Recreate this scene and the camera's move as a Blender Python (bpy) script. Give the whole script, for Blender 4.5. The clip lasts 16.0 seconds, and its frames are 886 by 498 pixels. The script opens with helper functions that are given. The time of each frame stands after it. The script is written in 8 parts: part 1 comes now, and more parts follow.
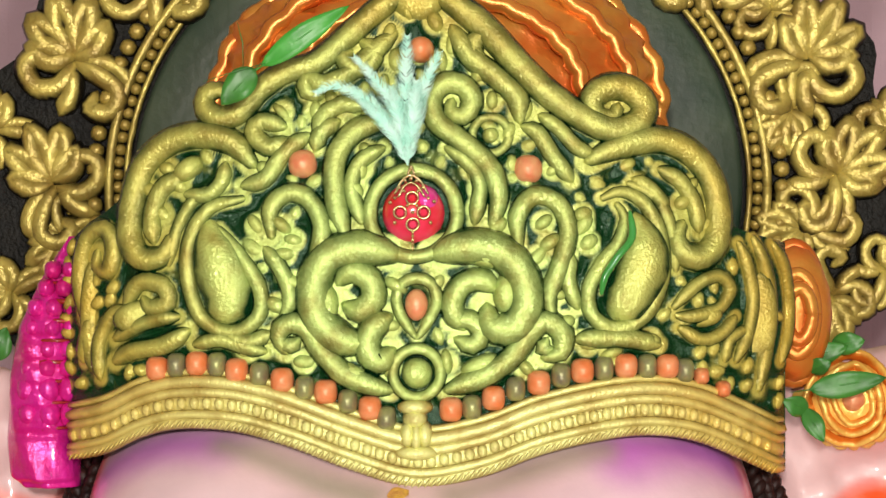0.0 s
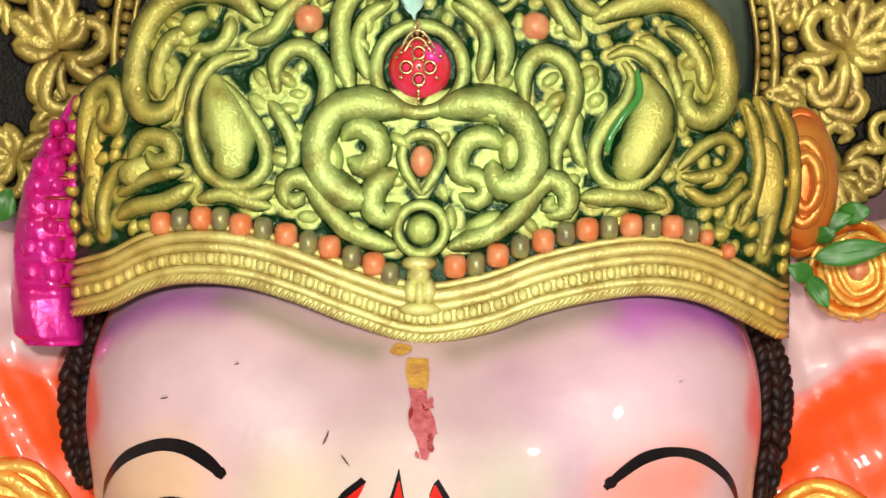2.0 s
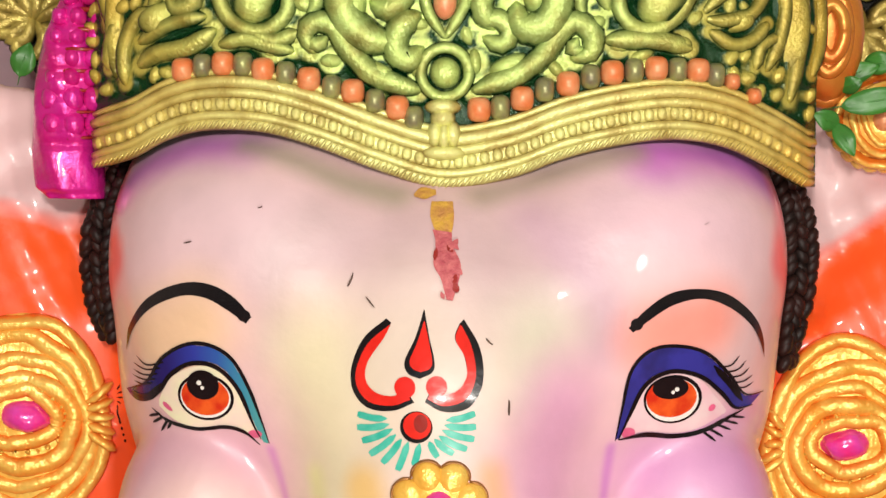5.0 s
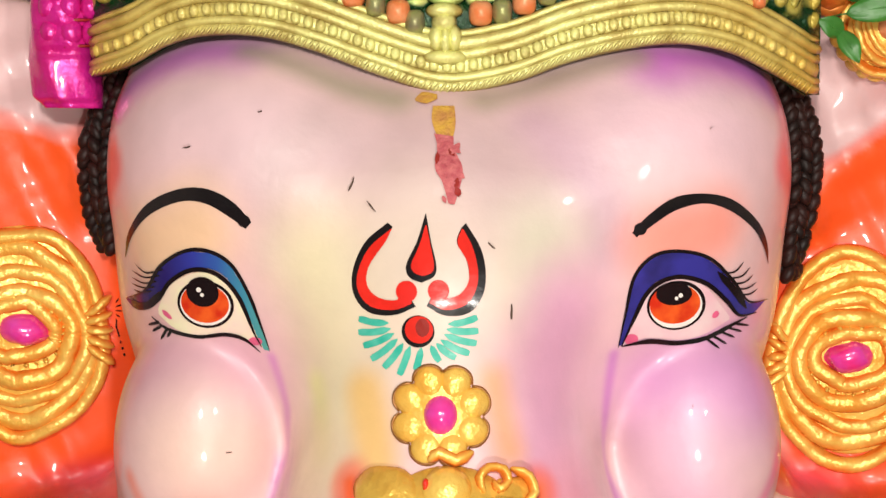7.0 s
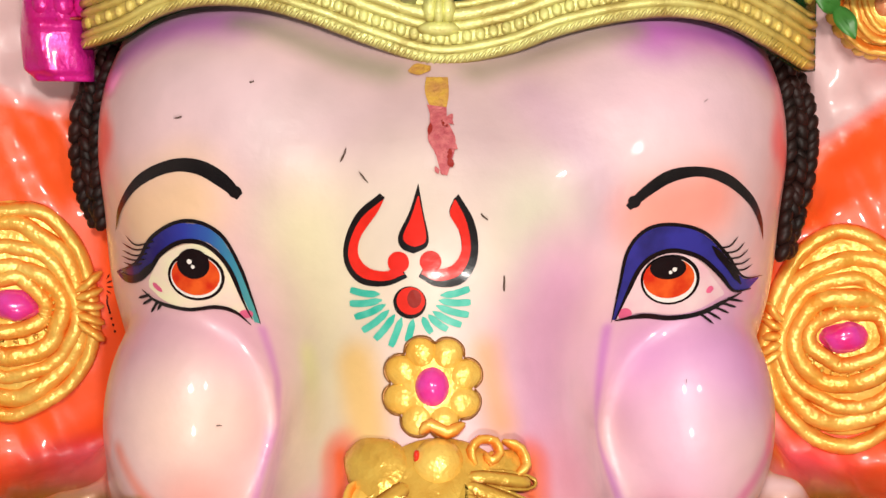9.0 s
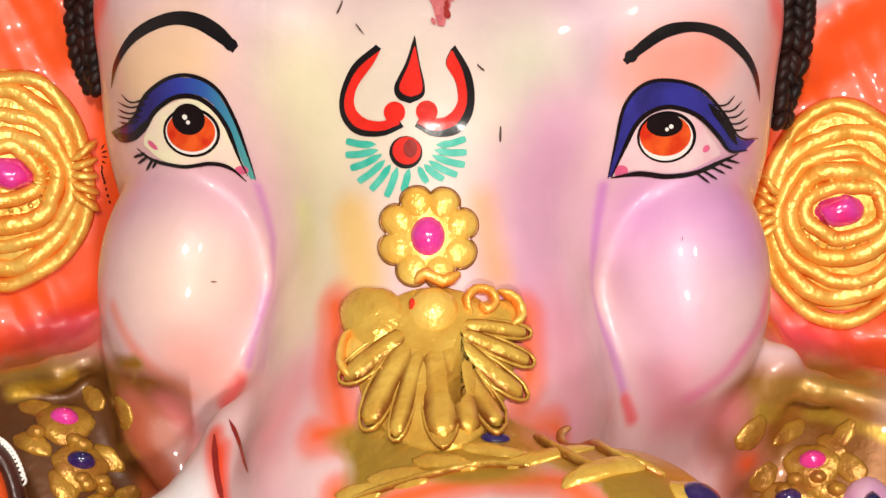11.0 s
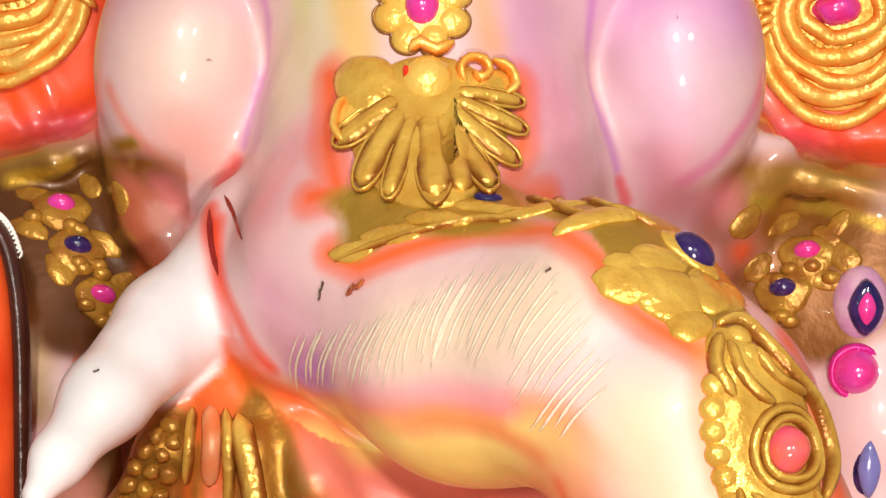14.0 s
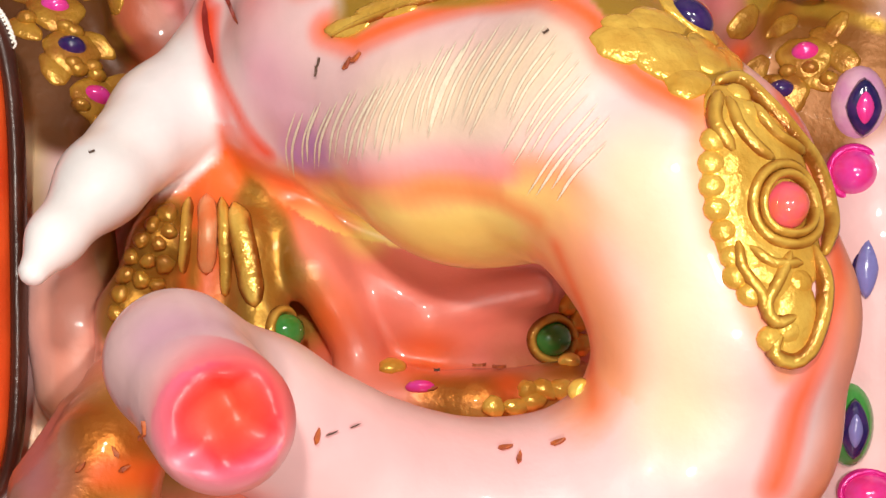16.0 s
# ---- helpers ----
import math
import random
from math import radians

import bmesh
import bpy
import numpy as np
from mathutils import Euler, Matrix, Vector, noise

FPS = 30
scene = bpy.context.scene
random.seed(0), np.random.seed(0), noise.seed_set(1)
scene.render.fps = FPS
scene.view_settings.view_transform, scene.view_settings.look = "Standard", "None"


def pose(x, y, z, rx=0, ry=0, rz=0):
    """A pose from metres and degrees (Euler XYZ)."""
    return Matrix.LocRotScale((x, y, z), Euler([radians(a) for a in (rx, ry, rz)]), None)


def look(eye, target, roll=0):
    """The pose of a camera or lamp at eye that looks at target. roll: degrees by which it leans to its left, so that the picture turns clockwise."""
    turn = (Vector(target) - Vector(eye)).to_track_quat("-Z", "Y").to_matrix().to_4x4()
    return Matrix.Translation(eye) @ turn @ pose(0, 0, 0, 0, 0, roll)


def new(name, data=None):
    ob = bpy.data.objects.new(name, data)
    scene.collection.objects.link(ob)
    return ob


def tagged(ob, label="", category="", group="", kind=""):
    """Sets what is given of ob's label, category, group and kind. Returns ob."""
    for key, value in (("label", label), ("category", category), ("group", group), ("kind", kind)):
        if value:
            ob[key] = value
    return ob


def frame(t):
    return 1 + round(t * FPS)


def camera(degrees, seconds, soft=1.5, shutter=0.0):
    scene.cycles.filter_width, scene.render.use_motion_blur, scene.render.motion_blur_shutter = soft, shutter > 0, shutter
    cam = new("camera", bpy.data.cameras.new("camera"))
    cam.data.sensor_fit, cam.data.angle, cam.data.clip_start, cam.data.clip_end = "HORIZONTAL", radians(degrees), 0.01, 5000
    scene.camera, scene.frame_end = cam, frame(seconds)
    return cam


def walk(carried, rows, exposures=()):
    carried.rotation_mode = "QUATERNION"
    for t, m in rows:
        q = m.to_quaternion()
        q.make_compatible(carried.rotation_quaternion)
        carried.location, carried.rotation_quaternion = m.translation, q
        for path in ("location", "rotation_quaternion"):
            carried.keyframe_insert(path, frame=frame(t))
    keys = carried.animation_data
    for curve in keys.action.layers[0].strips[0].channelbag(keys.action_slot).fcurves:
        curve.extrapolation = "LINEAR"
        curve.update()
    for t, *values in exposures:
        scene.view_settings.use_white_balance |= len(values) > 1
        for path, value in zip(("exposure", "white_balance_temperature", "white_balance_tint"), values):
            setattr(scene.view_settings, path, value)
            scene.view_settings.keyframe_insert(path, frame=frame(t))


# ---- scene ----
cam = camera(25.0, 16.0)
PATH = [  # seconds, eye, yaw, pitch, lean
    (0.0, 0.0000, 0.0000, 1.5000, -0.000, 0.000, -0.000),
    (0.5, -0.0017, 0.0025, 1.4858, 0.130, -0.374, -0.337),
    (1.0, -0.0011, 0.0022, 1.4688, 0.234, -0.751, -0.362),
    (1.5, -0.0017, 0.0019, 1.4532, 0.186, -1.009, -0.473),
    (2.0, 0.0006, 0.0033, 1.4331, 0.161, -1.393, -0.698),
    (2.5, -0.0101, 0.0053, 1.4201, -0.219, -1.861, -0.962),
    (3.0, -0.0079, 0.0082, 1.4080, 0.116, -2.290, -1.128),
    (3.5, -0.0078, 0.0086, 1.3981, 0.165, -2.577, -0.909),
    (6.0, -0.0091, 0.0129, 1.3367, 0.507, -3.356, -0.282),
    (6.5, -0.0117, 0.0164, 1.3277, 0.375, -3.738, -0.311),
    (7.0, -0.0112, 0.0195, 1.3217, 0.366, -4.041, -0.361),
    (7.5, -0.0118, 0.0250, 1.3183, 0.326, -4.263, -0.616),
    (8.0, -0.0106, 0.0286, 1.3128, 0.339, -4.042, -0.646),
    (10.5, -0.0052, 0.0238, 1.2329, 0.232, -3.522, -0.683),
    (11.0, -0.0081, 0.0240, 1.2033, 0.138, -4.013, -0.884),
    (11.5, -0.0052, 0.0215, 1.1743, 0.320, -4.580, -0.923),
    (12.0, -0.0010, 0.0204, 1.1576, 0.412, -4.961, -0.936),
    (12.5, 0.0017, 0.0179, 1.1477, 0.445, -5.184, -0.795),
    (13.0, -0.0005, 0.0160, 1.1332, 0.319, -5.193, -0.824),
    (13.5, 0.0035, 0.0123, 1.1126, 0.420, -5.326, -0.845),
    (14.0, 0.0041, 0.0118, 1.0892, 0.423, -5.579, -1.019),
    (14.5, 0.0025, 0.0114, 1.0734, 0.323, -5.924, -1.055),
    (15.0, 0.0059, 0.0087, 1.0421, 0.404, -6.389, -1.110),
    (15.5, 0.0021, 0.0081, 1.0147, 0.201, -6.929, -1.065),
    (16.0, 0.0038, 0.0057, 0.9861, 0.229, -7.191, -0.873),
]
walk(cam, [(t, pose(x, y, z, 90 + pitch, lean, yaw)) for t, x, y, z, yaw, pitch, lean in PATH])

# ---- light ----
world = bpy.data.worlds.new("sky")
scene.world = world
world.use_nodes = True
wn = world.node_tree.nodes
sky = wn.new("ShaderNodeTexSky")
sky.sky_type, sky.sun_disc, sky.sun_elevation, sky.sun_rotation = "NISHITA", False, radians(35), radians(170)
world.node_tree.links.new(sky.outputs[0], wn["Background"].inputs[0])
wn["Background"].inputs[1].default_value = 0.045


def lamp(name, eye, target, size, watts, colour):
    data = bpy.data.lights.new(name, "AREA")
    data.shape, data.size, data.energy, data.color = "DISK", size, watts, colour
    ob = new(name, data)
    ob.matrix_world = look(eye, target)
    return ob


# floods on stands in front of the stage: one high, one at the side, a low one at its foot
lamp("flood_lamp", (-0.12, -0.75, 1.80), (0, 1.4, 1.15), 0.16, 33, (1.0, 0.92, 0.84))
lamp("flood_lamp", (0.75, -0.70, 1.85), (0, 1.4, 1.15), 0.16, 12, (1.0, 0.94, 0.86))
lamp("flood_lamp", (0.18, -0.70, 0.62), (0, 1.4, 1.05), 0.20, 21, (1.0, 0.94, 0.86))
scene.view_settings.exposure = 0.0

# ---- materials ----


def nodes(name):
    m = bpy.data.materials.new(name)
    m.use_nodes = True
    return m, m.node_tree.nodes, m.node_tree.links, m.node_tree.nodes["Principled BSDF"]


def bump(nt, ln, bsdf, scale, strength, detail=4, distance=0.002):
    co, nz, bp = nt.new("ShaderNodeTexCoord"), nt.new("ShaderNodeTexNoise"), nt.new("ShaderNodeBump")
    nz.inputs["Scale"].default_value, nz.inputs["Detail"].default_value = scale, detail
    bp.inputs["Strength"].default_value, bp.inputs["Distance"].default_value = strength, distance
    ln.new(co.outputs["Object"], nz.inputs["Vector"])
    ln.new(nz.outputs["Fac"], bp.inputs["Height"])
    ln.new(bp.outputs[0], bsdf.inputs["Normal"])
    return nz


def coat_and_groove_shade(nt, ln, b, colour, low):
    """The paint of the ground, left in the grooves where the gold brush did not reach, with the grooves' shade painted
    in.
    """
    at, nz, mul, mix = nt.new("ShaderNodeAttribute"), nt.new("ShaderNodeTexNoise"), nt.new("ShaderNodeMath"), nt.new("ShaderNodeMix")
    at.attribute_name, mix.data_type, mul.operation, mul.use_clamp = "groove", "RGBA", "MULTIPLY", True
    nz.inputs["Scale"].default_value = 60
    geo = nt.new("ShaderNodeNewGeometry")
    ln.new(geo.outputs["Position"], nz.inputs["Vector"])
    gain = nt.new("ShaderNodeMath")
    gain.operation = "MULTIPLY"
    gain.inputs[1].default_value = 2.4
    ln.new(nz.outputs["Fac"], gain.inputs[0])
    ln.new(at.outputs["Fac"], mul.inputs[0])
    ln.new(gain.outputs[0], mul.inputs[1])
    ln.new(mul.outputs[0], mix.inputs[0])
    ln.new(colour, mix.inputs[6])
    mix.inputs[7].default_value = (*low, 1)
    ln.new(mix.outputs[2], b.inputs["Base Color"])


def plain(name, colour, rough=0.4, metal=0.0, vary=0.25, scale=30, strength=0.25, grain=180, coat=0.0, second=None, detail=4, low=None, gloss=0.5):
    """Paint or metal: colour with a slow mottling towards a second colour and a fine grain."""
    m, nt, ln, b = nodes(name)
    co, nz, mix = nt.new("ShaderNodeTexCoord"), nt.new("ShaderNodeTexNoise"), nt.new("ShaderNodeMix")
    mix.data_type = "RGBA"
    nz.inputs["Scale"].default_value, nz.inputs["Detail"].default_value = scale, 6
    mr = nt.new("ShaderNodeMapRange")
    mr.inputs[1].default_value, mr.inputs[2].default_value = 0.35, 0.68
    ln.new(co.outputs["Object"], nz.inputs["Vector"])
    ln.new(nz.outputs["Fac"], mr.inputs[0])
    ln.new(mr.outputs[0], mix.inputs[0])
    mix.inputs[6].default_value = (*colour, 1)
    mix.inputs[7].default_value = (*(second or [c * (1 - vary) for c in colour]), 1)
    b.inputs["Specular IOR Level"].default_value = gloss
    if low:
        coat_and_groove_shade(nt, ln, b, mix.outputs[2], low)
    else:
        ln.new(mix.outputs[2], b.inputs["Base Color"])
    b.inputs["Roughness"].default_value, b.inputs["Metallic"].default_value, b.inputs["Coat Weight"].default_value = rough, metal, coat
    b.inputs["Coat Roughness"].default_value = 0.08
    bump(nt, ln, b, grain, strength, detail)
    return m


def airbrushed(name, edge, middle, centre, radius, rough, metal, grain=260, strength=0.3, low=(0.004, 0.07, 0.014)):
    """Gold paint that was sprayed over with another tint round one spot."""
    m, nt, ln, b = nodes(name)
    geo, sub, ln_, mr, mix = nt.new("ShaderNodeNewGeometry"), nt.new("ShaderNodeVectorMath"), nt.new("ShaderNodeVectorMath"), nt.new("ShaderNodeMapRange"), nt.new("ShaderNodeMix")
    sub.operation, ln_.operation, mix.data_type = "SUBTRACT", "LENGTH", "RGBA"
    sub.inputs[1].default_value = centre
    ln.new(geo.outputs["Position"], sub.inputs[0])
    ln.new(sub.outputs[0], ln_.inputs[0])
    nz = nt.new("ShaderNodeTexNoise")
    nz.inputs["Scale"].default_value = 22
    ln.new(geo.outputs["Position"], nz.inputs["Vector"])
    add = nt.new("ShaderNodeMath")
    add.operation = "MULTIPLY_ADD"
    add.inputs[1].default_value = 0.16
    ln.new(nz.outputs["Fac"], add.inputs[0])
    ln.new(ln_.outputs["Value"], add.inputs[2])
    mr.inputs[1].default_value, mr.inputs[2].default_value = radius * 0.35 + 0.08, radius + 0.08
    ln.new(add.outputs[0], mr.inputs[0])
    ln.new(mr.outputs[0], mix.inputs[0])
    mix.inputs[6].default_value, mix.inputs[7].default_value = (*middle, 1), (*edge, 1)
    rub, span, worn = nt.new("ShaderNodeTexNoise"), nt.new("ShaderNodeMapRange"), nt.new("ShaderNodeMix")
    rub.inputs["Scale"].default_value, rub.inputs["Detail"].default_value, worn.data_type = 48, 8, "RGBA"
    span.inputs[1].default_value, span.inputs[2].default_value, span.inputs[4].default_value = 0.48, 0.72, 0.75
    ln.new(geo.outputs["Position"], rub.inputs["Vector"])
    ln.new(rub.outputs["Fac"], span.inputs[0])
    ln.new(span.outputs[0], worn.inputs[0])
    ln.new(mix.outputs[2], worn.inputs[6])
    worn.inputs[7].default_value = (*[c * 0.5 for c in edge], 1)
    coat_and_groove_shade(nt, ln, b, worn.outputs[2], low)
    b.inputs["Roughness"].default_value, b.inputs["Metallic"].default_value = rough, metal
    bump(nt, ln, b, grain, strength, 8, 0.003)
    return m


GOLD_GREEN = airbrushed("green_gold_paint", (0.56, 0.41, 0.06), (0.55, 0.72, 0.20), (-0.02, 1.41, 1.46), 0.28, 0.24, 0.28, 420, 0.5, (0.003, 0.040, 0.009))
GOLD_BAND = airbrushed("yellow_band_gold", (0.72, 0.50, 0.10), (0.80, 0.82, 0.30), (-0.02, 1.41, 1.38), 0.28, 0.28, 0.22, 420, 0.4, (0.34, 0.24, 0.05))
# low is the brown of shaded gold, painted on the flanks of the bars
GOLD = plain("gold_paint", (0.82, 0.54, 0.10), 0.24, 0.38, second=(0.66, 0.36, 0.05), scale=40, grain=120, strength=1.0, low=(0.28, 0.09, 0.012))
GOLD_PALE = plain("yellow_gold_paint", (0.88, 0.62, 0.14), 0.27, 0.25, second=(0.84, 0.42, 0.05), scale=25, grain=130, strength=0.9, low=(0.74, 0.20, 0.02))
GOLD_OLD = plain("aged_gold_paint", (0.70, 0.58, 0.13), 0.30, 0.3, second=(0.36, 0.25, 0.05), scale=45, grain=300, strength=0.5, low=(0.012, 0.010, 0.006))
COPPER = plain("orange_gold_paint", (0.66, 0.30, 0.05), 0.30, 0.45, second=(0.68, 0.15, 0.02), scale=28, grain=90, strength=0.6)
BLACK = plain("black_enamel", (0.006, 0.006, 0.005), 0.5, 0.0, second=(0.012, 0.011, 0.008), scale=60, grain=260, strength=1.0, gloss=0.15)
PANEL_GREEN = plain("dull_green_paint", (0.022, 0.045, 0.028), 0.45, 0.0, second=(0.075, 0.10, 0.06), scale=9, grain=120, strength=0.4, gloss=0.3)
ORANGE_BEAD = plain("orange_paint", (0.75, 0.20, 0.06), 0.38, 0.1, second=(0.78, 0.33, 0.15), scale=90)
PEACH = plain("peach_paint", (0.72, 0.36, 0.16), 0.38, 0.1, second=(0.70, 0.22, 0.10), scale=120)
BEAD_DULL = plain("dull_bead_paint", (0.36, 0.38, 0.14), 0.4, 0.4, second=(0.22, 0.20, 0.12), scale=80)
RED = plain("red_lacquer", (0.62, 0.02, 0.02), 0.15, 0.0, second=(0.75, 0.05, 0.12), scale=40, strength=0.1, coat=0.6)
PINK = plain("magenta_lacquer", (0.80, 0.03, 0.24), 0.18, 0.1, second=(0.72, 0.06, 0.40), scale=60, strength=0.15, coat=0.6)
MAGENTA = plain("magenta_metallic_paint", (0.62, 0.012, 0.20), 0.25, 0.3, second=(0.72, 0.02, 0.34), scale=30, grain=200, strength=0.6, coat=0.5)
BLUE = plain("blue_lacquer", (0.006, 0.008, 0.07), 0.12, 0.0, second=(0.05, 0.02, 0.12), scale=60, strength=0.1, coat=0.6)
GREEN = plain("green_lacquer", (0.03, 0.22, 0.03), 0.15, 0.0, second=(0.06, 0.30, 0.06), scale=60, strength=0.1, coat=0.6)
LILAC = plain("lilac_paint", (0.58, 0.28, 0.48), 0.25, 0.0, second=(0.70, 0.45, 0.55), scale=60, coat=0.4)
INK = plain("black_paint", (0.008, 0.007, 0.008), 0.22, 0.0, scale=60, strength=0.1, coat=0.3)
HAIR = plain("black_hair_paint", (0.010, 0.006, 0.005), 0.5, 0.0, second=(0.03, 0.008, 0.006), scale=50, strength=0.4, gloss=0.25)
P_RED = plain("scarlet_paint", (0.78, 0.025, 0.015), 0.22, scale=60, strength=0.1, coat=0.3)
P_DARKRED = plain("dark_red_paint", (0.30, 0.02, 0.015), 0.25, scale=80, strength=0.2, coat=0.3)
P_TEAL = plain("teal_paint", (0.03, 0.42, 0.31), 0.28, second=(0.10, 0.52, 0.40), scale=120, strength=0.1)
P_WHITE = plain("white_paint", (0.85, 0.82, 0.76), 0.25, vary=0.06, scale=60, strength=0.1)
P_IRIS = plain("orange_iris_paint", (0.80, 0.12, 0.02), 0.18, second=(0.60, 0.03, 0.01), scale=70, strength=0.1, coat=0.6)
P_BLUE = plain("blue_eyelid_paint", (0.035, 0.035, 0.28), 0.22, second=(0.02, 0.02, 0.12), scale=40, strength=0.1, coat=0.3)
P_LID = plain("blue_to_aqua_eyelid_paint", (0.035, 0.035, 0.28), 0.18, second=(0.02, 0.02, 0.12), scale=40, strength=0.1, coat=0.5)
lid_nt = P_LID.node_tree
lid_geo, lid_sep, lid_ramp = lid_nt.nodes.new("ShaderNodeNewGeometry"), lid_nt.nodes.new("ShaderNodeSeparateXYZ"), lid_nt.nodes.new("ShaderNodeMapRange")
lid_col = lid_nt.nodes.new("ShaderNodeValToRGB")
lid_ramp.inputs[1].default_value, lid_ramp.inputs[2].default_value = -0.245, -0.138
for at_, c_ in ((0.3, (0.020, 0.016, 0.15)), (0.5, (0.030, 0.045, 0.33)), (0.66, (0.03, 0.10, 0.36)), (0.82, (0.045, 0.24, 0.36)), (1.0, (0.10, 0.40, 0.33))):
    e_ = lid_col.color_ramp.elements.new(at_)
    e_.color = (*c_, 1)
lid_col.color_ramp.elements[0].color = (0.012, 0.008, 0.05, 1)
for e_ in lid_col.color_ramp.elements:
    if e_.position > 0.99:
        e_.color = (0.10, 0.40, 0.33, 1)
lid_nt.links.new(lid_geo.outputs["Position"], lid_sep.inputs[0])
lid_nt.links.new(lid_sep.outputs[0], lid_ramp.inputs[0])
lid_nt.links.new(lid_ramp.outputs[0], lid_col.inputs[0])
lid_nt.links.new(lid_col.outputs[0], lid_nt.nodes["Principled BSDF"].inputs["Base Color"])
P_YELLOWISH = plain("yellowish_eye_paint", (0.82, 0.80, 0.52), 0.25, second=(0.84, 0.66, 0.56), scale=45, strength=0.1)
P_PINKISH = plain("pinkish_eye_paint", (0.80, 0.62, 0.62), 0.25, second=(0.80, 0.48, 0.54), scale=45, strength=0.1)
P_OCHRE = plain("dry_ochre_paste", (0.62, 0.36, 0.05), 0.7, second=(0.48, 0.22, 0.06), scale=160, grain=300, strength=0.8)
P_CRIMSON = plain("dry_crimson_paste", (0.42, 0.07, 0.09), 0.7, second=(0.58, 0.16, 0.16), scale=160, grain=300, strength=0.8)
P_ROSE = plain("rose_paint", (0.80, 0.14, 0.28), 0.3, scale=80, strength=0.1)
CREAM = plain("cream_scratch_paint", (0.80, 0.72, 0.55), 0.5, vary=0.1, scale=200)
MINT = plain("mint_feather", (0.42, 0.80, 0.66), 0.7, second=(0.62, 0.86, 0.76), scale=90)
LEAF = plain("green_leaf", (0.05, 0.22, 0.03), 0.4, second=(0.03, 0.13, 0.02), scale=50, grain=120)
LEAF_BRIGHT = plain("bright_green_leaf", (0.07, 0.38, 0.05), 0.38, second=(0.04, 0.26, 0.03), scale=50, grain=120)
PETAL = plain("dry_orange_petal", (0.45, 0.11, 0.02), 0.6, second=(0.25, 0.05, 0.02), scale=150)
TWIG = plain("dry_brown_twig", (0.10, 0.06, 0.04), 0.7, scale=200)
SATIN = plain("orange_satin", (0.80, 0.10, 0.02), 0.35, second=(0.62, 0.05, 0.01), scale=14, grain=60)
BROWN = plain("dark_brown_leather", (0.035, 0.010, 0.006), 0.3, second=(0.06, 0.015, 0.008), scale=30)
CLOTH = plain("pink_cloth", (0.46, 0.32, 0.36), 0.8, second=(0.40, 0.27, 0.31), scale=6, grain=300, strength=0.3)
CANVAS = plain("pale_canvas", (0.62, 0.56, 0.50), 0.85, vary=0.15, scale=4, grain=200)
FLOOR = plain("red_carpet", (0.22, 0.04, 0.03), 0.9, scale=30, grain=400)
BRASS = plain("pale_brass", (0.85, 0.66, 0.34), 0.22, 0.9, scale=60, strength=0.1)
GOLD_RIM = plain("dark_gold_edge", (0.30, 0.13, 0.03), 0.4, 0.4, scale=90)
CORAL = plain("coral_lacquer", (0.80, 0.14, 0.07), 0.14, 0.0, second=(0.82, 0.08, 0.22), scale=35, strength=0.1, coat=0.6)
P_LILACBLUE = plain("lilac_blue_paint", (0.20, 0.20, 0.50), 0.2, 0.0, scale=60, coat=0.4)
GOLD_DARK = plain("tarnished_gold_paint", (0.50, 0.27, 0.035), 0.30, 0.4, second=(0.34, 0.13, 0.02), scale=60, grain=160, strength=0.7)
# ---- the statue's form: rounded solids melted into one another ----
XC = -0.016


def ellipsoid(c, r, k=0.02, turn=0.0):
    return ("e", c, r, k, turn)


def chain(balls, k=0.02):
    return ("c", balls, None, k, 0.0)


def dist_ellipsoid(X, Y, Z, c, r, turn):
    dx, dy, dz = X - c[0], Y - c[1], Z - c[2]
    if turn:
        ca, sa = math.cos(turn), math.sin(turn)
        dx, dz = dx * ca + dz * sa, -dx * sa + dz * ca
    q = np.sqrt((dx / r[0]) ** 2 + (dy / r[1]) ** 2 + (dz / r[2]) ** 2)
    g = np.sqrt((dx / r[0] ** 2) ** 2 + (dy / r[1] ** 2) ** 2 + (dz / r[2] ** 2) ** 2) + 1e-9
    return q * (q - 1.0) / g


def dist_cone(X, Y, Z, a, ra, b, rb):
    ax, ay, az = b[0] - a[0], b[1] - a[1], b[2] - a[2]
    ll = ax * ax + ay * ay + az * az
    t = np.clip(((X - a[0]) * ax + (Y - a[1]) * ay + (Z - a[2]) * az) / ll, 0, 1)
    return np.sqrt((X - a[0] - t * ax) ** 2 + (Y - a[1] - t * ay) ** 2 + (Z - a[2] - t * az) ** 2) - (ra + t * (rb - ra))


def smin(a, b, k):
    h = np.maximum(k - np.abs(a - b), 0) / k
    return np.minimum(a, b) - h * h * k * 0.25


def eased(zs, vs):
    t = np.linspace(0.90, 1.62, 361)
    k = np.hanning(25)
    v = np.interp(t, zs, vs)
    return t, np.convolve(np.pad(v, 12, mode="edge"), k / k.sum(), "valid")


def dist_skull(X, Y, Z):
    zs = [0.96, 1.00, 1.04, 1.08, 1.12, 1.17, 1.21, 1.26, 1.32, 1.38, 1.46, 1.55]
    a = np.interp(Z, *eased(zs, [0.10, 0.13, 0.17, 0.212, 0.238, 0.248, 0.251, 0.251, 0.249, 0.244, 0.22, 0.16]))
    f = np.interp(Z, *eased(zs, [1.49, 1.475, 1.46, 1.44, 1.412, 1.385, 1.372, 1.370, 1.402, 1.470, 1.52, 1.55]))
    b = (1.76 - f) / 2
    q = ((np.abs(X - XC) / a) ** 3 + (np.abs(Y - f - b) / b) ** 3) ** (1 / 3)
    d = (q - 1) * np.minimum(a, b)
    return np.maximum(d, np.abs(Z - 1.25) - 0.29)


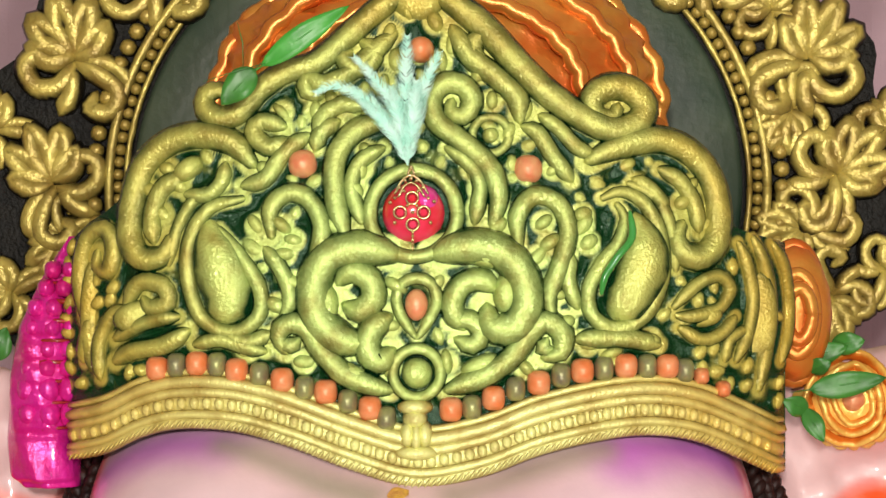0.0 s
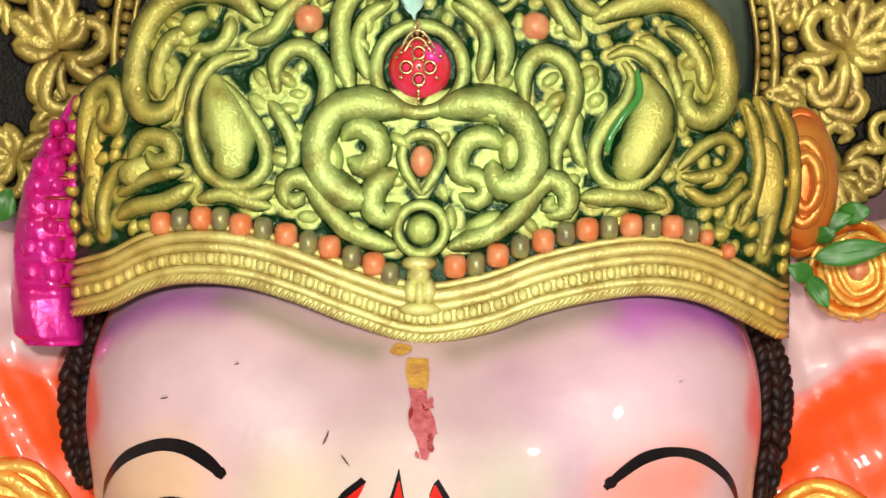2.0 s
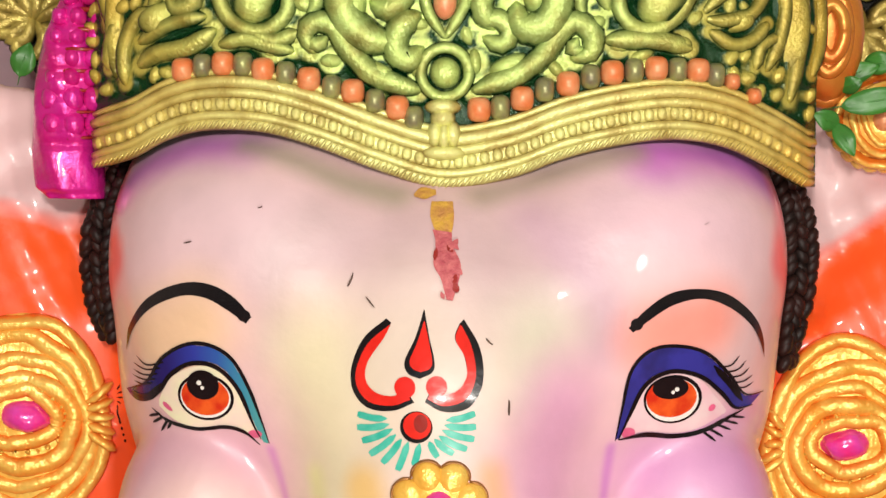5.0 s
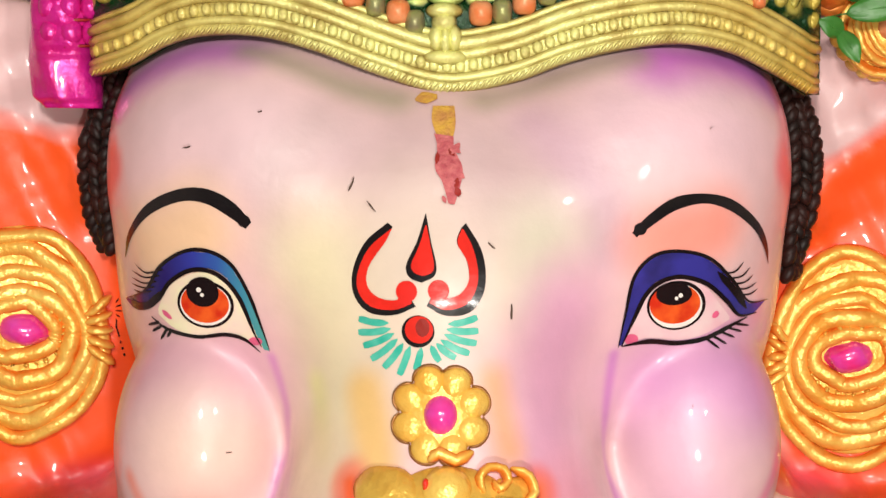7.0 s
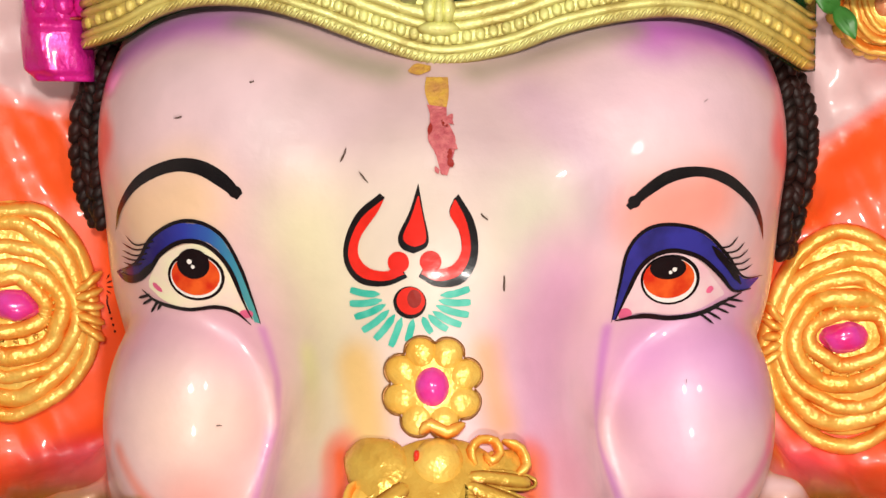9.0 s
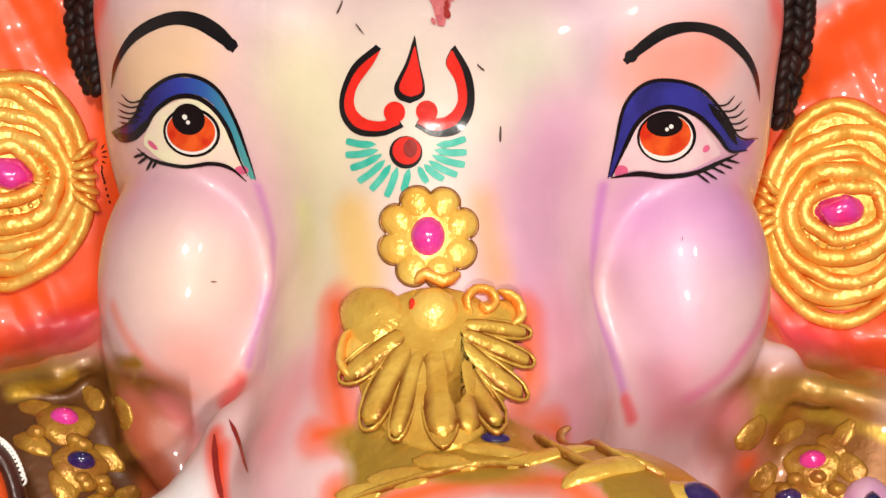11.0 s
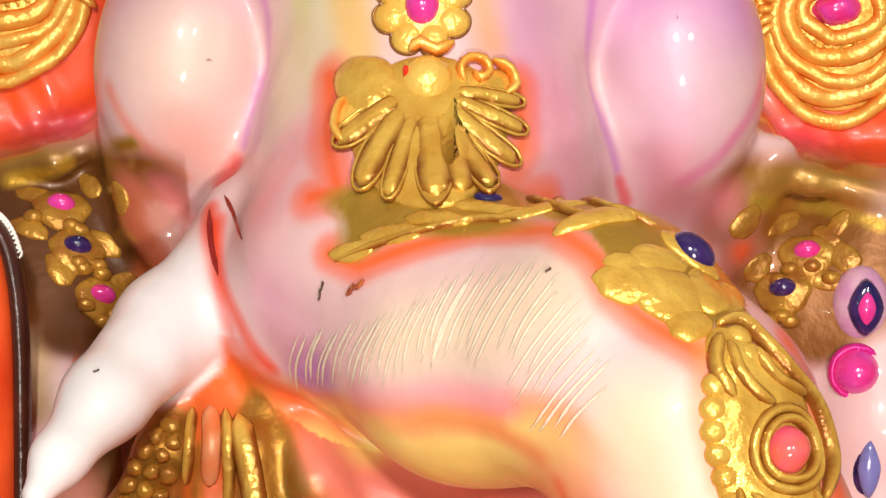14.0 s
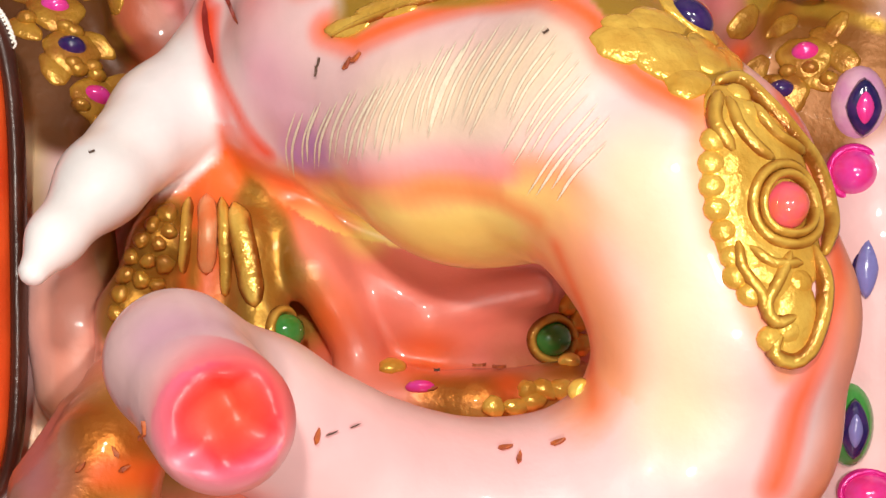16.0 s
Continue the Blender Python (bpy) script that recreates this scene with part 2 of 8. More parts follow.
SOLIDS = [
    # root of the trunk, down the middle of the face
    chain([((XC, 1.46, 1.31), 0.04), ((XC, 1.435, 1.25), 0.072), ((XC, 1.425, 1.18), 0.094), ((XC, 1.425, 1.06), 0.108), ((XC, 1.41, 1.0), 0.118)], 0.05),
    # forehead domes
    ellipsoid((XC - 0.13, 1.478, 1.29), (0.10, 0.095, 0.085), 0.05), ellipsoid((XC + 0.13, 1.478, 1.29), (0.10, 0.095, 0.085), 0.05),
    # cheeks
    ellipsoid((-0.1922, 1.4660, 1.0812), (0.066, 0.079, 0.098), 0.010, -0.10), ellipsoid((0.1609, 1.4700, 1.0852), (0.066, 0.081, 0.098), 0.010, 0.10),
    # jaw and neck
    ellipsoid((XC - 0.10, 1.50, 1.0), (0.09, 0.09, 0.09), 0.03), ellipsoid((XC + 0.10, 1.50, 1.0), (0.10, 0.09, 0.09), 0.03),
    ellipsoid((XC, 1.62, 0.95), (0.24, 0.16, 0.16), 0.03), ellipsoid((XC - 0.19, 1.57, 0.97), (0.09, 0.11, 0.11), 0.04), ellipsoid((XC + 0.19, 1.58, 0.97), (0.10, 0.11, 0.11), 0.04),
    # ears
    ellipsoid((-0.425, 1.605, 1.20), (0.215, 0.045, 0.215), 0.02), ellipsoid((0.395, 1.615, 1.195), (0.215, 0.036, 0.215), 0.02),
    # body
    ellipsoid((-0.01, 1.61, 0.72), (0.27, 0.295, 0.30), 0.03),
    ellipsoid((-0.31, 1.57, 0.89), (0.13, 0.145, 0.13), 0.03), ellipsoid((0.30, 1.60, 0.89), (0.14, 0.14, 0.13), 0.03),
    ellipsoid((-0.01, 1.62, 0.55), (0.42, 0.33, 0.14), 0.05),
    # arms
    chain([((-0.3031, 1.4900, 0.9296), 0.045), ((-0.2734, 1.4200, 0.8484), 0.036), ((-0.2536, 1.3750, 0.7623), 0.034), ((-0.2491, 1.3700, 0.7155), 0.032)], 0.02),
    chain([((-0.2900, 1.5000, 0.7417), 0.05), ((-0.2852, 1.4300, 0.6697), 0.05), ((-0.2919, 1.4000, 0.6018), 0.06)], 0.02),
    chain([((0.3253, 1.5200, 0.9636), 0.05), ((0.3250, 1.4900, 0.8215), 0.055), ((0.3277, 1.5000, 0.6028), 0.06)], 0.02),
]
TRUNK = [
    chain([((XC, 1.41, 1.0), 0.112), ((-0.0389, 1.3450, 0.9462), 0.102), ((0.0211, 1.2650, 0.9087), 0.090), ((0.0918, 1.2100, 0.9132), 0.085), ((0.1384, 1.1750, 0.8713), 0.082),
           ((0.1661, 1.1500, 0.8052), 0.0745), ((0.1600, 1.1550, 0.7406), 0.073), ((0.1156, 1.1450, 0.6950), 0.068), ((0.0498, 1.1400, 0.6817), 0.060), ((-0.0257, 1.1200, 0.7040), 0.049),
           ((-0.0993, 1.0850, 0.7584), 0.041), ((-0.1390, 1.0500, 0.7920), 0.036), ((-0.1081, 0.9900, 0.7732), 0.0375)], 0.03),
]
TUSK = chain([((-0.1418, 1.3900, 0.9394), 0.040), ((-0.1870, 1.3500, 0.9022), 0.0365), ((-0.2188, 1.2800, 0.8642), 0.0275), ((-0.2402, 1.2400, 0.8334), 0.0165), ((-0.2489, 1.2150, 0.8160), 0.0095)], 0.012)
FOLDS = [  # cloth over the shoulder, and loose folds of it
    chain([((-0.1500, 1.3600, 0.8791), 0.016), ((-0.1535, 1.3250, 0.8252), 0.018), ((-0.1560, 1.3150, 0.7583), 0.02)], 0.012),
    chain([((-0.1303, 1.3550, 0.8683), 0.014), ((-0.1266, 1.3200, 0.8225), 0.016), ((-0.1170, 1.3000, 0.7653), 0.02)], 0.012),
    chain([((-0.1756, 1.3500, 0.8565), 0.014), ((-0.1850, 1.3350, 0.8197), 0.022), ((-0.2080, 1.3350, 0.7695), 0.022), ((-0.2168, 1.3300, 0.7393), 0.016)], 0.012),
    chain([((-0.1098, 1.3400, 0.8585), 0.014), ((-0.0846, 1.3100, 0.8056), 0.016), ((-0.0543, 1.3100, 0.7532), 0.016)], 0.014),
    chain([((-0.0854, 1.3300, 0.8231), 0.008), ((-0.0096, 1.3180, 0.7775), 0.009), ((0.0644, 1.3220, 0.7937), 0.008)], 0.03),
    chain([((-0.2063, 1.3000, 0.7223), 0.03), ((-0.2109, 1.2600, 0.6934), 0.035), ((-0.2238, 1.2500, 0.6586), 0.05)], 0.012),
    chain([((-0.2344, 1.2900, 0.7069), 0.018), ((-0.2457, 1.2700, 0.6681), 0.03)], 0.012),
    chain([((-0.0535, 1.3000, 0.7248), 0.02), ((0.0247, 1.2900, 0.7205), 0.022), ((0.0879, 1.3000, 0.7309), 0.02)], 0.02),
    # folds of skin and cloth beside the cheeks
    chain([((-0.2368, 1.4650, 1.0287), 0.014), ((-0.2186, 1.4550, 0.9642), 0.016), ((-0.1904, 1.4450, 0.9249), 0.016)], 0.02),
    chain([((-0.2114, 1.4750, 0.9951), 0.012), ((-0.1878, 1.4550, 0.9441), 0.014)], 0.02),
    chain([((0.2413, 1.4900, 1.0180), 0.015), ((0.2087, 1.4850, 0.9677), 0.016), ((0.1918, 1.4750, 0.9310), 0.014)], 0.02),
    # gold rims of the collar under the ears
    chain([((-0.3477, 1.4900, 0.9932), 0.010), ((-0.2902, 1.4750, 1.0062), 0.010), ((-0.2422, 1.4850, 1.0269), 0.008)], 0.012),
    chain([((0.2222, 1.5000, 1.0082), 0.009), ((0.2668, 1.4900, 1.0017), 0.010), ((0.3286, 1.4850, 0.9907), 0.010)], 0.012),
    # flap of skin at the root of the tusk
    chain([((-0.1478, 1.3850, 0.9769), 0.020), ((-0.1451, 1.3720, 0.9530), 0.022), ((-0.1341, 1.3500, 0.9249), 0.022), ((-0.1166, 1.3280, 0.8941), 0.020)], 0.03),
    # ridges in the ears
    chain([((-0.3492, 1.5850, 1.3097), 0.012), ((-0.3168, 1.5800, 1.2927), 0.012), ((-0.2954, 1.5750, 1.2534), 0.012)], 0.03),
    chain([((0.3255, 1.5900, 1.2935), 0.012), ((0.2860, 1.5850, 1.2757), 0.012), ((0.2593, 1.5800, 1.2404), 0.012)], 0.03),
    chain([((0.2937, 1.6000, 1.3013), 0.02), ((0.2836, 1.6000, 1.3464), 0.03), ((0.3080, 1.5900, 1.3787), 0.04), ((0.3594, 1.5800, 1.3843), 0.04)], 0.03),
]
MOUTH = ellipsoid((-0.1025, 0.9450, 0.7822), (0.0345, 0.034, 0.0315))


def dist_solid(X, Y, Z, s):
    if s[0] == "e":
        return dist_ellipsoid(X, Y, Z, s[1], s[2], s[4])
    d = None
    for (a, ra), (b, rb) in zip(s[1], s[1][1:]):
        e = dist_cone(X, Y, Z, a, ra, b, rb)
        d = e if d is None else smin(d, e, 0.012)
    return d


def reach(s):
    pts = [(s[1], max(s[2]))] if s[0] == "e" else s[1]
    pad = 0.05 + s[3]
    return [(min(p[i] - r for p, r in pts) - pad, max(p[i] + r for p, r in pts) + pad) for i in range(3)]


def statue_distance(X, Y, Z):
    d = dist_skull(X, Y, Z)
    for s in SOLIDS + TRUNK + [TUSK] + FOLDS:
        (x0, x1), (y0, y1), (z0, z1) = reach(s)
        if X.ndim == 3:
            i = np.searchsorted(X[:, 0, 0], (x0, x1)), np.searchsorted(Y[0, :, 0], (y0, y1)), np.searchsorted(Z[0, 0, :], (z0, z1))
            w = tuple(slice(a, b) for a, b in i)
            if min(b - a for a, b in i) > 0:
                d[w] = smin(d[w], dist_solid(X[w], Y[w], Z[w], s), s[3])
        else:
            d = smin(d, dist_solid(X, Y, Z, s), s[3])
    cut = dist_ellipsoid(X, Y, Z, MOUTH[1], MOUTH[2], 0)
    cut = cut + 0.0040 * np.sin(95 * X + 1.8 * np.sin(105 * Z + 1)) + 0.0030 * np.sin(150 * Z + 60 * X + 2.0 * np.sin(120 * X)) + 0.0012 * np.sin(310 * Z - 220 * X)
    d = d + np.clip((np.abs(X - XC) - 0.27) / 0.03, 0, 1) * np.clip((Y - 1.49) / 0.02, 0, 1) * (0.0013 * np.sin(95 * X + 45 * Z) + 0.0011 * np.sin(150 * Z - 70 * X + 2) + 0.0007 * np.sin(240 * X + 130 * Z))
    return -smin(-d, cut, 0.004)


def crown_front(x, z):
    """How far back the crown's face lies."""
    u = np.minimum(np.abs(np.asarray(x) - XC - 0.004) / 0.275, 0.999)
    return 1.532 - 0.12 * np.sqrt(1 - u ** 2.5) + 0.16 * np.maximum(0, z - 1.50)


# ---- helpers for meshes ----
def link_mesh(name, bm, material, smooth=True):
    me = bpy.data.meshes.new(name)
    bm.to_mesh(me)
    bm.free()
    for m in material if isinstance(material, (list, tuple)) else [material]:
        me.materials.append(m)
    if smooth:
        me.shade_smooth()
    return new(name, me)


def part(name, bm, material, parent, label="", smooth=True):
    ob = link_mesh(name, bm, material, smooth)
    ob.parent = parent
    return tagged(ob, label)


def thing(name, label, category, base=(0, 0, 0), group=""):
    ob = new(name)
    ob.empty_display_size = 0.02
    return tagged(ob, label, category, group)


def setting(name, bm, material, label, category):
    return tagged(link_mesh(name, bm, material, False), label, category, kind="structure")


def box(bm, lo, hi):
    vs = [bm.verts.new((x, y, z)) for x in (lo[0], hi[0]) for y in (lo[1], hi[1]) for z in (lo[2], hi[2])]
    for f in ((0, 1, 3, 2), (4, 6, 7, 5), (0, 4, 5, 1), (2, 3, 7, 6), (0, 2, 6, 4), (1, 5, 7, 3)):
        bm.faces.new([vs[i] for i in f])


def spline(pts, step=0.004):
    """A smooth run of points through the given ones."""
    p = [np.array(q, float) for q in pts]
    p = [2 * p[0] - p[1]] + p + [2 * p[-1] - p[-2]]
    out = []
    for a, b, c, d in zip(p, p[1:], p[2:], p[3:]):
        n = max(2, int(np.linalg.norm(c - b) / step))
        for t in np.arange(n) / n:
            out.append(0.5 * (2 * b + (c - a) * t + (2 * a - 5 * b + 4 * c - d) * t * t + (3 * b - a - 3 * c + d) * t ** 3))
    return out + [p[-2]]


def sweep(bm, pts, wide, high, up=(0, -1, 0), sides=8, ends=(0.35, 0.35), run=0.18):
    """A rounded bar along pts, as wide and high (half) as told, thinner towards its ends."""
    n, rings = len(pts), []
    groove = bm.verts.layers.float.get("groove") or bm.verts.layers.float.new("groove")
    up = up if isinstance(up, list) else Vector(up)
    pts = [Vector(p) for p in pts]
    for i, p in enumerate(pts):
        t = (pts[min(i + 1, n - 1)] - pts[max(i - 1, 0)]).normalized()
        u = up[i] if isinstance(up, list) else up
        s = t.cross(u)
        s = s.normalized() if s.length > 1e-6 else Vector((1, 0, 0))
        u = s.cross(t).normalized()
        f, g = i / max(1, n - 1), 1.0
        if f < run:
            g = ends[0] + (1 - ends[0]) * math.sin(f / run * math.pi / 2)
        if f > 1 - run:
            g = min(g, ends[1] + (1 - ends[1]) * math.sin((1 - f) / run * math.pi / 2))
        rings.append([bm.verts.new(p + s * (wide * g * math.cos(a)) + u * (high * g * math.sin(a))) for a in (2 * math.pi * k / sides for k in range(sides))])
    for r in rings:  # ground colour that the brush left low on the flanks, plus their painted shade
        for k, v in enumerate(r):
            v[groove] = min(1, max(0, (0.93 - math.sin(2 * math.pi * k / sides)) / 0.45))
    for r, q in zip(rings, rings[1:]):
        for k in range(sides):
            bm.faces.new((r[k], r[(k + 1) % sides], q[(k + 1) % sides], q[k]))
    for r, p, out in ((rings[0], pts[0], pts[0] - pts[1]), (rings[-1], pts[-1], pts[-1] - pts[-2])):
        size = (r[0].co - p).length
        tip = bm.verts.new(p + out.normalized() * size * 0.8)
        for k in range(sides):
            bm.faces.new((r[k], r[(k + 1) % sides], tip))
    bmesh.ops.recalc_face_normals(bm, faces=bm.faces)


def dome(bm, c, rx, rz, high, turn=0.0, n=16, rows=5, square=2.0):
    """A cushion that bulges towards -y, its rim a little sunk."""
    ca, sa, last = math.cos(turn), math.sin(turn), None
    groove = bm.verts.layers.float.get("groove") or bm.verts.layers.float.new("groove")
    for j in range(rows + 1):
        e = j / rows * math.pi / 2
        if j == rows:
            tip = bm.verts.new((c[0], c[1] - high, c[2]))
            for k in range(n):
                bm.faces.new((last[k], last[(k + 1) % n], tip))
            break
        ring = []
        for k in range(n):
            a = 2 * math.pi * k / n
            q = (abs(math.cos(a)) ** square + abs(math.sin(a)) ** square) ** (-1 / square)
            x, z = rx * math.cos(e) * math.cos(a) * q, rz * math.cos(e) * math.sin(a) * q
            ring.append(bm.verts.new((c[0] + x * ca - z * sa, c[1] - high * math.sin(e) + 0.003 * (j == 0), c[2] + x * sa + z * ca)))
        for v in ring:
            v[groove] = max(0.0, 1.0 - 1.15 * math.sin(e))
        if last:
            for k in range(n):
                bm.faces.new((last[k], last[(k + 1) % n], ring[(k + 1) % n], ring[k]))
        else:
            bm.faces.new(ring)
        last = ring
    bmesh.ops.recalc_face_normals(bm, faces=bm.faces)


def ring_points(c, rx, rz, n=40, a0=0.0, a1=2 * math.pi):
    return [(c[0] + rx * math.cos(a0 + (a1 - a0) * i / n), c[1] + rz * math.sin(a0 + (a1 - a0) * i / n)) for i in range(n + 1)]


# ---- the place: a cloth-hung stage ----
bm = bmesh.new()
box(bm, (-2.6, -4.0, -0.1), (2.6, 2.2, 0.0))
setting("floor", bm, FLOOR, "red carpet on the floor of the stage", "floor")
bm = bmesh.new()
# hanging cloth in soft folds
cols = [(-2.6 + 5.2 * i / 240) for i in range(241)]
back = [[bm.verts.new((x, 2.0 + 0.012 * math.sin(x * 31) + 0.01 * math.sin(x * 17 + 1), z)) for z in (0.0, 3.0)] for x in cols]
rear = [[bm.verts.new((x, 2.1, z)) for z in (0.0, 3.0)] for x in cols]
for s in (back, rear):
    for a, b in zip(s, s[1:]):
        bm.faces.new((a[0], b[0], b[1], a[1]))
for j in (0, 1):
    for i in range(240):
        bm.faces.new((back[i][j], back[i + 1][j], rear[i + 1][j], rear[i][j]))
setting("wall_north", bm, CLOTH, "dusty pink cloth hung behind the statue", "wall")
for name, x in (("wall_west", -2.7), ("wall_east", 2.6)):
    bm = bmesh.new()
    box(bm, (x, -2.0, 0.0), (x + 0.1, 2.1, 3.0))
    setting(name, bm, CANVAS, "pale canvas side wall of the stage", "wall")
bm = bmesh.new()
box(bm, (-2.7, -2.0, 3.0), (2.7, 2.1, 3.08))
setting("ceiling", bm, CANVAS, "pale canvas ceiling of the stage", "ceiling")
bm = bmesh.new()
box(bm, (-0.62, 1.05, 0.0), (0.60, 1.97, 0.45))
bmesh.ops.bevel(bm, geom=bm.edges[:], offset=0.02, segments=2, affect="EDGES")
tagged(link_mesh("plinth", bm, SATIN), "orange cloth-covered plinth under the statue", "plinth")


# ---- the statue: skin of the melted solids, by surface nets ----
def surface_net(d, axes):
    inside = d < 0
    s = [slice(None, -1), slice(1, None)]
    count = sum(inside[s[i], s[j], s[k]].astype(np.int8) for i in (0, 1) for j in (0, 1) for k in (0, 1))
    cells = np.argwhere((count > 0) & (count < 8))
    number = np.full(count.shape, -1, np.int32)
    number[tuple(cells.T)] = np.arange(len(cells))
    total, hits = np.zeros((len(cells), 3)), np.zeros(len(cells))
    corners = [(i, j, k) for i in (0, 1) for j in (0, 1) for k in (0, 1)]
    for a in corners:
        for axis in range(3):
            if a[axis]:
                continue
            b = list(a)
            b[axis] = 1
            da, db = d[tuple((cells + a).T)], d[tuple((cells + b).T)]
            m = (da < 0) != (db < 0)
            t = da[m] / (da[m] - db[m])
            p = np.repeat(np.array([a], float), m.sum(), 0)
            p[:, axis] += t
            total[m] += p
            hits[m] += 1
    at_ = cells + total / hits[:, None]
    verts = np.stack([np.interp(at_[:, i], np.arange(len(g)), g) for i, g in enumerate(axes)], 1)
    quads = []
    for axis in range(3):
        u, v = (axis + 1) % 3, (axis + 2) % 3
        lo = [slice(None)] * 3
        hi = [slice(None)] * 3
        lo[axis], hi[axis] = slice(None, -1), slice(1, None)
        flip = inside[tuple(lo)] != inside[tuple(hi)]
        e = np.argwhere(flip)
        e = e[(e[:, u] > 0) & (e[:, v] > 0) & (e[:, u] < number.shape[u]) & (e[:, v] < number.shape[v])]
        first = inside[tuple(e.T)]
        eu, ev = np.eye(3, dtype=int)[u], np.eye(3, dtype=int)[v]
        q = np.stack([number[tuple((e - a).T)] for a in (eu * 0, eu, eu + ev, ev)], 1)
        q[~first] = q[~first][:, ::-1]
        quads.append(q)
    return verts, np.concatenate(quads)


def steps(lo, a, b, hi, fine=0.003, coarse=0.007):
    """Grid lines, close together between a and b."""
    return np.concatenate([np.arange(lo, a, coarse), np.arange(a, b, fine), np.arange(b, hi, coarse)]).astype(np.float32)


gx, gy, gz = steps(-0.66, -0.345, 0.325, 0.63), steps(0.93, 0.937, 1.57, 2.0), steps(0.43, 0.64, 1.42, 1.56)
grid = np.meshgrid(gx, gy, gz, indexing="ij")
field = statue_distance(*grid)
field = np.maximum(field, 0.452 - grid[2])
skin, quads = surface_net(field, (gx, gy, gz))
del grid, field

# airbrushed paint on the skin, with some shade sprayed in as colour
px, py, pz = skin.T
paint = np.tile(np.array([0.743, 0.572, 0.572]), (len(skin), 1))
metal = np.zeros(len(skin))
wob = np.array([noise.noise(Vector(p) * 16) for p in skin])


def tint(colour, weight, gold=0.0):
    global paint, metal
    w = np.clip(weight, 0, 1)
    paint = paint * (1 - w[:, None]) + w[:, None] * np.array(colour)
    metal = metal * (1 - w) + w * gold


def spot(c, rx, rz, soft=1.0, near=0.0, far=9.0):
    q = np.sqrt(((px - c[0]) / rx) ** 2 + ((pz - c[-1]) / rz) ** 2)
    return np.clip((1.5 - q) / soft, 0, 1) * (py > near) * (py < far) if soft < 1 else np.exp(-q ** 3) * (py > near) * (py < far)



def nearby(c, r):
    return np.exp(-(((px - c[0]) / r[0]) ** 2 + ((py - c[1]) / r[1]) ** 2 + ((pz - c[2]) / r[2]) ** 2))


def patch(c, rx, rz, soft=0.25, near=0.0, far=9.0):
    """A sprayed oval with a fairly crisp rim."""
    q = np.sqrt(((px - c[0]) / rx) ** 2 + ((pz - c[-1]) / rz) ** 2) + 0.25 * wob
    return np.clip((1 + soft / 2 - q) / soft, 0, 1) * (py > near) * (py < far)


def deep(c, power=1.55):
    c = np.array(c)
    return c ** power * c.max() ** (1 - power)


def spray(line, r, soft, colour, weight, gold=0.0):
    """A pass of the airbrush along a line, r wide (half), with a soft rim."""
    line = [np.array(q) for q in line]
    pad = r * (1 + soft)
    lo, hi = np.min(line, 0) - pad, np.max(line, 0) + pad
    who_ = np.where(np.all((skin > lo) & (skin < hi), 1))[0]
    v, d = skin[who_], np.full(len(who_), 9.0)
    for a, b in zip(line, line[1:] or line):
        ab = b - a
        t = np.clip(((v - a) @ ab) / (ab @ ab + 1e-12), 0, 1)
        d = np.minimum(d, np.linalg.norm(v - a - t[:, None] * ab, axis=1))
    g = np.clip((pad - d - 0.25 * r * wob[who_]) / (2 * r * soft), 0, 1)
    full = np.zeros(len(skin))
    full[who_] = weight * g * g * (3 - 2 * g)
    tint(colour, full, gold)


# forehead, cheeks and the root of the trunk
# grey-lilac middle of the brow, the crown's shade put into the colour
spray([(-0.075, 1.370, 1.280), (0.006, 1.364, 1.284), (0.044, 1.366, 1.269)], 0.0649, 0.9, (0.537, 0.437, 0.448), 0.85)
spray([(-0.197, 1.399, 1.321), (-0.144, 1.382, 1.314)], 0.0468, 0.9, (0.661, 0.543, 0.572), 0.70)
spray([(0.113, 1.384, 1.319), (0.169, 1.398, 1.316)], 0.0468, 0.9, (0.688, 0.537, 0.597), 0.70)
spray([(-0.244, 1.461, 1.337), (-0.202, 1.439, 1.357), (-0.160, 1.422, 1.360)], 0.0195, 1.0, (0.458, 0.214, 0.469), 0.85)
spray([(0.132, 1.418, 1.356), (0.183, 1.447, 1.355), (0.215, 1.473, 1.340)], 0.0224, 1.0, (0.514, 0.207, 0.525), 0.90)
# painted shadow: dark grey-green strips close under the crown band
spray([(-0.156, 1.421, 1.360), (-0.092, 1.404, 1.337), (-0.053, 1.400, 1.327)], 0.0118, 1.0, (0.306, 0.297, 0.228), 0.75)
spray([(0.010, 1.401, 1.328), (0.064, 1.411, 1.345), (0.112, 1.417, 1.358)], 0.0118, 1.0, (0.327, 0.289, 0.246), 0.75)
# painted shade in the valleys beside the forehead dome
spray([(-0.106, 1.383, 1.310), (-0.128, 1.373, 1.279), (-0.133, 1.374, 1.229)], 0.0185, 1.0, (0.480, 0.397, 0.397), 0.55)
spray([(0.044, 1.386, 1.311), (0.082, 1.370, 1.269), (0.095, 1.373, 1.231)], 0.0169, 1.0, (0.491, 0.359, 0.427), 0.60)
spray([(-0.101, 1.364, 1.215), (-0.089, 1.356, 1.182), (-0.102, 1.360, 1.089)], 0.0364, 1.0, (0.758, 0.722, 0.531), 0.90)
spray([(0.044, 1.357, 1.236), (0.036, 1.346, 1.206)], 0.0284, 1.0, (0.635, 0.648, 0.525), 0.70)
spray([(-0.036, 1.341, 1.225), (-0.035, 1.330, 1.185)], 0.0448, 1.0, (0.758, 0.702, 0.597), 0.70)
spray([(-0.105, 1.376, 1.133), (-0.102, 1.360, 1.089)], 0.0085, 1.0, (0.729, 0.729, 0.397), 0.70)
